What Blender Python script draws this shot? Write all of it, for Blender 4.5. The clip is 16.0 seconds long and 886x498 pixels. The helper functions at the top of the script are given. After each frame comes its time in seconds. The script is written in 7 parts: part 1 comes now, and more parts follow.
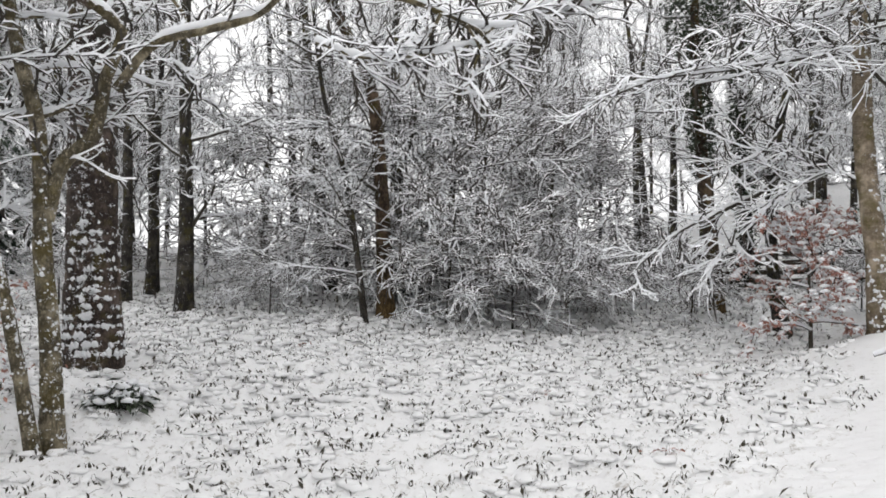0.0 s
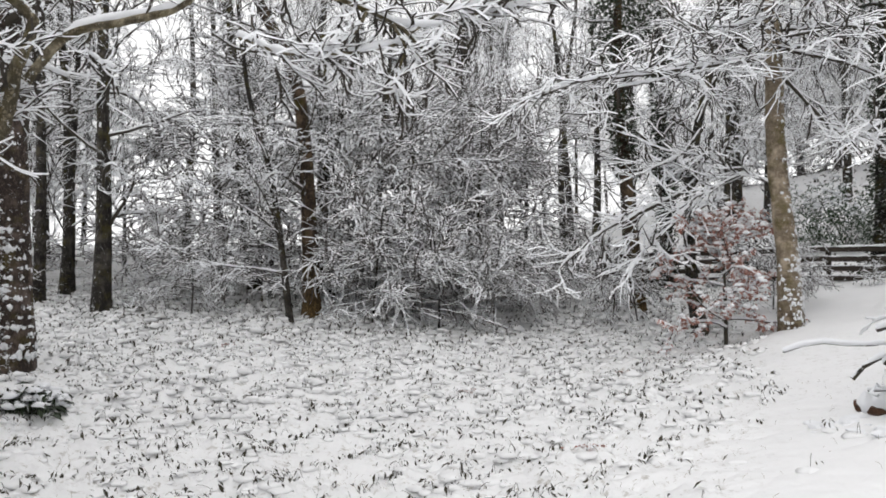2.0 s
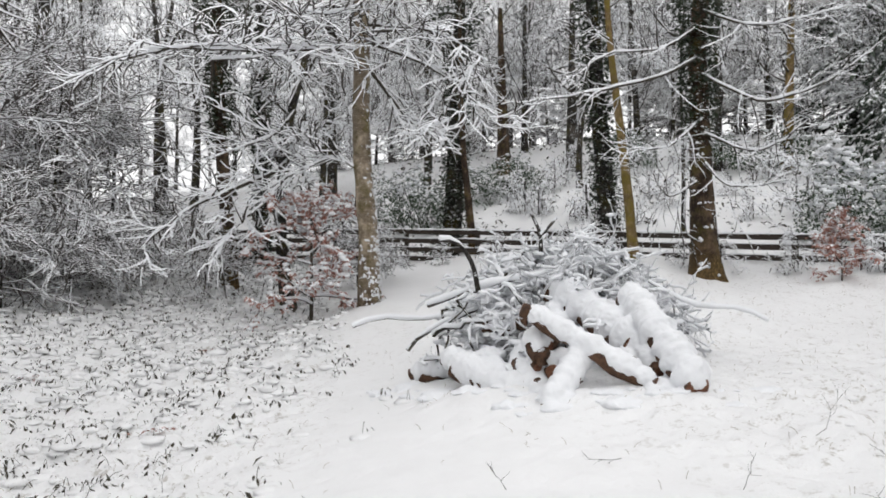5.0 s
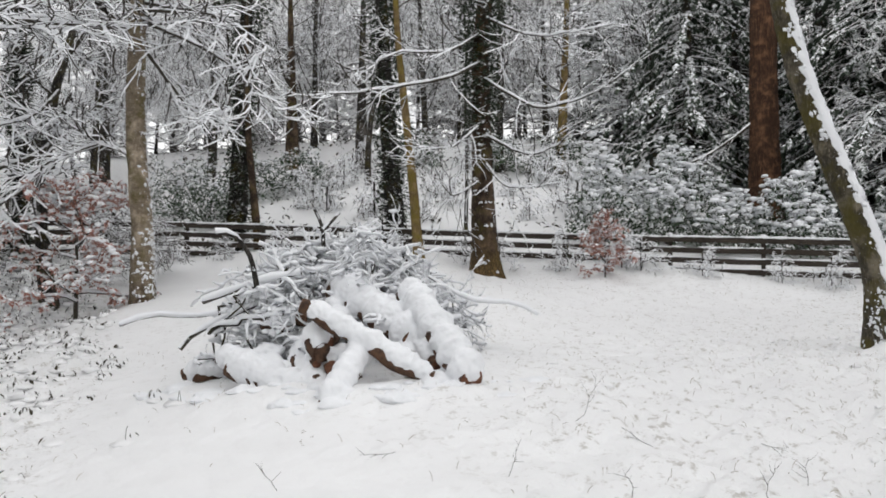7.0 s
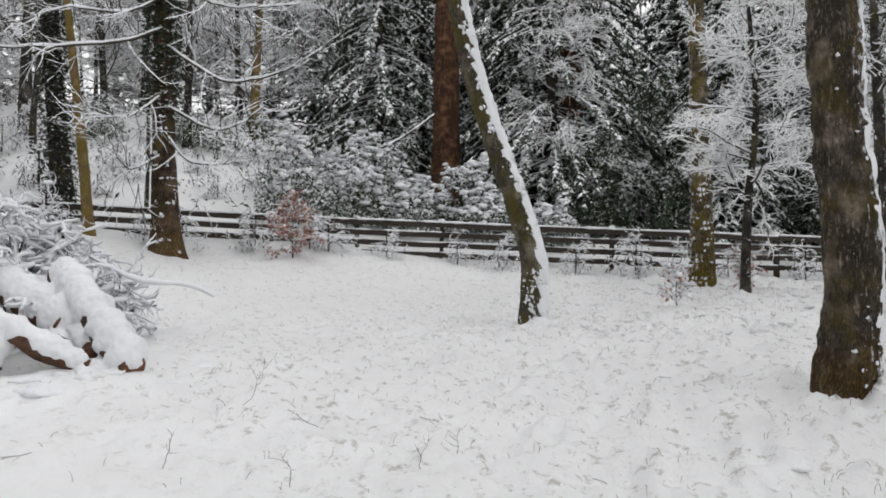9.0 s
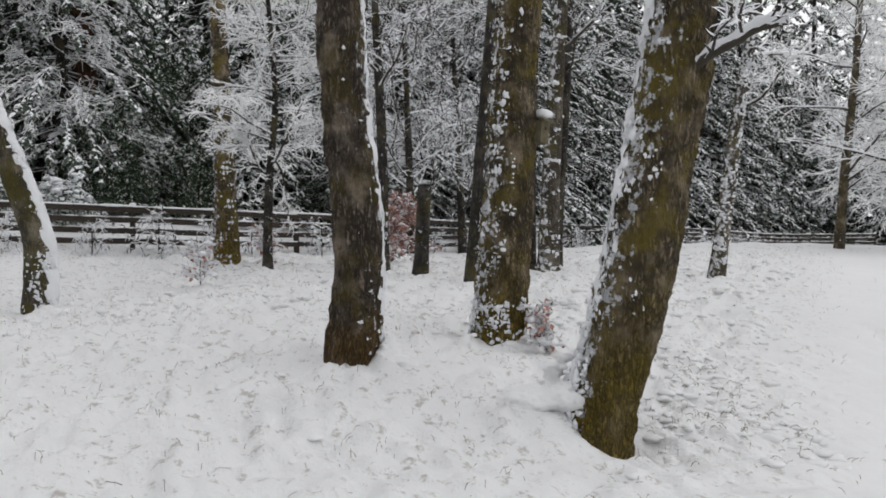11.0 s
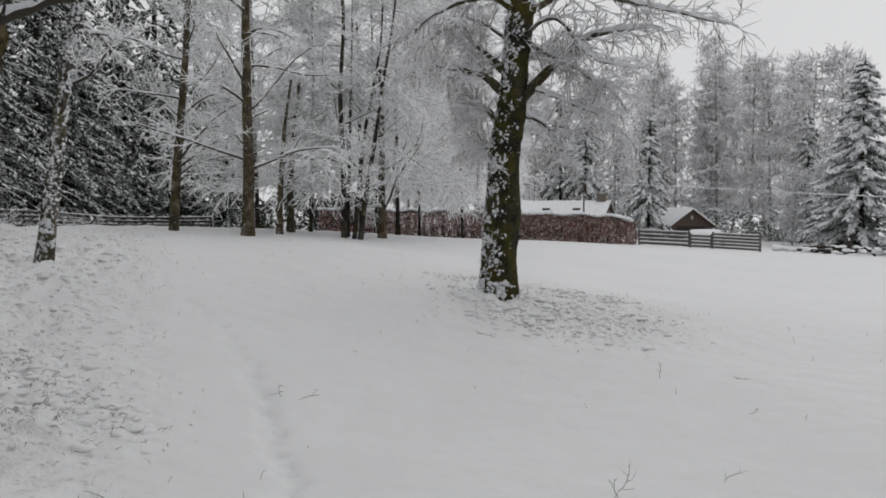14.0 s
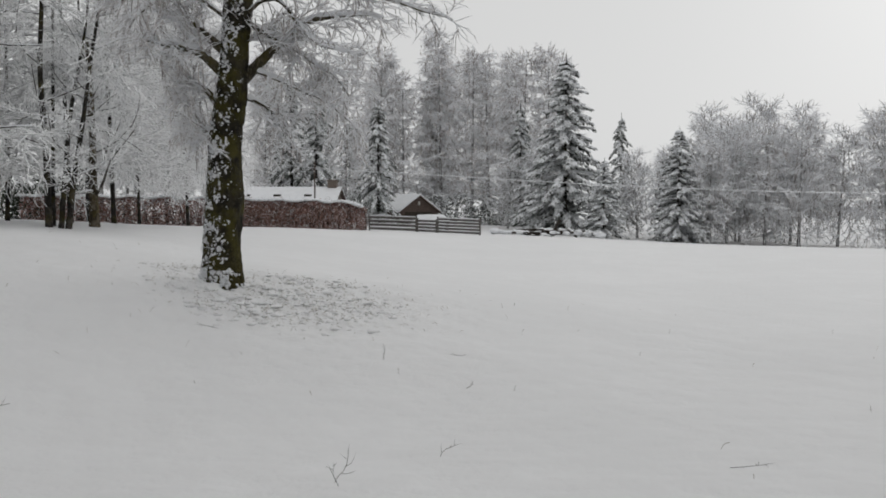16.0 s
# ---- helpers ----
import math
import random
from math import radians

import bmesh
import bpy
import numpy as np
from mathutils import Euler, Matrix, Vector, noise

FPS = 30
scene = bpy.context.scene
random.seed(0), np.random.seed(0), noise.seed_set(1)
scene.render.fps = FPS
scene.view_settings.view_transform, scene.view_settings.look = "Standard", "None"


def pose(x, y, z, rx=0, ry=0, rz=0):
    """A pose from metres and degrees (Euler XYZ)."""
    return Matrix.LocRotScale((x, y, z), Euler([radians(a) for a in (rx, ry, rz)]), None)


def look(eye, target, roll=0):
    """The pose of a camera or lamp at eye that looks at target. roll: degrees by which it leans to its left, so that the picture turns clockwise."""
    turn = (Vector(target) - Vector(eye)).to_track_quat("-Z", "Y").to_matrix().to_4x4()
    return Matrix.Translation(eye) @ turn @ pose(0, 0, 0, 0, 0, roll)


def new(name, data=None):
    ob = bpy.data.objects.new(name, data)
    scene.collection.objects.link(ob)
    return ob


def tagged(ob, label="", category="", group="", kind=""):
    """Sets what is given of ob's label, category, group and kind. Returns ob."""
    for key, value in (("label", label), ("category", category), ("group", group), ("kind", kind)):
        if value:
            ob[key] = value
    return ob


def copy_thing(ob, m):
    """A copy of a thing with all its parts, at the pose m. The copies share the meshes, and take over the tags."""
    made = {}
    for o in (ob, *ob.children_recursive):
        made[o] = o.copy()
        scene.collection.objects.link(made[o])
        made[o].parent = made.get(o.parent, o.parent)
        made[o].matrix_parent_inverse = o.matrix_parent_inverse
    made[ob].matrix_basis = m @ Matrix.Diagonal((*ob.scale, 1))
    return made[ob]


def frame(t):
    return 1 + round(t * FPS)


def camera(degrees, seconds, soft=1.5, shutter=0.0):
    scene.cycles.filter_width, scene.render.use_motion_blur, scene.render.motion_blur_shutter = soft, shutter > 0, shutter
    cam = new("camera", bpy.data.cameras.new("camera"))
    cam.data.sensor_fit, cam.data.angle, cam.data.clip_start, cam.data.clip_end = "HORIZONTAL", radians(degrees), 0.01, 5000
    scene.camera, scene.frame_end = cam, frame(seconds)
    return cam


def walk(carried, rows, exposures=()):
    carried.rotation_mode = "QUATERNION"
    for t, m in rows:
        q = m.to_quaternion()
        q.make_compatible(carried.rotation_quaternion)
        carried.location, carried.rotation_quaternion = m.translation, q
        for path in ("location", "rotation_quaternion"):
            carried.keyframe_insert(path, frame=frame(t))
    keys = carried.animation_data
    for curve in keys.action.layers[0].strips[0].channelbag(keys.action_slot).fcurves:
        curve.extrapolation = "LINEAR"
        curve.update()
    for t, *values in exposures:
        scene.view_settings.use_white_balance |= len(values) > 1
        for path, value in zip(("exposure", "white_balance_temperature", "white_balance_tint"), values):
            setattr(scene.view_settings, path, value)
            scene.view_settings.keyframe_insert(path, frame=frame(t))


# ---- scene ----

# ------------------------------------------------------------------ camera
FOV = 57.05
cam = camera(FOV, 16.0, soft=1.75)
PATH = (  # seconds, eye x y z, heading, tilt, lean
    (0, -0.547, 0.151, 1.574, 0.008, 3.805, -0.418),
    (0.5, -0.555, 0.123, 1.582, 0.259, 5.205, -0.524),
    (1, -0.548, 0.138, 1.580, 0.323, 5.552, -0.524),
    (1.5, -0.538, 0.144, 1.575, 1.410, 5.071, -0.484),
    (2, -0.499, 0.158, 1.584, 5.021, 3.665, -0.591),
    (2.5, -0.421, 0.175, 1.584, 9.609, 2.419, -0.743),
    (3, -0.330, 0.159, 1.593, 15.189, 1.910, -0.608),
    (3.5, -0.243, 0.140, 1.607, 20.170, 1.763, -0.497),
    (4, -0.182, 0.122, 1.618, 24.427, 1.699, -0.640),
    (4.2, -0.164, 0.115, 1.618, 26.352, 1.727, -0.619),
    (6.3, -0.040, 0.113, 1.586, 40.309, 1.554, -0.086),
    (6.5, -0.017, 0.121, 1.584, 42.127, 1.506, -0.143),
    (7, 0.039, 0.135, 1.586, 46.760, 1.513, -0.071),
    (7.5, 0.099, 0.122, 1.580, 52.238, 1.207, 0.163),
    (8, 0.153, 0.098, 1.577, 58.344, 0.720, 0.512),
    (8.2, 0.175, 0.090, 1.574, 60.239, 0.680, 0.417),
    (10.3, 0.444, -0.066, 1.600, 83.842, -0.762, 0.699),
    (10.5, 0.454, -0.066, 1.606, 87.151, -0.910, 0.527),
    (11, 0.447, -0.029, 1.617, 100.172, -1.290, -0.170),
    (11.5, 0.424, -0.111, 1.622, 115.055, -1.455, -0.312),
    (12, 0.388, -0.155, 1.624, 120.535, -1.203, -0.353),
    (12.5, 0.360, -0.182, 1.614, 124.338, -1.430, -0.355),
    (12.9, 0.329, -0.218, 1.612, 130.188, -1.635, -0.344),
    (13, 0.323, -0.232, 1.613, 131.809, -1.755, -0.301),
    (13.5, 0.307, -0.293, 1.611, 138.633, -2.188, 0.026),
    (14, 0.310, -0.331, 1.603, 143.695, -2.507, 0.131),
    (14.5, 0.302, -0.391, 1.593, 148.197, -2.969, 0.102),
    (15, 0.295, -0.434, 1.583, 152.183, -3.133, 0.105),
    (15.5, 0.277, -0.470, 1.579, 156.814, -3.100, 0.089),
    (16, 0.240, -0.507, 1.587, 162.245, -3.440, -0.034),
)


def eye_pose(x, y, z, heading, tilt, lean):
    h, p = radians(heading), radians(tilt)
    ahead = Vector((math.sin(h) * math.cos(p), math.cos(h) * math.cos(p), math.sin(p)))
    return look((x, y, z), Vector((x, y, z)) + ahead, lean)


walk(cam, [(row[0], eye_pose(*row[1:])) for row in PATH],
     exposures=((0.0, 0.74, 6520, 10.5), (4.0, 0.68, 6500, 10.5), (8.2, 0.47, 6480, 10), (10.5, 0.33, 6440, 10.5), (11.0, 0.30, 6420, 10.5), (11.5, 0.11, 6400, 10), (12.0, 0.06, 6400, 10), (13.5, -0.22, 6420, 10), (16.0, -0.32, 6500, 9)))

# ------------------------------------------------------------------ overcast daylight
world = bpy.data.worlds.new("overcast")
scene.world = world
world.use_nodes = True
wn, wl = world.node_tree.nodes, world.node_tree.links
sky = wn.new("ShaderNodeTexSky")
sky.sky_type = "NISHITA"
sky.sun_disc = False
sky.sun_elevation, sky.sun_rotation = radians(24), radians(200)
sky.air_density, sky.dust_density = 1.0, 4.0
grey = wn.new("ShaderNodeHueSaturation")
grey.inputs["Saturation"].default_value = 0.06
grey.inputs["Value"].default_value = 0.12
cloud = wn.new("ShaderNodeMix")
cloud.data_type = "RGBA"
cloud.inputs[0].default_value = 0.95
cloud.inputs[7].default_value = (0.82, 0.82, 0.822, 1)
wl.new(sky.outputs[0], grey.inputs["Color"])
wl.new(grey.outputs[0], cloud.inputs[6])
wl.new(cloud.outputs[2], wn["Background"].inputs[0])
wn["Background"].inputs[1].default_value = 1.0
sun = new("sun", bpy.data.lights.new("sun", "SUN"))
sun.data.energy, sun.data.angle, sun.data.color = 0.3, radians(60), (1.0, 0.98, 0.95)
sun.matrix_world = look((0, 0, 50), (8, 22, 30))

# ------------------------------------------------------------------ mesh helpers


class Bag:
    """Collects vertices and faces of one mesh."""

    def __init__(self):
        self.v, self.f, self.n = [], [], 0

    def add(self, v, f):
        v = np.asarray(v, float).reshape(-1, 3)
        for k in (f if isinstance(f, list) else [f]):
            self.f.append(np.asarray(k) + self.n)
        self.v.append(v)
        self.n += len(v)

    def mesh(self, name, smooth=True):
        me = bpy.data.meshes.new(name)
        faces = []
        for k in self.f:
            faces += k.tolist()
        me.from_pydata(np.concatenate(self.v).tolist() if self.v else [], [], faces)
        me.polygons.foreach_set("use_smooth", [smooth] * len(me.polygons))
        me.update()
        return me


def part(name, bag, material, parent=None, label="", kind="", smooth=True):
    me = bag if isinstance(bag, bpy.types.Mesh) else bag.mesh(name, smooth)
    if material and not me.materials:
        me.materials.append(material)
    ob = new(name, me)
    if parent:
        ob.parent = parent
    return tagged(ob, label, "", "", kind)


def thing(name, at, label, category, group="", kind=""):
    ob = new(name)
    ob.location = at
    ob.empty_display_size = 0.2
    return tagged(ob, label, category, group, kind)


def unit(a):
    return a / np.maximum(np.linalg.norm(a, axis=-1, keepdims=True), 1e-9)


def tubes(p, r, sides=3, squash=1.0):
    """Tubes along paths p (b, n, 3) with radii r (b, n); one edge points up."""
    p = np.asarray(p, float)
    r = np.asarray(r, float)
    b, n, _ = p.shape
    t = unit(np.gradient(p, axis=1))
    mean = unit(t.mean(1, keepdims=True))
    ref = np.where(np.abs(mean[..., 2:]) > 0.9, np.array([1.0, 0, 0]), np.array([0, 0, 1.0]))
    a = unit(np.cross(t, ref))
    u = unit(np.cross(a, t))
    ang = np.pi / 2 + np.arange(sides) * 2 * np.pi / sides
    ring = np.cos(ang)[:, None] * a[:, :, None] + squash * np.sin(ang)[:, None] * u[:, :, None]
    v = p[:, :, None] + ring * r[:, :, None, None]
    i = np.arange(b * n * sides).reshape(b, n, sides)
    j = np.roll(i, -1, axis=2)
    f = np.stack([i[:, :-1], j[:, :-1], j[:, 1:], i[:, 1:]], -1).reshape(-1, 4)
    return v.reshape(-1, 3), f


def twigs_of(p, r, blunt=False):
    """Three-sided tubes that end in a point, or rounded off under snow."""
    if blunt:
        tip = p[:, -1:] + unit(p[:, -1:] - p[:, -2:-1]) * r[:, -1:, None]
        p, r = np.concatenate([p, tip], 1), np.concatenate([r, r[:, -1:]], 1)
    b, n, _ = p.shape
    v, f = tubes(p, r, 3)
    v = v.reshape(b, n, 3, 3)
    w = np.concatenate([v[:, :-1].reshape(b, -1, 3), p[:, -1:]], 1)
    k = w.shape[1]
    base = np.arange(b)[:, None] * k
    quads = []
    for ring in range(n - 2):
        for c in range(3):
            d = (c + 1) % 3
            quads.append(np.stack([base[:, 0] + ring * 3 + c, base[:, 0] + ring * 3 + d, base[:, 0] + ring * 3 + 3 + d, base[:, 0] + ring * 3 + 3 + c], -1))
    tris = [np.stack([base[:, 0] + (n - 2) * 3 + c, base[:, 0] + (n - 2) * 3 + (c + 1) % 3, base[:, 0] + k - 1], -1) for c in range(3)]
    faces = [np.concatenate(tris)]
    if quads:
        faces.append(np.concatenate(quads))
    return w.reshape(-1, 3), faces


def capped(p, r, sides=12):
    """One closed tube."""
    v, f = tubes(np.asarray(p)[None], np.asarray(r)[None], sides)
    n = len(v)
    v = np.vstack([v, np.asarray(p)[0], np.asarray(p)[-1]])
    i = np.arange(sides)
    lo = np.stack([np.full(sides, n), (i + 1) % sides, i], -1)
    hi = np.stack([np.full(sides, n + 1), n - sides + i, n - sides + (i + 1) % sides], -1)
    return v, [f, np.vstack([lo, hi])]


def waves(p, size, seed, octaves=3, turns=5):
    """Smooth random field, about -1 to 1, at points p."""
    rng = np.random.default_rng(seed)
    out = np.zeros(p.shape[:-1])
    for o in range(octaves):
        for _ in range(turns):
            d = unit(rng.normal(size=p.shape[-1])) * 2 * np.pi / size * 2 ** o * rng.uniform(0.7, 1.4)
            out += np.sin(p @ d + rng.uniform(0, 7)) * 0.5 ** o / turns ** 0.5
    return out * 0.7


def spline(points, n):
    """n points evenly along a smooth curve through the given ones."""
    p = np.asarray(points, float)
    q = np.vstack([2 * p[0] - p[1], p, 2 * p[-1] - p[-2]])
    out = []
    for i in range(len(p) - 1):
        t = np.linspace(0, 1, 24, endpoint=False)[:, None]
        a, b, c, d = q[i:i + 4]
        out.append(0.5 * (2 * b + (c - a) * t + (2 * a - 5 * b + 4 * c - d) * t ** 2 + (3 * b - a - 3 * c + d) * t ** 3))
    out = np.vstack(out + [p[-1:]])
    s = np.r_[0, np.cumsum(np.linalg.norm(np.diff(out, axis=0), axis=1))]
    return np.stack([np.interp(np.linspace(0, s[-1], n), s, out[:, k]) for k in range(3)], -1)


def ball(sub=1):
    bm = bmesh.new()
    bmesh.ops.create_icosphere(bm, subdivisions=sub, radius=1)
    v = np.array([x.co[:] for x in bm.verts])
    f = np.array([[x.index for x in q.verts] for q in bm.faces])
    bm.free()
    return v, f


BALL1, BALL2 = ball(1), ball(2)


def lumps(bag, at, size, seed, flat=0.6, sub=1):
    """Uneven rounded lumps at the points given."""
    rng = np.random.default_rng(seed)
    bv, bf = BALL2 if sub == 2 else BALL1
    at = np.asarray(at, float).reshape(-1, 3)
    m = len(at)
    if not m:
        return
    size = np.broadcast_to(np.asarray(size, float), (m,))
    k = rng.uniform(0.7, 1.3, (m, len(bv), 1)) if sub == 1 else 1 + 0.22 * waves(bv[None] + rng.uniform(0, 60, (m, 1, 3)), 1.6, seed, 2)[..., None]
    s = np.stack([rng.uniform(0.8, 1.3, m), rng.uniform(0.8, 1.3, m), np.full(m, flat)], -1)[:, None]
    v = at[:, None] + bv[None] * k * s * size[:, None, None]
    f = (bf[None] + (np.arange(m) * len(bv))[:, None, None]).reshape(-1, 3)
    bag.add(v.reshape(-1, 3), f)


# ------------------------------------------------------------------ the lie of the land
HILLS = np.array([
    [-0.46, -0.63, -0.39, -0, 0.12, 0.07, 0.03],
    [-0.07, 0.1, 0.26, 0.05, 0.04, 0.25, 0.14],
    [0.45, -0.06, -0.36, 0.25, 0, 0.21, 0.16],
    [0.47, -0.78, -0.76, 1.79, 0.22, 0.49, 0.44],
    [-0.25, 0.67, 1.07, -0.67, -0.19, 1.53, 1.03],
    [0.12, -0.9, -1.09, 1.23, 2.14, 1.68, 0.87],
    [1.68, 2.13, -0.09, 2.45, 3.33, 2.9, 1.72],
    [1.36, 1.2, 1.67, 2.98, 2.45, 2.63, 1.66],
    [0.46, 0.38, 1.51, 2.29, 0.99, 0.6, 0.37],
])
ROLLS = np.array([
    [0.03, -0.05, 0.21, 0.18, -0.05],
    [0.05, -0.11, -0.56, 0.13, -0.11],
    [-0.01, 0.39, -0.36, 0.46, -0.08],
    [-0.11, -0.4, 0.48, -0.48, -0.34],
    [0.29, -0.51, 0.01, 0.62, -0.14],
    [0.14, 0.33, -0.42, 0.23, -0.03],
    [-0.48, 0.27, 0.21, -0.61, -0.25],
])

HX, HY = np.meshgrid(np.arange(-24, 73, 16.0), np.arange(-64, 65, 16.0))
RX, RY = np.meshgrid(np.arange(-8, 21, 7.0), np.arange(-15, 28, 7.0))
# hollows and mounds round single stems: x, y, height, reach
MOUNDS = ((7.0, -2.5, -0.16, 0.7), (8.4, -0.6, 0.17, 1.3), (16.1, 13.7, -0.4, 1.6), (8.5, -13.3, 0.16, 1.8),
          (14.1, 3.9, -0.1, 1.5), (-5.9, 11.5, -0.12, 0.5), (8.4, 17.0, 0.22, 1.2), (7.4, 18.1, -0.2, 0.7), (14.7, 14.8, 0.35, 1.0), (-25.0, -110.0, -2.4, 30.0),
          (5.25, 7.3, 0.10, 0.38), (5.6, 6.6, 0.08, 0.32), (6.2, 6.2, 0.08, 0.3), (6.7, 5.9, 0.07, 0.3), (5.0, 8.1, 0.09, 0.4), (5.2, 9.2, 0.10, 0.4), (6.6, 7.6, 0.2, 0.8), (7.0, -2.08, 0.28, 0.3), (6.78, -2.72, -0.12, 0.22), (8.35, -0.95, 0.12, 0.3),
          (27.5, -2.3, -0.28, 3.0), (31.5, -6.0, -0.4, 3.5), (37.0, -10.5, -0.5, 3.5), (43.0, -15.5, -0.5, 4.0), (49.0, -23.0, -0.4, 5.0), (55.0, -33.0, -0.3, 6.0), (35.0, -19.5, -0.34, 6.5))


def land(x, y):
    """Height of the ground."""
    x, y = np.asarray(x, float), np.asarray(y, float)
    z = np.full(x.shape, -0.4)
    for hx, hy, h in zip(HX.ravel(), HY.ravel(), HILLS.ravel()):
        z += h * np.exp(-((x - hx) ** 2 + (y - hy) ** 2) / 338.0)
    for hx, hy, h in zip(RX.ravel(), RY.ravel(), ROLLS.ravel()):
        z += h * np.exp(-((x - hx) ** 2 + (y - hy) ** 2) / 42.32)
    for hx, hy, h, s in MOUNDS:
        z += h * np.exp(-((x - hx) ** 2 + (y - hy) ** 2) / (2 * s * s))
    return z


def rough(x, y):
    """How tangled the ground is: 0 on the mown field, 1 in the wood."""
    def soft(v):
        return 1 / (1 + np.exp(-np.clip(v, -30, 30)))
    wood = soft((y - 6.3) / 0.5) * soft((2 + 0.53 * (y - 6.5) - x) / 0.6)
    east = soft((y + 2 + 0.7 * (x - 3.5)) / 0.5) * soft((x - 5) / 0.8) * (0.4 * soft((16 - y) / 1.0) + 0.5 * soft((5 - y) / 1.0))
    tuft = 0.8 * np.exp(-((x - 7.2) ** 2 + (y + 14.0) ** 2) / 6.0)
    east = np.maximum(east, tuft)
    return np.clip(np.maximum(wood, east), 0, 1)


# a trail of small animal prints wandering over the field
TRAIL = spline([(3.4, -3.2, 0), (4.68, -4.33, 0), (5.69, -5.16, 0), (6.43, -5.77, 0), (7.27, -6.42, 0), (8.93, -7.4, 0), (11.3, -8.3, 0)], 44)
TRAIL += np.random.default_rng(19).normal(0, 0.06, TRAIL.shape)


def surface(x, y):
    """Height of the snow: the land with its small unevenness."""
    x, y = np.asarray(x, float), np.asarray(y, float)
    p, r, d = np.stack([x, y], -1), rough(x, y), np.hypot(x, y)
    z = land(x, y) + r * np.clip(30 / (d + 1), 0, 1) * (0.055 * waves(p, 1.6, 3) + 0.04 * waves(p, 0.8, 4, 2) + 0.045 * waves(p, 0.33, 7, 2) * (d < 26))
    for k, (px, py, _) in enumerate(TRAIL):
        z -= (0.085 + 0.03 * math.sin(k * 2.3)) * np.exp(-((x - px) ** 2 + (y - py) ** 2) / 0.0072)
    return z + 0.05 * waves(p, 9, 5, 2) * np.exp(-d / 60) + (0.006 + 0.01 * r) * waves(p, 0.9, 6, 2) * (d < 40) + 0.005 * waves(p, 0.34, 16, 2) * (d < 16)


def on_land(x, y, up=0.0):
    return np.array([x, y, float(surface(x, y)) + up])

# ------------------------------------------------------------------ materials


class Nodes:
    """Short forms for building a material."""

    def __init__(self, name, rough=0.8):
        self.mat = bpy.data.materials.new(name)
        self.mat.use_nodes = True
        self.t = self.mat.node_tree
        self.bsdf = self.t.nodes["Principled BSDF"]
        self.bsdf.inputs["Roughness"].default_value = rough
        self.bsdf.inputs["Specular IOR Level"].default_value = 0.3
        self.place = self.t.nodes.new("ShaderNodeNewGeometry")

    def put(self, socket, value):
        if hasattr(value, "is_output"):
            self.t.links.new(value, socket)
        elif hasattr(socket.default_value, "__len__") and not hasattr(value, "__len__"):
            socket.default_value = (value,) * len(socket.default_value)
        elif hasattr(value, "__len__") and len(value) == 3 and len(socket.default_value) == 4:
            socket.default_value = (*value, 1)
        else:
            socket.default_value = value

    def noise(self, scale, detail=3.0, rough=0.6, stretch=(1, 1, 1), local=False):
        n = self.t.nodes.new("ShaderNodeTexNoise")
        m = self.t.nodes.new("ShaderNodeMapping")
        m.inputs["Scale"].default_value = stretch
        src = self.t.nodes.new("ShaderNodeTexCoord").outputs["Object"] if local else self.place.outputs["Position"]
        self.t.links.new(src, m.inputs[0])
        self.t.links.new(m.outputs[0], n.inputs["Vector"])
        n.inputs["Scale"].default_value, n.inputs["Detail"].default_value, n.inputs["Roughness"].default_value = scale, detail, rough
        return n.outputs[0]

    def cells(self, scale, stretch=(1, 1, 1)):
        n = self.t.nodes.new("ShaderNodeTexVoronoi")
        n.feature = "DISTANCE_TO_EDGE"
        m = self.t.nodes.new("ShaderNodeMapping")
        m.inputs["Scale"].default_value = stretch
        self.t.links.new(self.place.outputs["Position"], m.inputs[0])
        self.t.links.new(m.outputs[0], n.inputs["Vector"])
        n.inputs["Scale"].default_value = scale
        return n.outputs[0]

    def math(self, op, a, b=0.0):
        n = self.t.nodes.new("ShaderNodeMath")
        n.operation = op
        self.put(n.inputs[0], a)
        self.put(n.inputs[1], b)
        return n.outputs[0]

    def ramp(self, v, lo, hi, a=0.0, b=1.0):
        n = self.t.nodes.new("ShaderNodeMapRange")
        n.interpolation_type = "SMOOTHSTEP"
        self.put(n.inputs[0], v)
        for k, x in zip((1, 2, 3, 4), (lo, hi, a, b)):
            n.inputs[k].default_value = x
        return n.outputs[0]

    def mix(self, fac, a, b):
        n = self.t.nodes.new("ShaderNodeMix")
        n.data_type = "RGBA"
        self.put(n.inputs[0], fac)
        self.put(n.inputs[6], a)
        self.put(n.inputs[7], b)
        return n.outputs[2]

    def facing(self, way):
        n = self.t.nodes.new("ShaderNodeVectorMath")
        n.operation = "DOT_PRODUCT"
        self.t.links.new(self.place.outputs["Normal"], n.inputs[0])
        n.inputs[1].default_value = Vector(way).normalized()
        return n.outputs["Value"]

    def random(self):
        return self.t.nodes.new("ShaderNodeObjectInfo").outputs["Random"]

    def island(self):
        return self.place.outputs["Random Per Island"]

    def bump(self, height, strength, distance):
        n = self.t.nodes.new("ShaderNodeBump")
        n.inputs["Strength"].default_value, n.inputs["Distance"].default_value = strength, distance
        self.put(n.inputs["Height"], height)
        self.t.links.new(n.outputs[0], self.bsdf.inputs["Normal"])

    def done(self, colour):
        self.put(self.bsdf.inputs["Base Color"], colour)
        return self.mat


SNOW = (0.845, 0.857, 0.88)


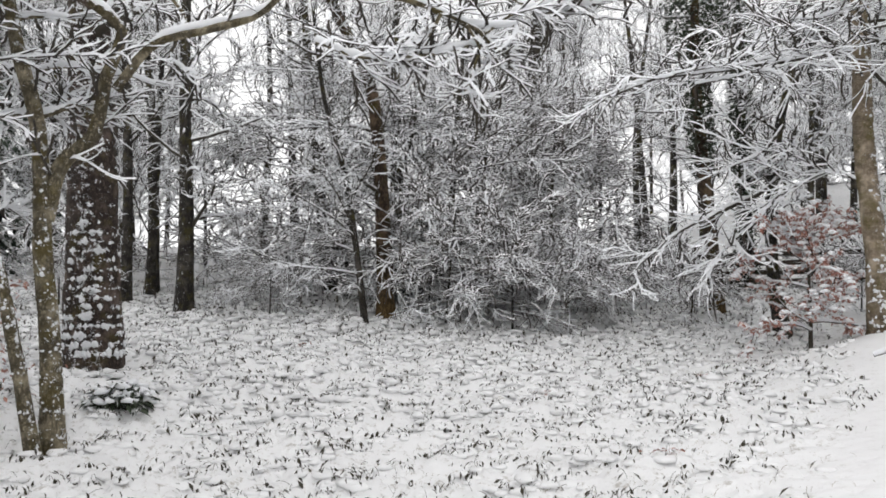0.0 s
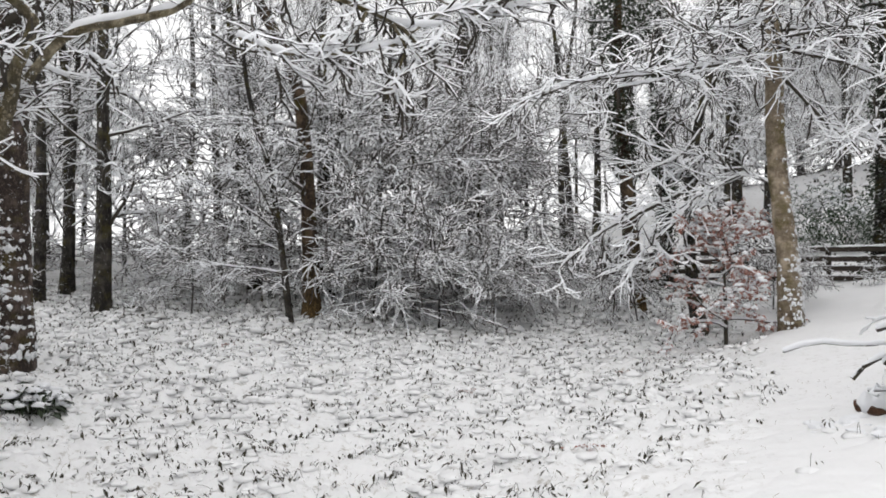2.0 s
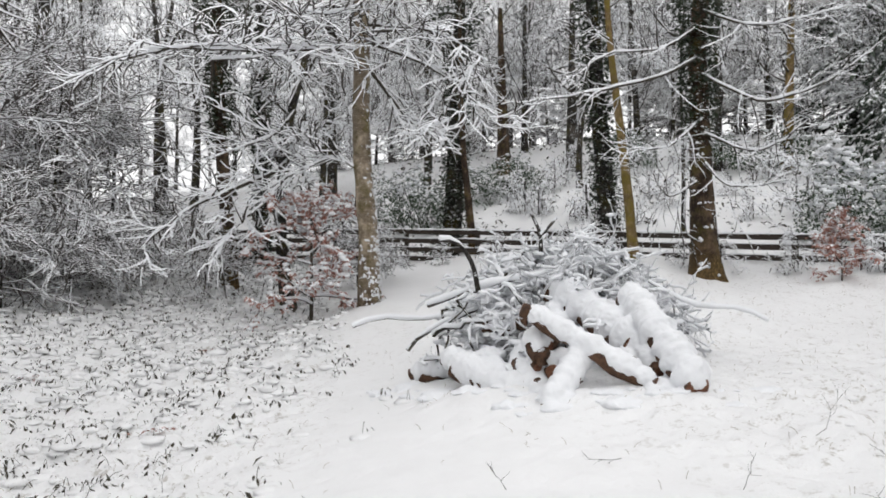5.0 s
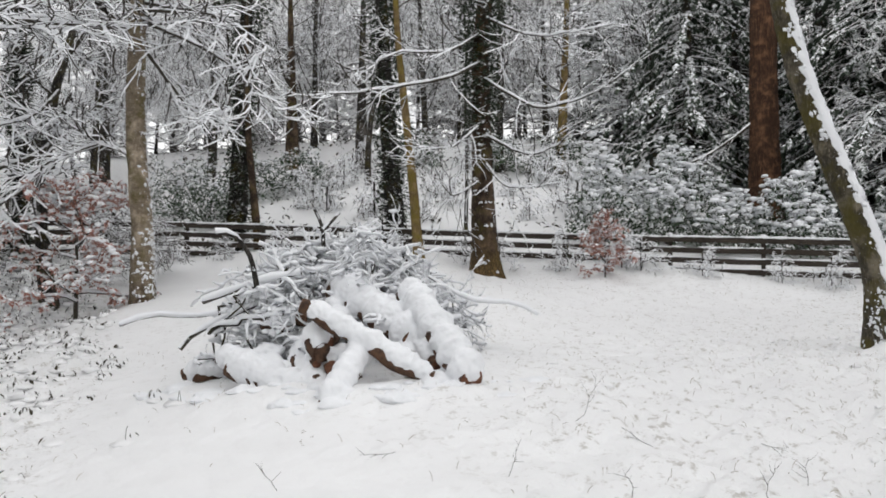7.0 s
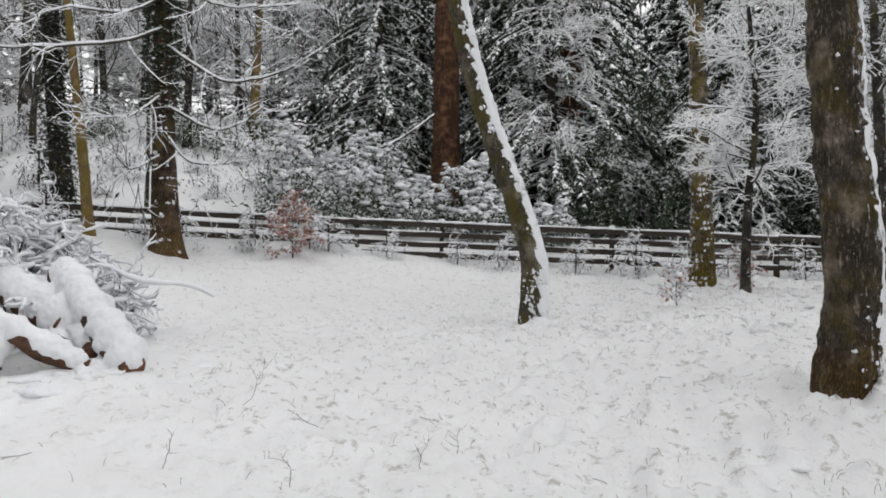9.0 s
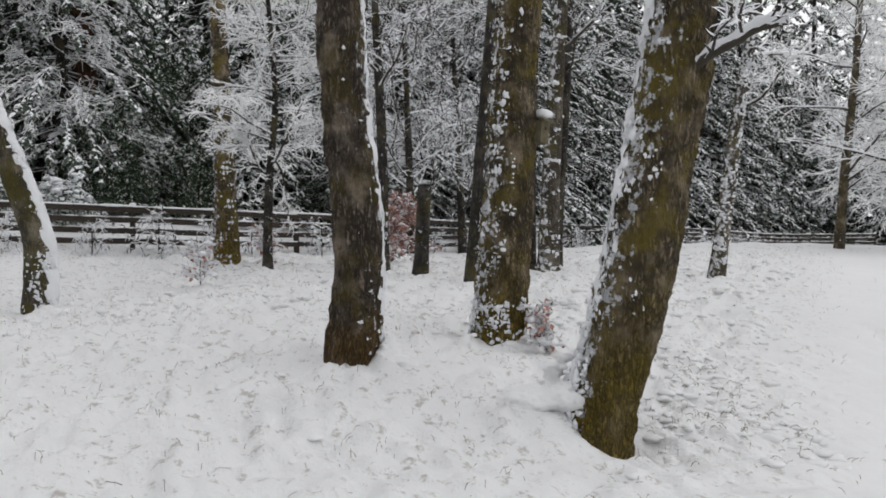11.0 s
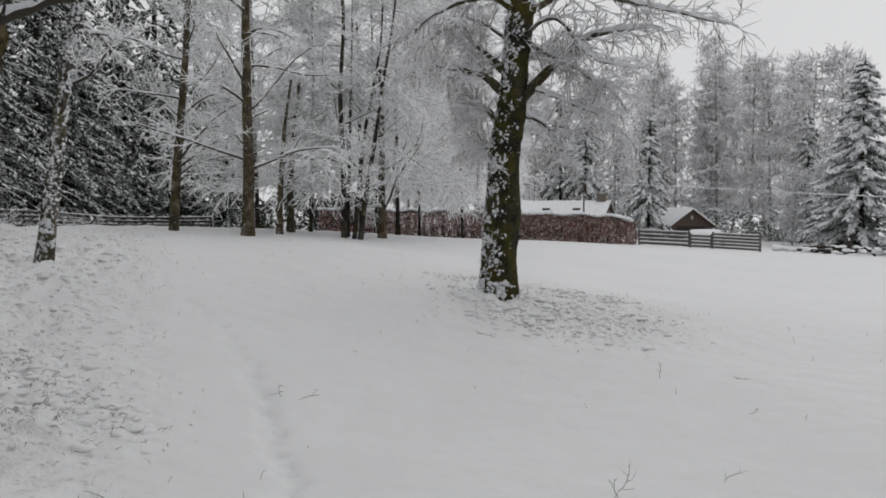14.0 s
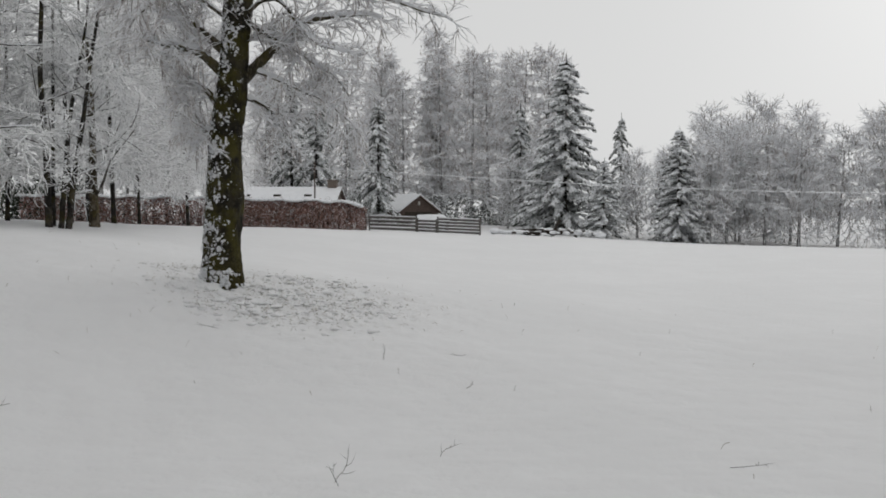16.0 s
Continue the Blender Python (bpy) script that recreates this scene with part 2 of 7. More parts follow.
def snow_material(name, tint=SNOW, grit=0.28):
    n = Nodes(name, 0.55)
    fine, coarse = n.noise(38, 3, 0.65), n.noise(2.2, 4, 0.6)
    c = n.mix(n.ramp(coarse, 0.3, 0.7), tint, tuple(k * 0.93 for k in tint))
    n.bump(n.math("ADD", n.math("MULTIPLY", fine, 0.25), coarse), grit, 0.05)
    return n.done(c)


def bark_material(name, dark, light, moss=0.0, mosscol=(0.12, 0.10, 0.015), lean=(0, 0, 1), snow=0.0, patches=0.0, fissure=(22, 22, 5), depth=0.03, foot=None, tall=2.3, deep=0.92):
    """Bark with fissures, moss and driven snow held on the side that faces 'lean'."""
    n = Nodes(name, 0.9)
    ridge_a = n.math("ABSOLUTE", n.math("SUBTRACT", n.noise(0.8, 2.5, 0.6, fissure), 0.5))
    ridge_b = n.math("ABSOLUTE", n.math("SUBTRACT", n.noise(1.1, 2.0, 0.6, (fissure[0], fissure[1], fissure[2] * 1.9)), 0.52))
    crack = n.math("MULTIPLY", n.math("MINIMUM", ridge_a, n.math("MULTIPLY", ridge_b, 1.7)), 2.0)
    crack = n.math("MINIMUM", crack, n.math("ADD", n.math("MULTIPLY", n.cells(0.9, fissure), 1.1), n.math("MULTIPLY", ridge_b, 0.5)))
    grain, blotch = n.noise(1.0, 4, 0.7, (60, 60, 14)), n.noise(3.0, 4, 0.6)
    plate = n.noise(0.45, 3, 0.65, (fissure[0], fissure[1], fissure[2] * 1.6))
    c = n.mix(n.ramp(n.math("ADD", n.math("MULTIPLY", grain, 0.55), n.math("MULTIPLY", plate, 0.45)), 0.36, 0.64), dark, light)
    c = n.mix(n.ramp(crack, 0.03, 0.29, deep, 0.0), c, tuple(k * 0.3 for k in dark))
    c = n.mix(n.ramp(blotch, 0.45, 0.75, 0.0, 0.6), c, tuple(k * 1.35 for k in light))
    if moss:
        c = n.mix(n.math("MULTIPLY", n.ramp(n.noise(2.3, 5, 0.65), 0.52 - 0.3 * moss, 0.72 - 0.2 * moss), min(1.0, 0.5 + moss)), c, n.mix(grain, tuple(k * 0.5 for k in mosscol), mosscol))
    if foot:
        up = n.t.nodes.new("ShaderNodeSeparateXYZ")
        n.t.links.new(n.t.nodes.new("ShaderNodeTexCoord").outputs["Object"], up.inputs[0])
        near = n.ramp(n.math("ADD", up.outputs[2], n.math("MULTIPLY", n.noise(3.5, 5, 0.75), 2.2)), 1.0, tall, 0.85, 0.0)
        c = n.mix(near, c, n.mix(n.ramp(n.math("MULTIPLY", grain, n.ramp(crack, 0.0, 0.15, 0.4, 1.0)), 0.15, 0.6), tuple(k * 0.25 for k in foot), foot))
    h = n.math("ADD", n.ramp(crack, 0.0, 0.25), n.math("MULTIPLY", grain, 0.5))
    if snow or patches:
        side = n.math("ADD", n.facing(lean), n.math("MULTIPLY", n.math("SUBTRACT", n.noise(9, 4, 0.7), 0.5), 1.5))
        m = n.ramp(side, 1.0 - snow, 1.12 - snow)
        if patches:
            p = n.ramp(n.math("ADD", n.noise(1.0, 5, 0.75, (8, 8, 9)), n.math("MULTIPLY", n.facing(lean), 0.06)), 0.66 - 0.16 * patches, 0.7 - 0.16 * patches)
            m = n.math("MAXIMUM", m, p)
        c = n.mix(m, c, SNOW)
        h = n.math("ADD", h, n.math("MULTIPLY", m, 1.5))
    n.bump(h, 0.8, depth)
    return n.done(c)


def twig_material(name, col, cover, snow=SNOW):
    """Thin branch whose upper side carries snow."""
    n = Nodes(name, 0.85)
    m = n.ramp(n.math("ADD", n.facing((0, 0, 1)), n.math("MULTIPLY", n.math("SUBTRACT", n.noise(6, 3, 0.7), 0.5), 1.2)), 0.55 - cover, 0.7 - cover)
    c = n.mix(n.island(), col, tuple(k * 0.5 for k in col))
    return n.done(n.mix(m, c, snow))


def leaf_material(name, a, b, cover, rough=0.5):
    n = Nodes(name, rough)
    m = n.ramp(n.math("ADD", n.facing((0, 0, 1)), n.math("MULTIPLY", n.math("SUBTRACT", n.noise(5, 3, 0.7), 0.5), 1.6)), 0.75 - cover, 0.95 - cover)
    return n.done(n.mix(m, n.mix(n.island(), a, b), SNOW))


def plain_material(name, a, b, scale=8.0, rough=0.8, stretch=(1, 1, 1), depth=0.01):
    n = Nodes(name, rough)
    v, w = n.noise(scale, 5, 0.65, stretch), n.noise(scale * 0.15, 3, 0.6)
    n.bump(v, 0.5, depth)
    return n.done(n.mix(n.ramp(w, 0.3, 0.7, 0.0, 0.35), n.mix(n.ramp(v, 0.3, 0.7), a, b), tuple(k * 0.6 for k in a)))


M_SNOW = snow_material("snow")


def ground_material():
    """Snow on grass: smooth on the field, lumpy and flecked with dead grass where the ground is tangled."""
    n = Nodes("snow_ground", 0.6)
    tangle = n.t.nodes.new("ShaderNodeAttribute")
    tangle.attribute_name = "tangle"
    t = tangle.outputs["Fac"]
    fine, mid, coarse, wide = n.noise(30, 4, 0.7), n.noise(7, 4, 0.65), n.noise(1.6, 4, 0.6), n.noise(0.25, 3, 0.6)
    c = n.mix(n.ramp(wide, 0.35, 0.65), (0.86, 0.863, 0.87), (0.83, 0.833, 0.84))
    c = n.mix(n.ramp(coarse, 0.35, 0.7, 0.0, 0.5), c, (0.81, 0.81, 0.815))
    fleck = n.math("MULTIPLY", n.ramp(n.math("ADD", mid, n.math("MULTIPLY", fine, 0.5)), 0.80, 0.96), n.ramp(t, 0.1, 0.6, 0.0, 0.6))
    c = n.mix(fleck, c, n.mix(fine, (0.22, 0.19, 0.14), (0.36, 0.33, 0.28)))
    h = n.math("ADD", n.math("MULTIPLY", n.math("ADD", n.math("MULTIPLY", mid, 1.2), n.math("MULTIPLY", fine, 0.5)), n.ramp(t, 0.0, 0.7, 0.25, 0.9)), coarse)
    n.bump(h, 0.6, 0.06)
    return n.done(c)


M_GROUND = ground_material()
M_BARK = bark_material("grey_bark", (0.045, 0.04, 0.035), (0.13, 0.115, 0.10), 0.15, snow=0.0, lean=(-0.5, -0.6, 0.5), patches=0.03)
M_DARK = bark_material("dark_bark", (0.03, 0.027, 0.025), (0.085, 0.075, 0.066), 0.1, snow=0.0, lean=(-0.4, -0.7, 0.5), patches=0.03)
M_RUST = bark_material("rust_bark", (0.06, 0.038, 0.025), (0.17, 0.115, 0.075), 0.1, foot=(0.25, 0.16, 0.06), tall=2.2, snow=0.0, lean=(-0.4, -0.7, 0.5), patches=0.0)
M_OCHRE = bark_material("ochre_bark", (0.19, 0.125, 0.055), (0.36, 0.26, 0.13), 0.3, (0.26, 0.2, 0.03), deep=0.5, snow=0.1, lean=(1, 0.2, 0.4))
M_BIRCH = bark_material("pale_bark", (0.20, 0.15, 0.10), (0.48, 0.40, 0.305), 0.2, deep=0.6, foot=(0.10, 0.065, 0.04), tall=1.5, snow=0.1, lean=(0.8, -0.5, 0.4), patches=0.1, fissure=(9, 9, 16), depth=0.012)
M_MAPLE = bark_material("moss_bark", (0.15, 0.125, 0.08), (0.38, 0.33, 0.235), 0.2, (0.14, 0.11, 0.03), snow=0.12, lean=(0.6, -0.4, 0.6), patches=0.1, fissure=(14, 14, 8), depth=0.015, foot=(0.22, 0.14, 0.015), tall=1.0)
M_SPRUCE = bark_material("scaly_bark", (0.07, 0.05, 0.042), (0.19, 0.145, 0.122), 0.05, snow=0.0, lean=(0.1, -1, 0.4), patches=0.1, fissure=(16, 16, 10))
M_MOSSY = bark_material("mossy_bark", (0.11, 0.085, 0.05), (0.45, 0.36, 0.245), 0.3, (0.25, 0.19, 0.03), snow=0.05, lean=(-0.35, 0.85, 0.3), patches=0.0, fissure=(17, 17, 5), depth=0.11, foot=(0.27, 0.19, 0.02), tall=2.6)
M_BROWN = bark_material("plated_bark", (0.085, 0.063, 0.046), (0.46, 0.38, 0.30), 0.22, (0.15, 0.115, 0.025), snow=0.03, lean=(-0.3, -0.9, 0.3), patches=0.0, fissure=(19, 19, 5.5), depth=0.11, foot=(0.17, 0.095, 0.02), tall=1.7)
M_EDGE = bark_material("field_edge_bark", (0.12, 0.095, 0.06), (0.27, 0.225, 0.165), 0.2, (0.15, 0.12, 0.03), snow=0.05, lean=(0.6, 0.5, 0.4), patches=0.2, fissure=(16, 16, 5))
M_FLECKED = bark_material("flecked_bark", (0.11, 0.09, 0.065), (0.25, 0.22, 0.18), 0.2, (0.13, 0.11, 0.03), snow=0.1, lean=(-0.5, 0.6, 0.4), patches=0.3, fissure=(16, 16, 6))
M_KNARL = bark_material("knarled_bark", (0.03, 0.026, 0.018), (0.10, 0.088, 0.055), 0.35, (0.12, 0.105, 0.018), snow=0.05, lean=(0.95, 0.3, 0.4), patches=0.42, fissure=(16, 16, 8), foot=(0.09, 0.075, 0.02))
M_LEAN = bark_material("leaning_bark", (0.11, 0.095, 0.066), (0.26, 0.225, 0.165), 0.35, (0.12, 0.10, 0.02), snow=0.35, lean=(0.1, -0.75, 0.65), patches=0.1)
M_REDWOOD = bark_material("redwood_bark", (0.10, 0.045, 0.022), (0.27, 0.135, 0.07), 0.0, snow=0.0, fissure=(26, 26, 1.6), depth=0.05)
M_TWIG = twig_material("snowy_twig", (0.06, 0.052, 0.044), 0.42)
M_LINED = twig_material("snow_lined_twig", (0.12, 0.105, 0.095), 0.66)
# far bark paled to imitate haze, with patches of driven snow over it
M_HAZEBARK = bark_material("hazed_bark", (0.20, 0.185, 0.175), (0.36, 0.34, 0.33), snow=0.2, lean=(0, 0.8, 0.4), patches=0.3)
M_FROST = twig_material("frosted_twig", (0.86, 0.86, 0.865), 0.9, (0.93, 0.935, 0.94))
M_SPRAY = twig_material("laden_twig", (0.07, 0.06, 0.05), 0.55)
# larch twigs lightened beyond their frost, as seen through haze
M_LARCH = twig_material("hazed_larch_twig", (0.66, 0.60, 0.575), 0.52)
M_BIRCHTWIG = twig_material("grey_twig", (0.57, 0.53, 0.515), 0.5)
M_LIMB = twig_material("snowy_limb", (0.075, 0.065, 0.05), 0.2)
M_NEEDLE = leaf_material("needles", (0.028, 0.04, 0.028), (0.052, 0.068, 0.05), 0.33)
M_HEMLOCK = leaf_material("hemlock_needles", (0.026, 0.04, 0.026), (0.046, 0.062, 0.042), 0.34)
# needle colour greyed to stand in for distance haze, under its snow cover
M_NEEDLE_HAZE = leaf_material("hazed_needles", (0.13, 0.145, 0.13), (0.19, 0.2, 0.185), 0.44)
M_IVY = leaf_material("ivy_leaf", (0.02, 0.03, 0.014), (0.035, 0.048, 0.026), 0.0, 0.4)
M_LAUREL = leaf_material("laurel_leaf", (0.03, 0.06, 0.025), (0.055, 0.085, 0.045), 0.35, 0.4)
M_EVERGREEN = leaf_material("evergreen_leaf", (0.022, 0.042, 0.018), (0.045, 0.07, 0.034), 0.1, 0.4)
M_COPPER = leaf_material("copper_leaf", (0.30, 0.13, 0.10), (0.46, 0.26, 0.21), 0.15, 0.7)
M_HEDGE = leaf_material("hedge_leaf", (0.27, 0.14, 0.12), (0.42, 0.27, 0.235), 0.06, 0.7)
M_HERB = leaf_material("withered_leaf", (0.03, 0.028, 0.018), (0.075, 0.065, 0.045), 0.1, 0.7)
M_STRAW = leaf_material("dry_grass", (0.30, 0.25, 0.17), (0.15, 0.125, 0.085), 0.0, 0.8)
M_RAIL = plain_material("weathered_rail", (0.024, 0.019, 0.015), (0.068, 0.055, 0.043), 6.0, 0.85, (1, 1, 12), 0.01)
M_LOG = plain_material("log_bark", (0.045, 0.028, 0.02), (0.14, 0.075, 0.045), 14.0, 0.9)
M_CUT = plain_material("cut_wood", (0.12, 0.05, 0.03), (0.215, 0.1, 0.055), 25.0, 0.8)

# ------------------------------------------------------------------ snow-covered ground


def build_ground():
    """One sheet: fine underfoot and over the open sector, coarse far off."""
    rad = [0.8]
    while rad[-1] < 1400:
        q = rad[-1]
        rad.append(q * (1.10 if q < 2.6 else 1.0085 if q < 14 else 1.0125 if q < 24 else 1.055))
    rad = np.array(rad)
    h = np.radians(np.r_[np.arange(-46, 206, 0.36), np.arange(206, 314, 3.0)])
    n, m = len(rad), len(h)
    x, y = rad[:, None] * np.sin(h), rad[:, None] * np.cos(h)
    z, r = surface(x, y), rough(x, y)
    i = np.arange(n * m).reshape(n, m)
    j = np.roll(i, -1, axis=1)
    f = np.stack([i[:-1], i[1:], j[1:], j[:-1]], -1).reshape(-1, 4)
    bag = Bag()
    hub = np.array([[0, 0, float(land(0.0, 0.0))]])
    fan = np.stack([np.full(m, n * m), i[0], j[0]], -1)
    bag.add(np.vstack([np.stack([x, y, z], -1).reshape(-1, 3), hub]), [f, fan])
    ob = part("ground", bag, M_GROUND)
    ob.data.attributes.new("tangle", "FLOAT", "POINT").data.foreach_set("value", np.r_[r.ravel(), 0].astype(np.float32))
    tagged(ob, "snow-covered field rising into the wood", "ground", "", "structure")


build_ground()

# ------------------------------------------------------------------ tree making


def grow(rng, p, r, n, span, length, angle, m, lift=0.0, wander=0.15, flat=1.0, thin=0.6, least=0.004, most=1.0, cone=0.45, end=0.35):
    """n children on each parent path: paths (b * n, m, 3) and radii."""
    b, k, _ = p.shape
    s = span[0] + (span[1] - span[0]) * (np.arange(n)[None] + rng.random((b, n))) / n
    i = np.minimum((s * (k - 1)).astype(int), k - 2)
    w = (s * (k - 1) - i)[..., None]
    rows = np.arange(b)[:, None]
    at = (p[rows, i] * (1 - w) + p[rows, i + 1] * w).reshape(-1, 3)
    t = unit(p[rows, i + 1] - p[rows, i]).reshape(-1, 3)
    r0 = (r[rows, i] * (1 - w[..., 0]) + r[rows, i + 1] * w[..., 0]).reshape(-1)
    q = rng.normal(size=t.shape)
    q -= (q * t).sum(-1, keepdims=True) * t
    q[:, 2] *= flat
    q = unit(q)
    a = np.radians(rng.uniform(angle[0], angle[1], len(t)))[:, None]
    d = unit(t * np.cos(a) + q * np.sin(a))
    reach = length * rng.uniform(0.6, 1.3, len(t)) * (1 - cone * s.reshape(-1))
    step = (reach / (m - 1))[:, None]
    out = [at]
    curl = rng.normal(size=d.shape) * wander
    for _ in range(m - 1):
        curl = 0.55 * curl + 0.85 * wander * rng.normal(size=d.shape)
        d = unit(d + curl + np.array([0, 0, lift]))
        out.append(out[-1] + d * step)
    r0 = np.clip(r0 * thin, least, most)
    rad = r0[:, None] * np.linspace(1, end, m)[None]
    return np.stack(out, 1), np.maximum(rad, least * 0.6)


def snow_on(bag, rng, p, r, thick=0.8, extra=0.006, sides=5):
    """A cap of snow lying along the upper side of branches."""
    t = unit(np.gradient(p, axis=1))
    level = np.clip(1.25 - np.abs(t[..., 2]) * 1.15, 0.0, 1)
    rr = (r * 0.9 + extra) * level * rng.uniform(0.62, 1.35, r.shape)
    q = p + np.array([0, 0, 1.0]) * (r * thick + extra * 0.3)[..., None] * level[..., None]
    v, f = tubes(q, np.maximum(rr, 0.001), sides, 0.85)
    bag.add(v, f)


def stem(path, r0, r1, seed, sides=14, rings=40, flare=0.5, knob=0.06, reach=0.5):
    """A tapered, uneven trunk."""
    p = spline(path, rings)
    s = np.r_[0, np.cumsum(np.linalg.norm(np.diff(p, axis=0), axis=1))]
    r = r0 + (r1 - r0) * (s / s[-1]) ** 0.85
    r = r * (1 + flare * np.exp(-s / reach))
    v, f = tubes(p[None], r[None], sides)
    axis = np.repeat(p, sides, 0)
    out = v - axis
    lobes = np.sin(np.tile(np.arange(sides), rings) * 2 * np.pi / sides * 4 + seed) * 0.18 * np.repeat(np.exp(-s / reach), sides)
    v = axis + out * (1 + knob * waves(v * np.array([1, 1, 0.45]), 0.5, seed, 3) + lobes * flare * 1.5)[:, None]
    return p, r, v, f


def extend(path, top, seed):
    """Carry a stem on to its full height."""
    p = [np.asarray(q, float) for q in path]
    rng = np.random.default_rng(seed)
    d = unit(p[-1] - p[-2])
    while p[-1][2] < top:
        d = unit(d * np.array([0.8, 0.8, 1]) + 0.05 * rng.normal(size=3) + np.array([0, 0, 0.15]))
        p.append(p[-1] + d * 1.8)
    return p


def plastered(ob, p, v, sides, way, cut, ragged, thick, size, seed):
    """Driven snow stuck in ragged patches to one side of a trunk; cut: how far round it reaches."""
    axis = np.repeat(p, sides, 0)
    out = unit(v - axis)
    w = np.array([way[0], way[1], 0.0])
    m = out @ (w / np.linalg.norm(w)) - cut + ragged * (0.42 * waves(v, size * 3.5, seed + 21, 2) + 0.8 * waves(v * np.array([1, 1, 1.3]), size, seed + 23, 3))
    up = np.clip(m * 3, 0, 1) ** 0.6 * thick * (0.75 + 0.25 * waves(v, 0.09, seed + 22, 2))
    q = (v + out * np.where(m > 0, up, -0.012)[:, None]).reshape(-1, 3)
    n = len(p)
    i = np.arange(n * sides).reshape(n, sides)
    k = np.roll(i, -1, axis=1)
    f = np.stack([i[:-1], k[:-1], k[1:], i[1:]], -1).reshape(-1, 4)
    f = f[(m[f] > 0).any(1)]
    used, f = np.unique(f, return_inverse=True)
    bag = Bag()
    bag.add(q[used], f.reshape(-1, 4))
    part("snow_plaster", bag, M_SNOW, ob, "ragged snow stuck to the bark", "stuff")


def clots(ob, p, v, sides, way, cut, count, size, top, seed):
    """Single clots of wet snow caught in the bark, thickest on the side that the wind struck."""
    rng = np.random.default_rng(seed + 41)
    out = unit(v - np.repeat(p, sides, 0))
    w = np.array([way[0], way[1], 0.0])
    face = out @ (w / np.linalg.norm(w))
    chance = np.clip(face - cut, 0, 1) ** 1.5 * np.clip(0.1 + 1.1 * waves(v, 0.28, seed + 42, 3), 0.0, 2) * (v[:, 2] > -0.05) * (v[:, 2] < top)
    if not chance.any():
        return
    i = rng.choice(len(v), count, True, chance / chance.sum())
    bv, bf = BALL1
    s = size * rng.uniform(0.3, 1.5, count) ** 1.4
    at = v[i] + rng.normal(0, 0.02, (count, 3))
    n = out[i][:, None]
    b = bv[None] * rng.uniform(0.45, 1.5, (count, len(bv), 1)) * rng.uniform(0.55, 1.5, (count, 1, 3))
    b = b - n * (b * n).sum(-1, keepdims=True) * 0.78
    bag = Bag()
    bag.add((at[:, None] + b * s[:, None, None]).reshape(-1, 3), (bf[None] + (np.arange(count) * len(bv))[:, None, None]).reshape(-1, 3))
    part("caught_snow", bag, M_SNOW, ob, "clots of snow caught in the bark", "stuff")


KINDS = {
    "plain": (M_BARK, "bare grey-barked woodland tree with snow along its twigs"),
    "dark": (M_DARK, "dark-barked bare tree dusted with snow"),
    "rust": (M_RUST, "bare tree with rust-brown bark and snowy twigs"),
    "ochre": (M_OCHRE, "slender tree with ochre bark and snowy twigs"),
    "birch": (M_BIRCH, "pale-barked tree with snow clinging to the trunk"),
    "maple": (M_MAPLE, "young mossy tree with thick snow on its boughs"),
    "spruce_trunk": (M_SPRUCE, "massive scaly conifer trunk plastered with snow"),
    "mossy": (M_MOSSY, "mossy brown trunk with snow driven onto one side"),
    "plated": (M_BROWN, "brown trunk with plated bark and a ridge of driven snow"),
    "knarl": (M_KNARL, "old gnarled field tree with snow in its bark"),
    "lean": (M_LEAN, "leaning tree with a ridge of snow along its trunk"),
    "redwood": (M_REDWOOD, "tall conifer with red-brown fibrous bark"),
    "ivy": (M_DARK, "tree trunk wrapped in dark snow-flecked ivy"),
    "ivy_low": (M_RUST, "brown trunk with ivy climbing its upper part"),
    "edge": (M_EDGE, "brown-barked tree at the field's edge with frosted twigs"),
    "birchy": (M_FLECKED, "leaning grey tree with snow patches on its bark"),
    "stump": (M_BARK, "broken-off grey dead stem"),
}


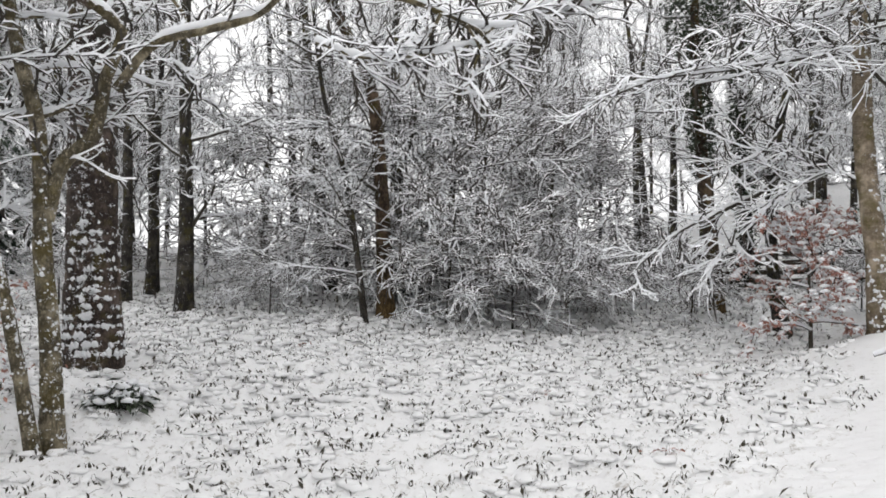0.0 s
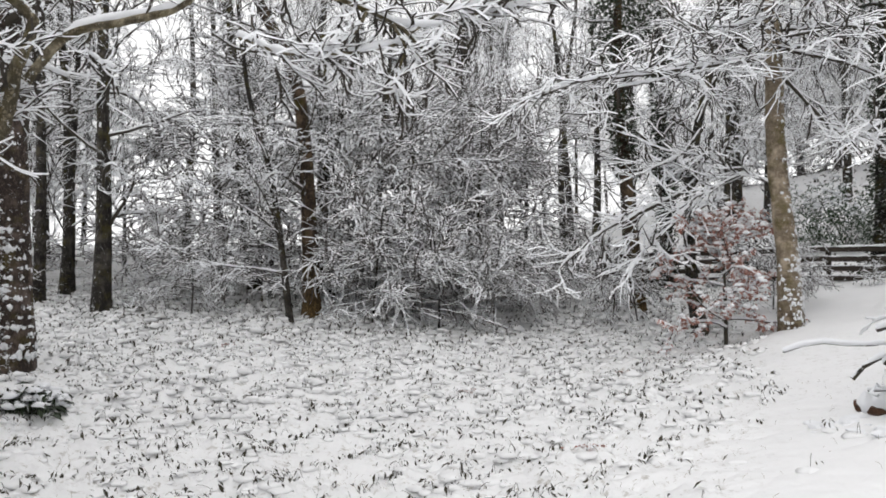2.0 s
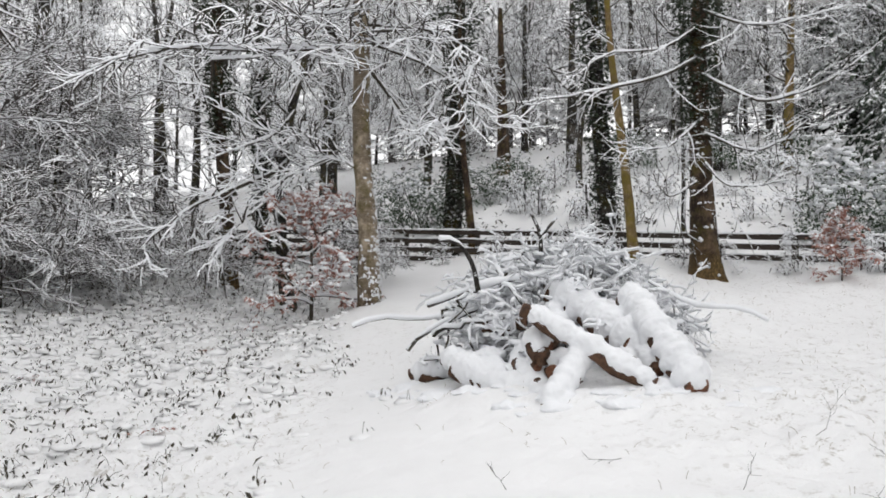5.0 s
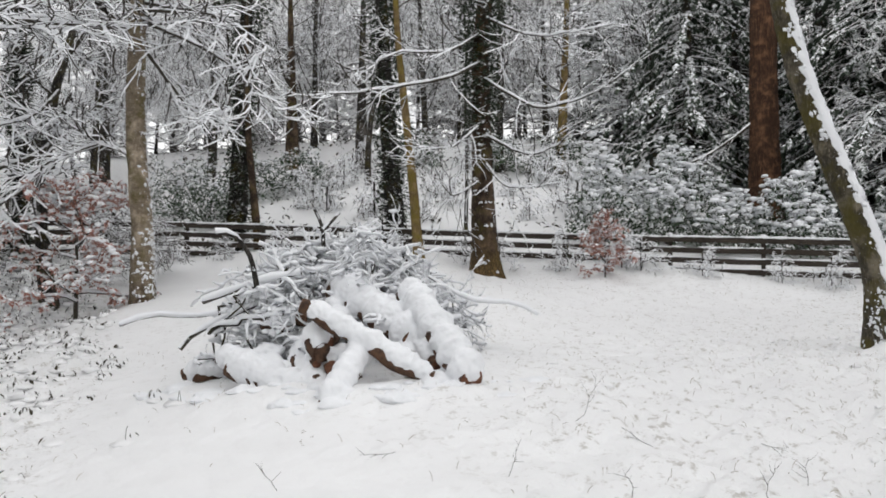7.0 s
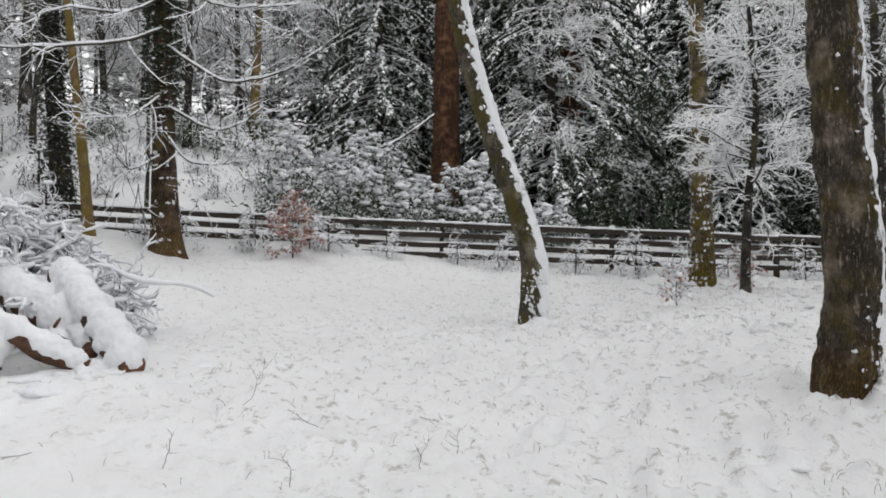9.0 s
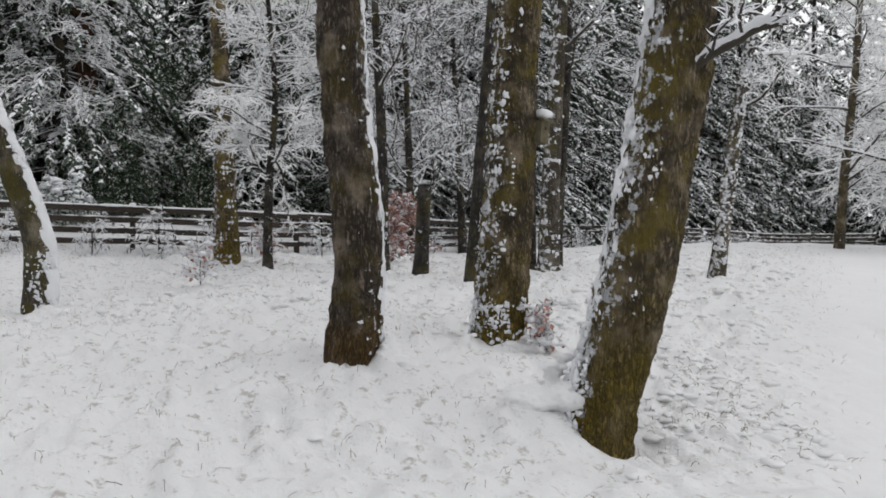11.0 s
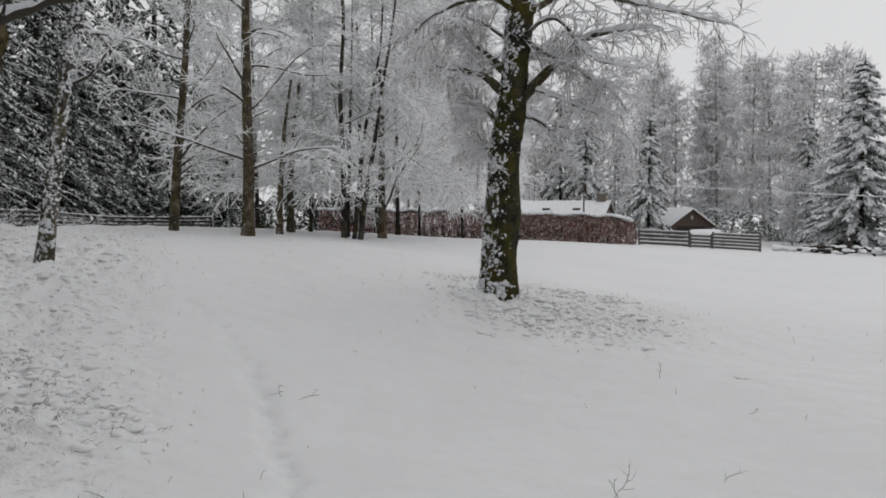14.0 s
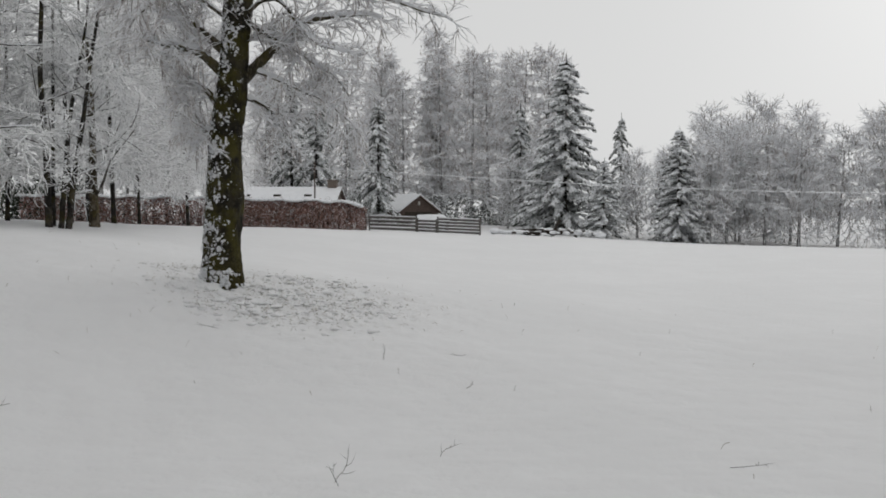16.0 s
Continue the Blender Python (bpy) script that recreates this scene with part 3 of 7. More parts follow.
def tree(path, r0, kind, seed, top=14.0, r1=None, crown=(), limbs=16, reach=2.6, low=0.35, twigs=(8, 8), lift=0.02, start=-0.02, sides=14,
         rings=44, group="trees of the wood", boughs=(), thick=0.8, twig=0.012, bough=None, spray=None, ridge=0.0, side=(-0.35, 0.9), strip=None, spread=0.75, load=0.014, angle=(50, 85), flat=0.35, drop=0.0, knob=0.06, plaster=(), clot=(), flare=0.28):
    """A leafless tree: trunk, branches, twigs and the snow on them."""
    rng = np.random.default_rng(seed)
    bark, label = KINDS[kind]
    base = np.asarray(path[0], float)
    g = float(surface(base[0], base[1]))
    full = [np.array([base[0], base[1], g - 0.2]) + (np.asarray(path[1]) - base) * -0.02] + [np.asarray(q, float) for q in path[1:]]
    if top:
        full = extend(full, top, seed)
    o = np.array([base[0], base[1], g])
    full = [q - o for q in full]
    p, r, v, f = stem(full, r0, r1 if r1 is not None else r0 * 0.3, seed, sides, rings, flare, knob, 2.2 * r0)
    if ridge:
        axis = np.repeat(p, sides, 0)
        v = v + unit(v - axis) * (ridge * np.abs(waves(v * np.array([1, 1, 0.16]), 0.10, seed + 9, 2)) + 0.5 * ridge * waves(v, 0.05, seed + 8, 1))[:, None]
    ob = thing("tree", o, label, "tree", group)
    bag = Bag()
    bag.add(v, f)
    part("trunk", bag, bark, ob)
    tw = Bag()
    full_twigs = 0.40 * math.hypot(o[0], o[1]) + 3.0 - o[2]  # twigs are fullest within the lower crown
    levels = []
    if boughs:
        bp, brr = [], []
        for pts, a, b in boughs:
            q = spline(np.asarray(pts, float) - o, 26)
            q += 0.03 * np.stack([waves(q + 9 * k, 0.7, seed + k, 2) for k in range(3)], -1) * np.linspace(0, 1, 26)[:, None]
            bp.append(q)
            brr.append(np.linspace(a, b, 26))
        levels.append((np.array(bp), np.array(brr), 8, load))
    if limbs:
        lp, lr = grow(rng, p[None], r[None], limbs, (low, 0.98), reach, angle, 9, lift, 0.12, 1.0, 0.32, 0.014)
        levels.append((lp, lr, 5, 0.011))
    for lp, lr, k, extra in levels:
        for q, w in zip(lp, lr):
            bag, sn = Bag(), Bag()
            bag.add(*tubes(q[None], w[None], k))
            limb = part("branch", bag, bough or M_LIMB, ob)
            snow_on(sn, rng, q[None], w[None], thick, extra, k)
            part("snow_cover", sn, M_SNOW, limb)
        size = np.linalg.norm(np.diff(lp, axis=1), axis=-1).sum(1).mean()
        a2, ar = grow(rng, lp, lr, twigs[0], (0.15, 1.0), size * 0.55, (28, 55), 6, lift * 0.5 - drop, 0.22, flat, 0.6, twig * 1.25, max(0.02, twig * 1.3), 0.45, 0.6)
        ar *= rng.uniform(0.75, 1.3, ar.shape)
        tw.add(*twigs_of(a2, ar, twig > 0.016))
        seen = a2[:, 0, 2] < full_twigs
        if not seen.any():
            continue
        a3, ar3 = grow(rng, a2[seen], ar[seen], twigs[1], (0.12, 1.0), size * 0.27, (30, 58), 4, 0.015 - drop * 1.5, 0.26, flat, 0.75, twig, max(0.014, twig * 1.1), 0.45, 0.65)
        ar3 *= rng.uniform(0.75, 1.3, ar3.shape)
        tw.add(*twigs_of(a3, ar3, twig > 0.016))
    if tw.n:
        part("crown", tw, spray or M_TWIG, ob, "snow-laden twigs", "stuff", False)
    if strip:
        dx, dy, begin, end, wide, gap = strip
        n = len(p)
        i = np.arange(int(begin * n), int(end * n))
        q = p[i] + unit(np.array([dx, dy, 0.25])) * r[i, None] * 0.78
        w = r[i] * wide * np.clip(0.9 + gap * waves(q, 0.3, seed + 2, 3), 0.05, 1.6) * np.minimum(1, np.linspace(0, 12, len(i)) + 0.3)
        bag = Bag()
        v, f = tubes(q[None], w[None], 12)
        v += 0.02 * rng.normal(size=v.shape)
        bag.add(v, f)
        part("snow_ridge", bag, M_SNOW, ob, "ridge of snow stuck along the stem")
    for way, cut, ragged, thick_snow, grain_size in plaster:
        plastered(ob, p, v, sides, way, cut, ragged, thick_snow, grain_size, seed)
    for k, (way, cut, count, size, high) in enumerate(clot):
        clots(ob, p, v, sides, way, cut, count, size, high, seed + 5 * k)
    if "ivy" in kind:
        ivy(ob, p, r, rng, 0.0 if kind == "ivy" else 0.3)
    return ob


def leaves(at, size, rng, droop=0.4, wide=0.5, up=None):
    """Pointed leaves, four triangles each, at the points given."""
    m = len(at)
    a = rng.uniform(0, 2 * np.pi, m)
    d = np.stack([np.cos(a), np.sin(a), -droop + rng.normal(0, 0.35, m)], -1) if up is None else up
    d = unit(d)
    side = unit(np.cross(d, np.array([0, 0, 1.0]) + 0.3 * rng.normal(size=(m, 3))))
    nrm = unit(np.cross(side, d))
    s = np.broadcast_to(size, (m,))[:, None] * rng.uniform(0.7, 1.3, (m, 1))
    v = np.stack([at, at + d * s * 0.5 + side * s * wide * 0.5 + nrm * s * 0.08, at + d * s - nrm * s * 0.15, at + d * s * 0.5 - side * s * wide * 0.5 + nrm * s * 0.08,
                  at + d * s * 0.5 - nrm * s * 0.05], 1)
    f = np.array([[0, 1, 4], [1, 2, 4], [2, 3, 4], [3, 0, 4]])
    return v.reshape(-1, 3), (f[None] + (np.arange(m) * 5)[:, None, None]).reshape(-1, 3)


def ivy(ob, p, r, rng, begin, n=5200):
    s = begin + (0.9 - begin) * rng.random(n) ** 0.8
    i = np.minimum((s * (len(p) - 1)).astype(int), len(p) - 1)
    a = rng.uniform(0, 2 * np.pi, n)
    out = np.stack([np.cos(a), np.sin(a), 0 * a], -1)
    full = np.clip((s - 0.35) * 4, 0, 1) * (0.6 + 0.4 * np.sin(s * 23))
    q = p[i] + out * (r[i] + 0.02 + 0.12 * rng.random(n) ** 2 + 0.75 * rng.random(n) * full)[:, None] + rng.normal(0, 0.06, (n, 3)) * np.array([1, 1, 3])
    bag = Bag()
    bag.add(*leaves(q, 0.12, rng, 0.5, 0.8, out + rng.normal(0, 0.5, (n, 3))))
    part("ivy", bag, M_IVY, ob, "dark ivy leaves with flecks of snow", "stuff", False)




def sprays(at, way, size, rng, wide=0.28, thick=0.10, sag=0.25):
    """Flattened pointed needle sprays, eight triangles each."""
    m = len(at)
    d = unit(way)
    side = unit(np.cross(d, np.array([0, 0, 1.0]) + 0.15 * rng.normal(size=(m, 3))))
    nrm = unit(np.cross(side, d))
    s = np.broadcast_to(size, (m,))[:, None] * rng.uniform(0.65, 1.3, (m, 1))
    mid = at + d * s * 0.45
    v = np.stack([at, mid + side * s * wide - nrm * s * thick, mid + nrm * s * thick, mid - side * s * wide - nrm * s * thick, at + d * s - np.array([0, 0, 1.0]) * s * sag], 1)
    f = np.array([[0, 1, 2], [0, 2, 3], [4, 2, 1], [4, 3, 2]])
    return v.reshape(-1, 3), (f[None] + (np.arange(m) * 5)[:, None, None]).reshape(-1, 3)



def conifer(at, height, spread, seed, label, needle, bare=0.04, whorl=0.5, per=6, droop=-0.10, size=0.5, fill=18, rise=0.1, girth=0.018, group="conifers", pyramid=0.8):
    """A conifer: trunk, drooping branches, needle sprays with snow on top."""
    rng = np.random.default_rng(seed)
    ob = thing("conifer", at, label, "tree", group)
    n = int(height * (1 - bare) / whorl)
    z = np.repeat(height * bare + np.arange(n) * whorl, per) + rng.uniform(-0.2, 0.2, n * per) * whorl
    z = np.clip(z, 0.1, height * 0.985)
    a = rng.uniform(0, 2 * np.pi, n * per)
    k = ((1 - z / height) / (1 - bare)) ** pyramid
    reach = np.maximum(spread * k * rng.uniform(0.6, 1.15, n * per), 0.25)
    m = 7
    d = np.stack([np.cos(a), np.sin(a), np.full(len(a), rise)], -1)
    out = [np.stack([0 * a, 0 * a, z], -1)]
    for _ in range(m - 1):
        d = unit(d + np.array([0, 0, droop]) + 0.06 * rng.normal(size=d.shape))
        out.append(out[-1] + d * (reach / (m - 1))[:, None])
    bp = np.stack(out, 1)
    rr = np.maximum(0.012, 0.012 * reach)[:, None] * np.linspace(1, 0.3, m)
    bag = Bag()
    _, _, v, f = stem([(0, 0, -0.3), (0.02, 0, height * 0.5), (0, 0, height)], girth * height, 0.02, seed, 10, 20, 0.3)
    bag.add(v, f)
    part("trunk", bag, M_DARK, ob)
    bag = Bag()
    bag.add(*twigs_of(bp[:, ::2], rr[:, ::2]))
    part("bough", bag, M_LIMB, ob, "", "stuff")
    b = len(bp)
    s = 0.12 + 0.88 * rng.random((b, fill)) ** 0.8
    i = np.minimum((s * (m - 1)).astype(int), m - 2)
    w = (s * (m - 1) - i)[..., None]
    rows = np.arange(b)[:, None]
    q = bp[rows, i] * (1 - w) + bp[rows, i + 1] * w
    t = unit(bp[rows, i + 1] - bp[rows, i])
    side = unit(np.cross(t, np.array([0, 0, 1.0]))) * rng.choice([-1, 1], (b, fill, 1))
    way = t * 0.7 + side * rng.uniform(0.2, 1.0, (b, fill, 1)) + np.array([0, 0, -0.25]) + 0.15 * rng.normal(size=t.shape)
    sz = size * (0.55 + 0.45 * np.repeat(np.clip(reach / spread, 0.2, 1)[:, None], fill, 1))
    v, f = sprays(q.reshape(-1, 3), way.reshape(-1, 3), sz.reshape(-1), rng)
    bag = Bag()
    bag.add(v, f)
    part("crown", bag, needle, ob, "snow-laden needle sprays", "stuff", False)
    return ob


def frosted(at, height, spread, seed, label, r=0.12, limbs=34, group="frosted trees", mat=None, weep=0.03, sub=(8, 7), twig=0.013, low=0.18, bark=None, m=2, flat=0.45, fine=0.27, angle=(40, 80), cone=0.6):
    """A tree whose whole crown is a haze of white twigs."""
    rng = np.random.default_rng(seed)
    ob = thing("tree", at, label, "tree", group)
    lean = rng.normal(0, 0.03, 2)
    p, rr, v, f = stem([(0, 0, -0.3), (lean[0] * height * 0.5, lean[1] * height * 0.5, height * 0.5), (lean[0] * height, lean[1] * height, height)], r, 0.02, seed, 8, 22, 0.3)
    bag = Bag()
    bag.add(v, f)
    part("trunk", bag, bark or M_BARK, ob)
    lp, lr = grow(rng, p[None], rr[None], limbs, (low, 0.97), spread, angle, 7, 0.03, 0.14, 1.0, 0.3, 0.012, 1.0, cone)
    tw = Bag()
    tw.add(*twigs_of(lp, lr))
    a2, r2 = grow(rng, lp, lr, sub[0], (0.2, 1.0), spread * 0.5, (25, 55), 4, -weep, 0.2, flat, 0.6, twig * 1.2)
    tw.add(*twigs_of(a2, r2))
    a3, r3 = grow(rng, a2, r2, sub[1], (0.1, 1.0), spread * fine, (25, 60), m, -weep * 2, 0.32, flat, 0.8, twig * 1.25)
    tw.add(*twigs_of(a3, r3))
    part("crown", tw, mat or M_FROST, ob, "crown of frosted white twigs", "stuff", False)
    return ob


def beech(at, height, reach, seed, label, limbs=36, group="thickets", mat=None, twig=0.019, low=0.06, sub=(7, 5), girth=0.07):
    """A slender tree whose long level branches fan out into flat sprays lined with snow."""
    rng = np.random.default_rng(seed)
    ob = thing("tree", at, label, "tree", group)
    p, rr, v, f = stem([(0, 0, -0.3), (0.15, 0.1, height * 0.5), (0.1, 0.3, height)], girth, 0.02, seed, 8, 24, 0.3)
    bag = Bag()
    bag.add(v, f)
    part("trunk", bag, M_DARK, ob)
    lp, lr = grow(rng, p[None], rr[None], limbs, (low, 0.98), reach, (62, 98), 9, -0.022, 0.11, 1.0, 0.5, 0.02, 0.035, 0.35, 0.5)
    a2, r2 = grow(rng, lp, lr, sub[0], (0.12, 1.0), reach * 0.42, (26, 52), 6, -0.03, 0.15, 0.16, 0.7, twig * 1.2, 0.024, 0.4, 0.6)
    a3, r3 = grow(rng, a2, r2, sub[1], (0.1, 1.0), reach * 0.19, (28, 55), 4, -0.06, 0.26, 0.16, 0.8, twig, 0.022, 0.4, 0.7)
    tw = Bag()
    for a, b in ((lp, lr), (a2, r2), (a3, r3)):
        tw.add(*tubes(a, b, 4))
    part("crown", tw, mat or M_LINED, ob, "flat sprays of twigs lined with snow", "stuff", False)
    return ob


def scatter(proto, places, rng, lo=0.85, hi=1.15):
    """Copies of a tree at further places, turned and sized a little."""
    for x, y in places:
        k = rng.uniform(lo, hi)
        m = Matrix.Translation(on_land(x, y)) @ Matrix.Rotation(rng.uniform(0, 6.28), 4, "Z") @ Matrix.Diagonal((k, k, k * rng.uniform(0.9, 1.12), 1))
        copy_thing(proto, m)


def polar(heading, far):
    return far * math.sin(radians(heading)), far * math.cos(radians(heading))


def bush(at, wide, high, seed, mat, label, n=900, size=0.12, snow=60, name="bush", group="evergreen bushes", deep=0.7, ball_size=0.09):
    """A shrub: stems, drooping leaves in a rounded uneven mass, lumps of snow on it."""
    rng = np.random.default_rng(seed)
    ob = thing(name, at, label, "bush", group)
    st = Bag()
    k = 14
    a = rng.uniform(0, 6.28, k)
    tip = np.stack([np.cos(a) * wide * 0.8, np.sin(a) * wide * 0.8 * deep, rng.uniform(0.5, 0.95, k) * high], -1) * rng.uniform(0.4, 1, (k, 1))
    s = np.linspace(0, 1, 6)[None, :, None]
    q = tip[:, None] * s * np.array([1, 1, 0]) + np.array([0, 0, 1]) * tip[:, None] * s ** 0.7 + np.array([0, 0, -0.1])
    v, f = tubes(q + 0.04 * rng.normal(size=q.shape), np.linspace(0.025, 0.008, 6)[None].repeat(k, 0), 4)
    st.add(v, f)
    part("stem", st, M_LIMB, ob, "", "stuff")
    u = unit(rng.normal(size=(n, 3)))
    u[:, 2] = np.abs(u[:, 2])
    rad = rng.uniform(0.55, 1.0, n) ** 0.5 * (1 + 0.25 * waves(u * 2, 1.2, seed, 2))
    c = u * rad[:, None] * np.array([wide, wide * deep, high])
    lf = Bag()
    v, f = leaves(np.repeat(c, 3, 0) + rng.normal(0, 0.03, (n * 3, 3)), size, rng, 0.5, 0.42)
    lf.add(v, f)
    part("leaves", lf, mat, ob, "", "stuff", False)
    if snow:
        top = c[np.argsort(-(c[:, 2] / high + 0.8 * rng.random(n)))[:snow]] + np.array([0, 0, 0.03])
        sn = Bag()
        lumps(sn, top, rng.uniform(0.35, 1.0, snow) ** 1.5 * ball_size * 1.3, seed, 0.5)
        part("snow_cover", sn, M_SNOW, ob, "pads of snow on the leaves", "stuff")
    return ob


def sapling(at, high, seed, n=500, group="beech saplings", tilt=0.0, snowy=70, dense=1.0):
    """A little beech that has kept its copper leaves, loaded with snow."""
    rng = np.random.default_rng(seed)
    ob = thing("sapling", at, "small beech with copper leaves and snow on it", "sapling", group)
    p = spline([(0, 0, -0.1), (0.03, 0.02, high * 0.35), (tilt * 0.5, 0, high * 0.7), (tilt, 0.05, high)], 12)[None]
    r = np.linspace(0.035, 0.008, 12)[None] * high / 2
    lp, lr = grow(rng, p, r, 24, (0.15, 0.95), high * 0.6, (50, 85), 7, 0.03, 0.16, 0.9, 0.55, 0.009)
    tp, tr = grow(rng, lp, lr, 6, (0.2, 1), high * 0.22, (30, 60), 5, 0.0, 0.2, 0.5, 0.7, 0.006)
    st, sn, lf = Bag(), Bag(), Bag()
    for a, b in ((p, r), (lp, lr), (tp, tr)):
        v, f = tubes(a, b, 4)
        st.add(v, f)
    part("stem", st, M_LIMB, ob)
    snow_on(sn, rng, lp, lr, 1.0, 0.020)
    snow_on(sn, rng, tp, tr, 1.0, 0.014, 4)
    at2 = tp[rng.integers(0, len(tp), snowy), rng.integers(2, 5, snowy)]
    lumps(sn, at2, rng.uniform(0.03, 0.085, snowy), seed, 0.6)
    part("snow_cover", sn, M_SNOW, ob, "clumps of snow", "stuff")
    i, j = rng.integers(0, len(tp), n), rng.integers(1, 5, n)
    v, f = leaves(tp[i, j] + rng.normal(0, 0.03, (n, 3)), 0.10, rng, 0.6, 0.6)
    lf.add(v, f)
    part("leaves", lf, M_COPPER, ob, "", "stuff", False)
    return ob


# ------------------------------------------------------------------ trees
great_boughs = []
great_boughs.append(([(-6.05, 11.39, 2.76), (-5.87, 11.45, 3.56), (-5.50, 11.59, 3.99), (-5.35, 11.63, 4.81), (-5.18, 11.67, 5.40), (-5.22, 11.61, 5.63), (-5.52, 11.44, 5.90)], 0.120, 0.075))
great_boughs.append(([(-5.12, 11.40, 4.59), (-4.61, 11.44, 5.25), (-3.89, 11.54, 5.49), (-3.18, 11.58, 5.71), (-2.69, 11.54, 6.07), (-1.73, 11.56, 6.05), (-0.75, 11.50, 5.81), (-0.11, 11.36, 5.43), (0.27, 11.20, 5.01)], 0.075, 0.030))
great_boughs.append(([(-0.55, 11.39, 5.64), (-0.75, 11.38, 5.31), (-1.22, 11.33, 5.01)], 0.030, 0.012))
great_boughs.append(([(-0.19, 11.30, 5.44), (-0.02, 11.30, 5.12), (-0.12, 11.30, 4.79), (-0.24, 11.30, 4.55)], 0.030, 0.012))
great_boughs.append(([(0.05, 11.30, 5.32), (0.45, 11.29, 5.60), (0.92, 11.26, 5.72), (1.48, 11.20, 5.98)], 0.030, 0.014))
great_boughs.append(([(-6.36, 11.68, 4.26), (-6.07, 11.84, 4.42), (-5.87, 11.94, 4.52), (-5.59, 12.07, 4.43)], 0.050, 0.020))
great_boughs.append(([(-7.08, 11.96, 5.73), (-6.66, 12.12, 5.91), (-6.18, 12.28, 5.92), (-5.69, 12.44, 6.15), (-5.14, 12.59, 6.52)], 0.035, 0.012))
great_boughs.append(([(-6.87, 12.08, 4.99), (-6.29, 12.28, 5.18), (-5.61, 12.50, 5.15), (-5.01, 12.65, 5.00)], 0.035, 0.012))
great_boughs.append(([(-7.17, 11.91, 4.32), (-6.62, 12.11, 4.44), (-6.14, 12.25, 4.58), (-5.78, 12.31, 4.53)], 0.035, 0.012))
great_boughs.append(([(-1.70, 11.68, 6.13), (-0.88, 11.57, 5.85), (-0.16, 11.40, 5.48), (0.50, 11.19, 5.44)], 0.035, 0.012))
great_boughs.append(([(-2.33, 11.57, 5.31), (-1.67, 11.38, 5.04), (-1.02, 11.15, 5.03)], 0.035, 0.012))
great_boughs.append(([(-1.29, 11.73, 5.14), (-0.64, 11.58, 5.13), (0.00, 11.40, 5.23), (0.38, 11.19, 5.08)], 0.035, 0.012))
great_boughs.append(([(-4.93, 13.00, 6.58), (-4.65, 12.99, 6.11), (-4.85, 12.81, 5.50), (-4.41, 12.86, 5.24)], 0.035, 0.012))
great_boughs.append(([(0.28, 11.80, 6.16), (0.90, 11.56, 5.73), (1.50, 11.30, 5.71), (1.92, 11.03, 5.93)], 0.035, 0.012))
great_boughs.append(([(-6.27, 12.40, 5.65), (-6.61, 12.06, 5.20), (-6.79, 11.78, 4.78)], 0.035, 0.012))
tree([(-5.90, 11.47, -0.38), (-5.97, 11.43, 1.12), (-6.07, 11.38, 2.29), (-6.10, 11.37, 3.07), (-6.18, 11.32, 4.17), (-6.44, 11.18, 5.33)], 0.17, "maple", 11, bough=M_MAPLE, rings=110, sides=18, clot=(((0.6, -0.8), -0.3, 260, 0.014, 4.5),), load=0.042, spray=M_SPRAY, limbs=18, reach=2.6, top=8, twigs=(8, 5), thick=1.2, twig=0.024, low=0.72, boughs=great_boughs)
tree([(-5.95, 11.11, -0.17), (-6.18, 10.98, 0.85), (-6.36, 10.88, 1.89), (-6.56, 10.76, 2.78), (-6.75, 10.64, 4.10)], 0.11, "maple", 12, rings=110, sides=18, clot=(((0.6, -0.8), -0.3, 260, 0.014, 4),), spray=M_SPRAY, limbs=18, reach=2.2, top=6, low=0.4, twigs=(8, 5), twig=0.024, thick=1.2)
tree([(-7.28, 15.91, 0.51), (-7.33, 15.89, 3.12), (-7.39, 15.86, 5.34), (-7.44, 15.84, 6.91)], 0.54, "spruce_trunk", 13, flare=0.12, rings=120, limbs=26, reach=2.5, top=20, sides=48, low=0.25, drop=0.05, knob=0.04, clot=(((0.3, -1), -0.2, 1500, 0.017, 8), ((0.2, -1), -0.1, 520, 0.03, 2.6), ((0.2, -1), -0.3, 420, 0.034, 0.9)))
tree([(-7.72, 22.72, 1.34), (-7.68, 22.74, 3.77), (-7.75, 22.72, 6.96), (-7.77, 22.71, 8.89)], 0.25, "plain", 14, limbs=20, reach=3.2, low=0.15)
tree([(-9.83, 26.22, 2.22), (-9.84, 26.21, 5.03), (-9.95, 26.17, 7.98)], 0.21, "plain", 15, limbs=14, twigs=(6, 7))
tree([(-7.88, 33.08, 2.35), (-7.75, 33.11, 5.92), (-7.60, 33.14, 9.89), (-7.69, 33.12, 13.20)], 0.21, "plain", 16, limbs=16, reach=3.5, low=0.2)
tree([(-9.85, 24.06, 1.26), (-9.84, 24.06, 4.75), (-9.92, 24.03, 8.82)], 0.18, "plain", 17, limbs=14, twigs=(6, 7))
tree([(-4.07, 25.68, 1.90), (-4.34, 25.64, 4.38), (-4.60, 25.59, 7.07), (-4.84, 25.55, 10.15)], 0.23, "plain", 18, limbs=20, reach=3.2, low=0.15)
tree([(-2.55, 21.35, 1.13), (-2.88, 21.31, 3.60), (-3.13, 21.27, 5.09), (-3.61, 21.19, 6.87), (-3.83, 21.16, 8.52)], 0.10, "plain", 19, limbs=26, reach=4.2, low=0.12, twigs=(9, 8), top=12, drop=0.02)
tree([(-2.07, 21.90, 1.24), (-2.14, 21.90, 3.65), (-2.32, 21.88, 6.41), (-2.59, 21.85, 7.80), (-3.49, 21.72, 9.71)], 0.24, "rust", 20, limbs=14, reach=3.5, low=0.2, top=15)
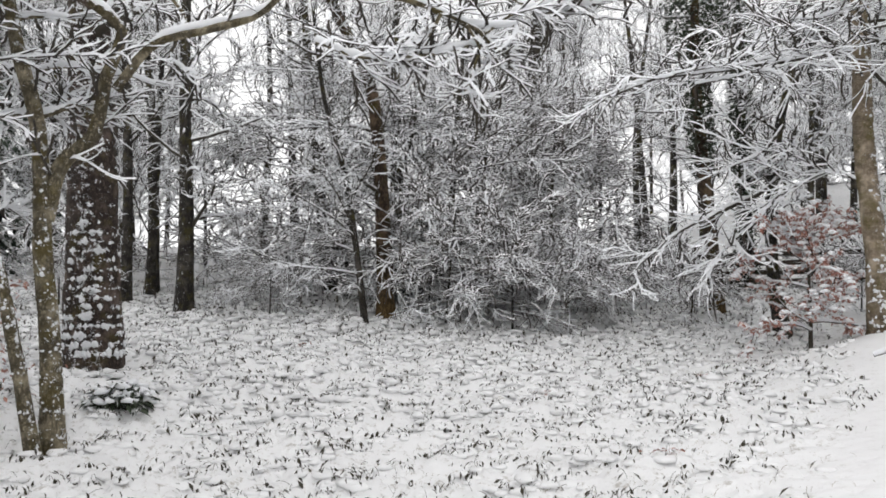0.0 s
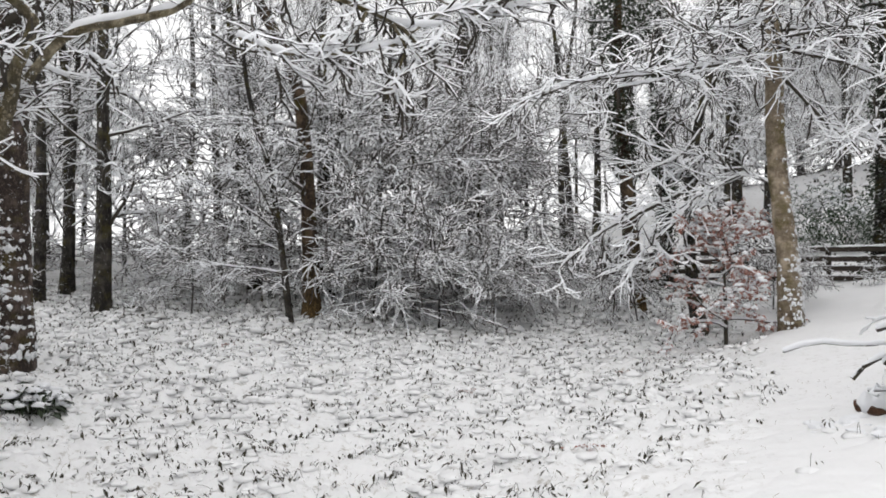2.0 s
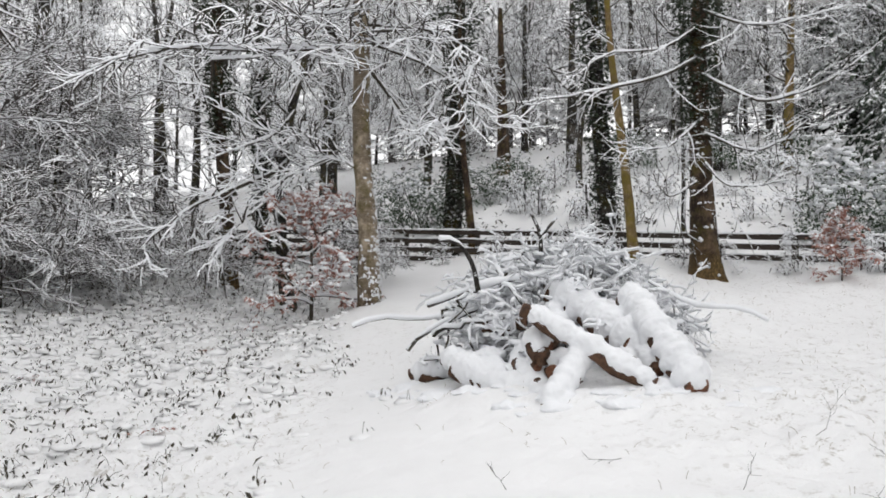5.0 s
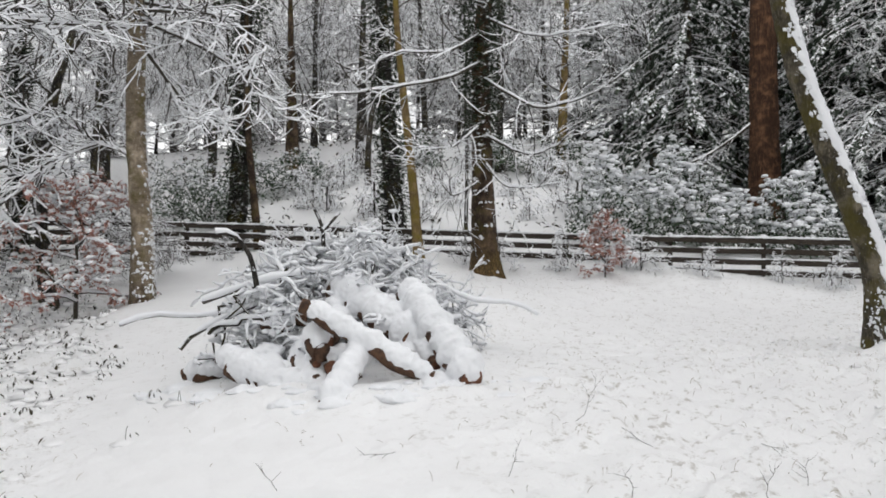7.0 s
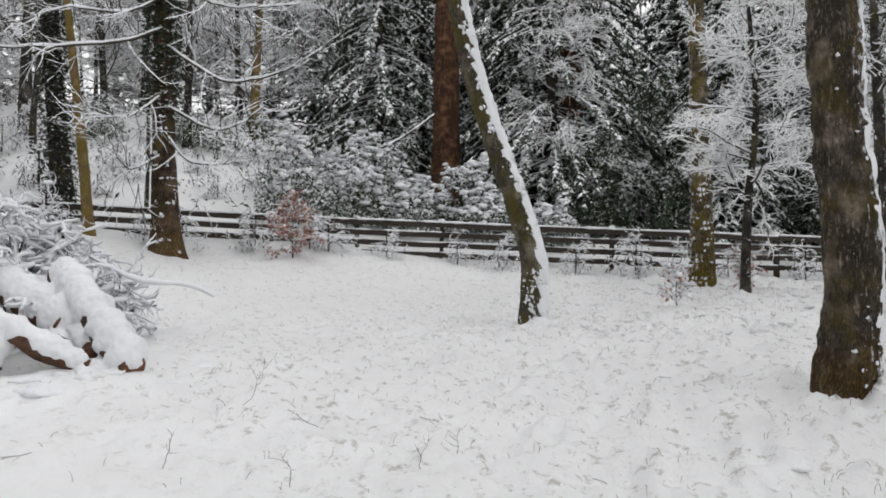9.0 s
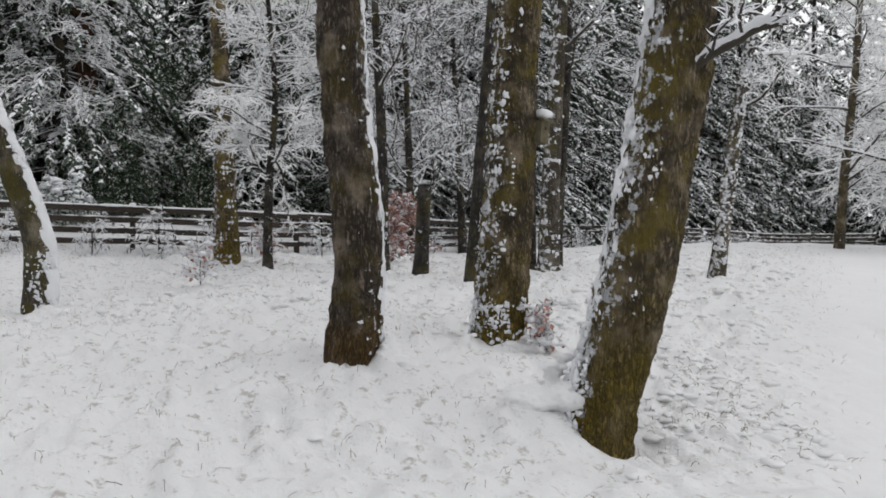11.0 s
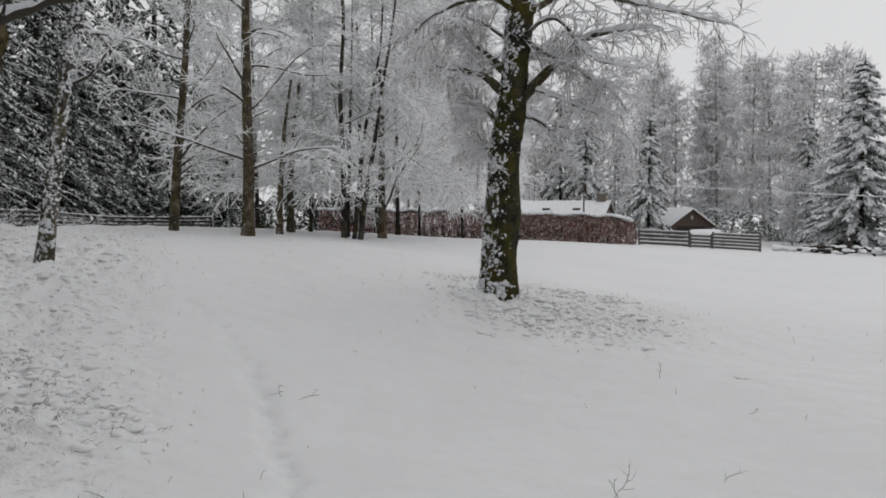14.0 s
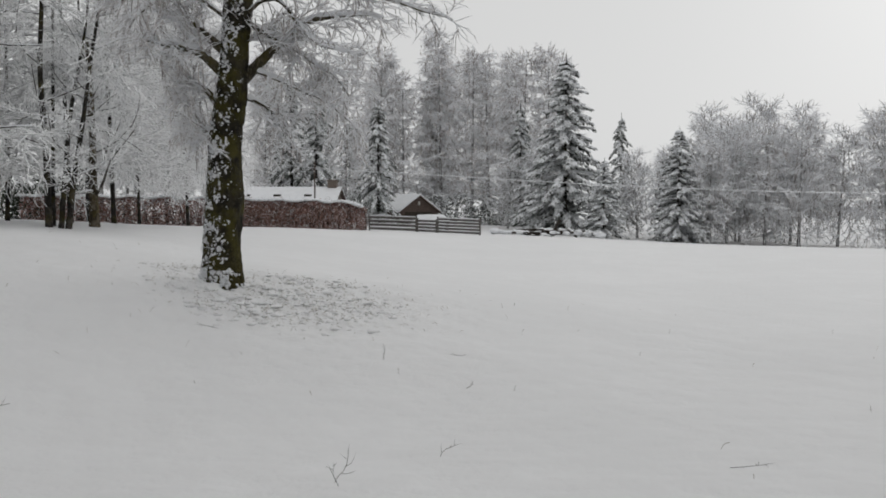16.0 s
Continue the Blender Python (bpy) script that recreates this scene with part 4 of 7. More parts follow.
tree([(-1.86, 24.93, 1.53), (-1.88, 24.93, 4.81), (-1.97, 24.92, 8.32)], 0.21, "plain", 21, limbs=30, reach=4.2, low=0.08, twigs=(9, 8))
tree([(2.88, 29.86, 2.93), (2.76, 29.87, 6.46), (2.88, 29.86, 10.27), (3.06, 29.84, 12.83)], 0.33, "plain", 22, limbs=26, reach=4, low=0.1, top=20, twigs=(8, 8))
tree([(-0.45, 24.00, 2.02), (-0.27, 24.00, 4.68), (-0.04, 24.00, 7.54)], 0.12, "plain", 23, limbs=26, reach=4.4, low=0.08, twigs=(9, 8), top=12, drop=0.03)
tree([(7.08, 22.94, 1.29), (7.04, 22.95, 2.53), (6.91, 22.99, 4.20), (6.79, 23.03, 6.37), (6.70, 23.06, 8.39)], 0.23, "ivy_low", 24, limbs=14, reach=2.4)
great_boughs = []
great_boughs.append(([(7.41, 19.11, 4.52), (6.77, 18.95, 4.05), (5.47, 18.98, 3.47), (4.58, 18.83, 2.96), (3.73, 18.63, 2.22)], 0.070, 0.016))
great_boughs.append(([(7.38, 19.12, 3.95), (6.46, 18.93, 3.21), (5.84, 18.60, 2.76), (5.24, 18.26, 2.21)], 0.060, 0.016))
great_boughs.append(([(7.48, 19.09, 5.67), (6.89, 18.85, 5.03), (6.29, 18.60, 4.75), (5.76, 18.32, 4.51)], 0.060, 0.016))
great_boughs.append(([(7.66, 19.02, 6.53), (7.82, 18.48, 7.12), (7.01, 18.34, 7.08), (5.33, 18.45, 6.76)], 0.060, 0.016))
tree([(7.54, 19.60, 0.67), (7.34, 19.68, 2.83), (7.53, 19.60, 5.42), (7.94, 19.44, 7.31)], 0.19, "plain", 25, flare=0.3, flat=0.2, limbs=12, top=8.5, reach=2.4, twigs=(10, 7), low=0.3, drop=0.05, twig=0.023, load=0.026, spray=M_SPRAY, boughs=great_boughs)
great_boughs = []
great_boughs.append(([(8.41, 17.04, 7.06), (9.23, 16.03, 6.47), (9.69, 15.17, 5.80), (10.21, 14.21, 4.79)], 0.050, 0.012))
great_boughs.append(([(8.40, 17.04, 6.53), (9.05, 16.25, 5.22), (9.22, 15.69, 4.94), (9.47, 15.07, 4.97)], 0.050, 0.012))
great_boughs.append(([(8.36, 17.06, 7.46), (9.51, 15.75, 7.12), (10.17, 14.61, 6.25)], 0.050, 0.012))
great_boughs.append(([(8.25, 17.11, 6.86), (7.10, 17.16, 6.71), (5.51, 17.29, 6.50), (3.71, 17.33, 6.28), (2.46, 17.12, 5.70)], 0.060, 0.014))
great_boughs.append(([(8.33, 17.08, 7.19), (8.06, 17.21, 7.67), (7.83, 17.31, 8.01), (7.53, 17.44, 8.83)], 0.090, 0.060))
great_boughs.append(([(8.32, 17.08, 4.02), (7.73, 17.36, 4.30), (7.12, 17.62, 4.04), (6.38, 17.90, 3.65)], 0.040, 0.012))
great_boughs.append(([(5.80, 17.36, 8.31), (6.19, 16.87, 7.51), (6.95, 16.21, 7.27), (7.36, 15.66, 7.24)], 0.030, 0.012))
great_boughs.append(([(2.96, 18.06, 6.03), (4.08, 17.50, 6.38), (5.42, 16.78, 6.53), (6.61, 15.99, 6.85)], 0.030, 0.012))
great_boughs.append(([(4.97, 17.61, 6.28), (5.95, 16.95, 6.34), (6.73, 16.30, 6.37), (7.15, 15.75, 6.43)], 0.030, 0.012))
tree([(8.47, 17.00, 0.74), (8.47, 17.01, 1.66), (8.44, 17.02, 2.70), (8.35, 17.07, 4.02), (8.31, 17.08, 5.34), (8.34, 17.07, 7.99)], 0.25, "birch", 26, flat=0.2, r1=0.12, clot=(((0.8, -0.6), 0.2, 760, 0.022, 9), ((0.2, -1), -0.2, 460, 0.024, 1.5)), sides=28, rings=140, limbs=22, reach=3.4, top=15, twigs=(11, 7), low=0.4, drop=0.05, twig=0.023, load=0.026, spray=M_SPRAY, boughs=great_boughs)
tree([(8.89, 25.50, 1.71), (8.91, 25.49, 5.08), (8.85, 25.51, 8.48), (8.83, 25.51, 10.76)], 0.22, "ivy", 27, limbs=14, reach=2.5, top=15, low=0.2)
tree([(7.31, 31.15, 3.52), (7.11, 31.20, 6.83), (6.92, 31.24, 10.17)], 0.16, "plain", 28, limbs=14, twigs=(6, 7))
tree([(9.23, 34.80, 3.83), (9.36, 34.76, 7.22), (9.31, 34.77, 10.92)], 0.20, "plain", 29, limbs=14, twigs=(6, 7))
tree([(7.41, 33.18, 4.20), (7.38, 33.19, 7.91), (7.79, 33.09, 11.65)], 0.17, "plain", 30, limbs=14, twigs=(6, 7))
tree([(-5.71, 29.45, 1.75), (-5.92, 29.41, 5.42), (-6.04, 29.39, 9.56)], 0.19, "plain", 31, limbs=14, twigs=(6, 7))
tree([(13.89, 31.03, 3.12), (13.89, 31.03, 7.14), (13.75, 31.09, 11.18)], 0.24, "plain", 32, limbs=14, twigs=(6, 7))
tree([(13.69, 22.11, 2.10), (13.93, 21.95, 2.97), (14.02, 21.90, 4.72), (14.05, 21.87, 6.12), (14.2, 21.8, 10.0)], 0.33, "ivy", 33, limbs=8, reach=2, top=15, low=0.5)
tree([(14.23, 21.16, 2.69), (14.08, 21.26, 4.15), (13.97, 21.33, 5.53), (13.90, 21.38, 7.77)], 0.14, "rust", 34, limbs=5, top=11)
tree([(22.45, 30.66, 7.06), (22.40, 30.70, 10.13), (22.35, 30.74, 14.06)], 0.34, "rust", 35, limbs=14, twigs=(6, 7))
tree([(16.51, 17.42, 2.43), (16.35, 17.57, 4.55), (16.23, 17.68, 7.05), (16.14, 17.76, 9.56)], 0.30, "ivy", 36, limbs=8, reach=2, top=15, low=0.5)
tree([(14.75, 14.80, 2.22), (14.63, 14.92, 3.88), (14.50, 15.05, 5.62), (14.38, 15.16, 7.22), (14.32, 15.22, 8.53)], 0.14, "ochre", 37, limbs=6, reach=1.8, top=12, low=0.5)
tree([(22.50, 25.49, 4.10), (22.49, 25.50, 6.49), (22.63, 25.37, 8.62)], 0.14, "plain", 38, limbs=14, twigs=(6, 7))
tree([(24.25, 27.94, 6.03), (24.25, 27.94, 8.72), (24.29, 27.91, 12.33)], 0.31, "plain", 39, limbs=14, twigs=(6, 7))
great_boughs = []
great_boughs.append(([(15.92, 13.70, 6.95), (14.73, 14.02, 6.36), (12.87, 14.87, 5.88), (11.12, 15.41, 5.56)], 0.050, 0.012))
great_boughs.append(([(15.97, 13.63, 6.51), (15.97, 12.85, 6.03), (16.08, 11.89, 5.56), (16.43, 10.51, 5.82), (16.59, 9.27, 6.55)], 0.050, 0.012))
great_boughs.append(([(15.99, 13.61, 5.05), (16.10, 12.42, 4.48), (15.97, 11.48, 4.54), (15.72, 10.67, 4.88)], 0.040, 0.012))
great_boughs.append(([(15.90, 13.72, 5.35), (14.67, 13.59, 4.62), (13.39, 13.48, 4.44)], 0.040, 0.010))
great_boughs.append(([(15.99, 13.62, 4.33), (15.69, 12.64, 3.65), (15.74, 11.17, 3.62)], 0.040, 0.010))
great_boughs.append(([(15.90, 13.72, 7.69), (14.83, 13.92, 7.07), (13.47, 14.33, 6.82), (12.43, 14.37, 6.16)], 0.040, 0.010))
great_boughs.append(([(15.96, 13.65, 8.13), (16.10, 12.42, 7.47), (16.13, 11.25, 7.24), (16.21, 9.91, 7.25)], 0.040, 0.010))
great_boughs.append(([(15.89, 13.73, 3.89), (14.86, 13.76, 3.46), (14.03, 13.55, 4.00)], 0.030, 0.010))
tree([(16.14, 13.75, 1.40), (16.09, 13.80, 3.47), (16.07, 13.83, 5.68), (16.05, 13.85, 7.30), (16.13, 13.76, 8.63)], 0.34, "ivy_low", 40, clot=(((-0.7, -0.7), -0.1, 620, 0.017, 6),), flare=0.6, load=0.017, twig=0.011, spray=M_SPRAY, limbs=12, reach=2.8, top=14, low=0.45, twigs=(11, 5), flat=0.35, lift=0.07, boughs=great_boughs)
tree([(28.59, 20.19, 4.68), (28.68, 20.06, 8.29), (28.79, 19.90, 13.13)], 0.24, "ochre", 41, limbs=14, twigs=(6, 7))
tree([(19.38, 17.33, 2.73), (19.40, 17.30, 4.81), (19.38, 17.33, 7.16)], 0.07, "plain", 42, limbs=5, top=9, reach=1.4)
great_boughs = []
great_boughs.append(([(28.69, 11.75, 6.97), (27.70, 12.35, 6.12), (26.62, 13.10, 5.39), (25.60, 13.63, 5.04)], 0.070, 0.020))
tree([(28.77, 11.53, 3.99), (28.77, 11.54, 7.16), (28.78, 11.53, 11.20)], 0.54, "redwood", 43, limbs=12, reach=3.5, top=24, low=0.6, drop=0.08, twigs=(9, 6), sides=30, rings=60, r1=0.3, boughs=great_boughs)
tree([(31.15, 7.33, 3.11), (31.16, 7.28, 6.36), (31.14, 7.35, 9.38)], 0.49, "redwood", 44, limbs=12, reach=3.5, top=22, low=0.55, drop=0.08, twigs=(9, 6), sides=24, r1=0.25)
tree([(14.05, 3.94, 0.36), (14.06, 3.93, 1.37), (13.98, 4.20, 2.41), (13.88, 4.49, 3.25), (13.75, 4.85, 4.35), (13.65, 5.12, 5.44)], 0.225, "lean", 45, r1=0.10, limbs=4, reach=2, top=12, low=0.82, sides=40, rings=150, flare=0.12, ridge=0.012, plaster=(((0.0, -1.0), 0.66, 0.30, 0.05, 0.16),), clot=(((-0.2, -1.0), 0.3, 700, 0.026, 6), ((-0.9, -0.5), 0.0, 260, 0.022, 0.9)))
tree([(21.43, 1.69, 0.90), (21.43, 1.72, 2.95), (21.42, 1.81, 5.56), (21.42, 1.87, 7.74)], 0.30, "mossy", 47, clot=(((-0.9, 0.2), -0.2, 620, 0.019, 4),), rings=120, limbs=14, reach=3, low=0.5, top=15, sides=20)
tree([(18.99, 0.61, 0.66), (18.99, 0.60, 1.64), (18.99, 0.56, 2.79), (19.00, 0.42, 4.46), (18.99, 0.50, 5.99)], 0.12, "plain", 48, limbs=40, reach=2.3, low=0.3, top=6.5, twigs=(9, 8), drop=0.02, spray=M_FROST, flat=0.4, angle=(60, 95))
tree([(8.38, -0.53, 0.40), (8.38, -0.62, 1.17), (8.38, -0.61, 1.71), (8.38, -0.50, 2.80), (8.39, -0.44, 3.89)], 0.235, "plated", 49, r1=0.14, limbs=40, reach=4.6, low=0.45, top=16, twigs=(10, 9), sides=72, rings=300, knob=0.05, flare=0.12, ridge=0.024, plaster=(((0.05, -1.0), 0.93, 0.14, 0.04, 0.14),), clot=(((0.1, -1.0), 0.8, 500, 0.018, 5), ((-0.5, -0.9), 0.2, 120, 0.011, 5)))
tree([(16.91, -1.75, 1.33), (16.91, -1.75, 2.78), (16.91, -1.70, 4.24), (16.92, -1.63, 5.69)], 0.13, "plain", 50, limbs=24, reach=2.2, low=0.35, top=11, twigs=(9, 8), drop=0.03)
tree([(14.84, -2.19, 0.91), (14.83, -2.24, 1.66), (14.83, -2.28, 2.44)], 0.14, "stump", 51, limbs=0, top=0, r1=0.12)
tree([(13.89, -2.93, 0.74), (13.87, -3.04, 2.03), (13.85, -3.13, 3.29), (13.82, -3.25, 4.90), (13.81, -3.29, 5.43)], 0.14, "plain", 52, limbs=8, reach=2, top=12, sides=18)
tree([(9.73, -2.32, 0.28), (9.71, -2.40, 1.11), (9.70, -2.46, 1.75), (9.68, -2.52, 3.00), (9.66, -2.58, 4.25)], 0.285, "mossy", 53, r1=0.16, clot=(((-0.2, 1.0), 0.0, 1700, 0.016, 5), ((-0.7, 0.3), -0.3, 420, 0.018, 0.55)), limbs=40, reach=4.6, low=0.45, top=16, twigs=(10, 9), sides=72, rings=300, knob=0.06, flare=0.3, ridge=0.024)
tree([(16.34, -4.69, 0.70), (16.34, -4.69, 1.94), (16.33, -4.71, 3.30)], 0.11, "plain", 54, limbs=6, reach=2, top=10)
tree([(15.77, -4.87, 0.87), (15.75, -4.92, 2.48), (15.73, -4.99, 4.12), (15.68, -5.12, 6.08)], 0.21, "birchy", 55, clot=(((-0.8, 0.5), -0.2, 400, 0.022, 5),), limbs=12, reach=2.2, top=12, sides=18, low=0.3)
tree([(17.62, -5.64, 0.85), (17.60, -5.70, 2.33), (17.56, -5.82, 4.18)], 0.13, "plain", 56, limbs=8, top=11)
great_boughs = []
great_boughs.append(([(6.73, -2.95, 2.80), (6.60, -3.08, 2.86), (6.45, -3.22, 2.97), (6.29, -3.38, 3.07), (6.16, -3.47, 3.13), (5.99, -3.62, 3.14)], 0.055, 0.025))
great_boughs.append(([(6.53, -3.27, 2.98), (6.45, -3.32, 3.17), (6.32, -3.44, 3.32)], 0.020, 0.008))
tree([(6.97, -2.49, -0.33), (6.96, -2.52, -0.01), (6.94, -2.57, 0.25), (6.90, -2.70, 0.70), (6.84, -2.85, 1.38), (6.79, -2.96, 2.07), (6.75, -3.07, 2.76), (6.71, -3.16, 3.45)], 0.295, "mossy", 57, r1=0.17, load=0.03, thick=1.1, limbs=16, reach=3.6, low=0.55, top=15, sides=80, rings=300, knob=0.05, flare=0.06, ridge=0.026, twigs=(6, 4), plaster=(((0.55, 0.85), 0.86, 0.25, 0.045, 0.14),), clot=(((0.3, 1.0), 0.72, 1300, 0.018, 4), ((-0.3, 0.9), 0.3, 420, 0.013, 4), ((0.1, 1.0), 0.62, 420, 0.028, 1.1)), boughs=great_boughs)
tree([(14.92, -7.94, 0.70), (14.83, -8.11, 2.12), (14.75, -8.25, 3.52), (14.64, -8.45, 4.99), (14.57, -8.57, 5.93)], 0.16, "birchy", 58, clot=(((-0.8, 0.3), -0.2, 900, 0.02, 5),), rings=150, spray=M_FROST, limbs=12, reach=2.2, top=10, sides=18, low=0.3)
great_boughs = []
great_boughs.append(([(8.37, -13.40, 4.18), (8.72, -13.18, 4.51), (8.98, -13.00, 4.85), (9.09, -12.92, 5.15)], 0.104, 0.012))
great_boughs.append(([(8.48, -13.33, 3.86), (8.71, -12.98, 4.15), (9.00, -12.58, 4.24), (9.31, -12.14, 4.26)], 0.104, 0.012))
great_boughs.append(([(8.54, -13.29, 3.29), (8.72, -13.18, 3.53), (8.94, -13.03, 3.70)], 0.080, 0.012))
great_boughs.append(([(8.52, -13.31, 2.80), (8.67, -13.21, 2.82), (8.82, -13.11, 2.86)], 0.048, 0.012))
great_boughs.append(([(8.25, -13.48, 3.66), (7.72, -13.65, 4.21), (7.30, -13.74, 4.56), (6.80, -13.86, 4.83), (6.11, -14.05, 4.87), (5.70, -14.09, 4.78)], 0.112, 0.012))
great_boughs.append(([(8.19, -13.51, 4.38), (7.92, -13.67, 4.59), (7.67, -13.81, 4.69)], 0.048, 0.012))
great_boughs.append(([(8.19, -13.51, 3.45), (7.74, -13.58, 3.27), (7.48, -13.54, 2.94), (7.26, -13.47, 2.68)], 0.048, 0.012))
great_boughs.append(([(8.23, -13.49, 5.21), (7.39, -13.68, 5.55), (6.38, -13.91, 5.37), (5.38, -14.06, 5.02), (4.41, -14.13, 4.68)], 0.072, 0.012))
great_boughs.append(([(8.23, -13.48, 5.32), (8.58, -12.87, 5.53), (9.13, -12.07, 5.14), (9.31, -11.51, 4.66)], 0.072, 0.012))
great_boughs.append(([(8.16, -13.53, 4.80), (7.20, -13.77, 4.23), (6.53, -13.80, 3.77), (6.15, -13.68, 3.34)], 0.056, 0.012))
great_boughs.append(([(8.12, -13.55, 3.97), (7.38, -13.67, 3.67), (6.62, -13.76, 3.32), (6.06, -13.72, 2.84)], 0.040, 0.012))
great_boughs.append(([(8.23, -13.49, 4.80), (7.50, -13.45, 5.12), (6.69, -13.43, 4.33), (5.82, -13.39, 4.05)], 0.040, 0.012))
great_boughs.append(([(8.37, -13.40, 4.80), (9.05, -13.20, 5.25), (9.68, -12.99, 5.08), (10.15, -12.88, 4.58)], 0.040, 0.012))
tree([(8.54, -13.29, 0.06), (8.54, -13.30, 0.53), (8.48, -13.33, 1.56), (8.45, -13.35, 2.58), (8.30, -13.44, 4.10), (8.20, -13.50, 5.60)], 0.335, "knarl", 59, r1=0.13, clot=(((0.5, 0.85), -0.1, 2900, 0.019, 6), ((0, 1), -0.6, 420, 0.024, 0.3)), limbs=7, reach=3.2, top=9.5, sides=60, rings=240, low=0.72, twigs=(22, 12), drop=0.07, twig=0.008, load=0.03, spray=M_BIRCHTWIG, flat=0.7, knob=0.08, flare=0.2, ridge=0.02, bough=M_LEAN, angle=(60, 95), boughs=great_boughs)
tree([(20.12, -17.09, 0.92), (20.09, -17.12, 3.04), (20.13, -17.09, 5.23), (20.13, -17.08, 7.73)], 0.20, "edge", 60, spray=M_FROST, limbs=30, reach=3.2, low=0.15, top=14, twigs=(9, 8))
tree([(20.67, -18.89, 0.87), (20.66, -18.90, 1.51), (20.64, -18.92, 2.42)], 0.12, "edge", 61, spray=M_FROST, limbs=12, reach=1.6, top=5, low=0.3)
tree([(21.88, -20.53, 1.01), (21.88, -20.52, 1.70), (21.87, -20.53, 2.88)], 0.15, "edge", 62, spray=M_FROST, limbs=12, reach=1.6, top=6, low=0.3)
tree([(19.99, -21.29, 0.69), (20.01, -21.26, 3.25), (20.08, -21.20, 5.75), (20.00, -21.28, 8.23)], 0.11, "plain", 63, spray=M_FROST, limbs=24, reach=2.4, low=0.2, top=13, twigs=(9, 8))
tree([(19.61, -21.36, 0.68), (19.49, -21.47, 2.28), (19.32, -21.62, 4.41), (19.13, -21.79, 5.75)], 0.09, "plain", 64, spray=M_FROST, limbs=18, reach=2.4, low=0.2, top=9)
tree([(19.46, -21.50, 0.67), (19.29, -21.65, 2.29), (19.05, -21.86, 4.22)], 0.10, "plain", 65, spray=M_FROST, limbs=18, reach=2.4, low=0.2, top=9)
tree([(22.86, -16.35, 1.19), (22.78, -16.46, 3.09), (22.66, -16.62, 5.37), (22.59, -16.71, 6.94)], 0.16, "edge", 66, spray=M_FROST, limbs=30, reach=3.2, low=0.12, top=13, twigs=(9, 8))
tree([(20.18, -23.53, 0.82), (20.18, -23.53, 1.51), (20.19, -23.52, 2.34)], 0.17, "edge", 67, spray=M_FROST, limbs=20, reach=2.6, top=6, low=0.15, twigs=(9, 8))

# ------------------------------------------------------------------ post-and-rail fence along the wood
FENCE = [(7.1, 27.1, 1.9), (12.87, 22.6, 1.85), (17.7, 14.5, 1.47), (20.7, 10.7, 1.31), (23.25, 4.05, 1.07), (25.0, 0.28, 0.95), (27.5, -2.3, 0.88), (30.6, -5.1, 0.81), (41.6, -14.3, 0.71), (51.4, -26.8, 0.5), (55.8, -35.0, 0.11), (54.4, -44.0, 0.09)]


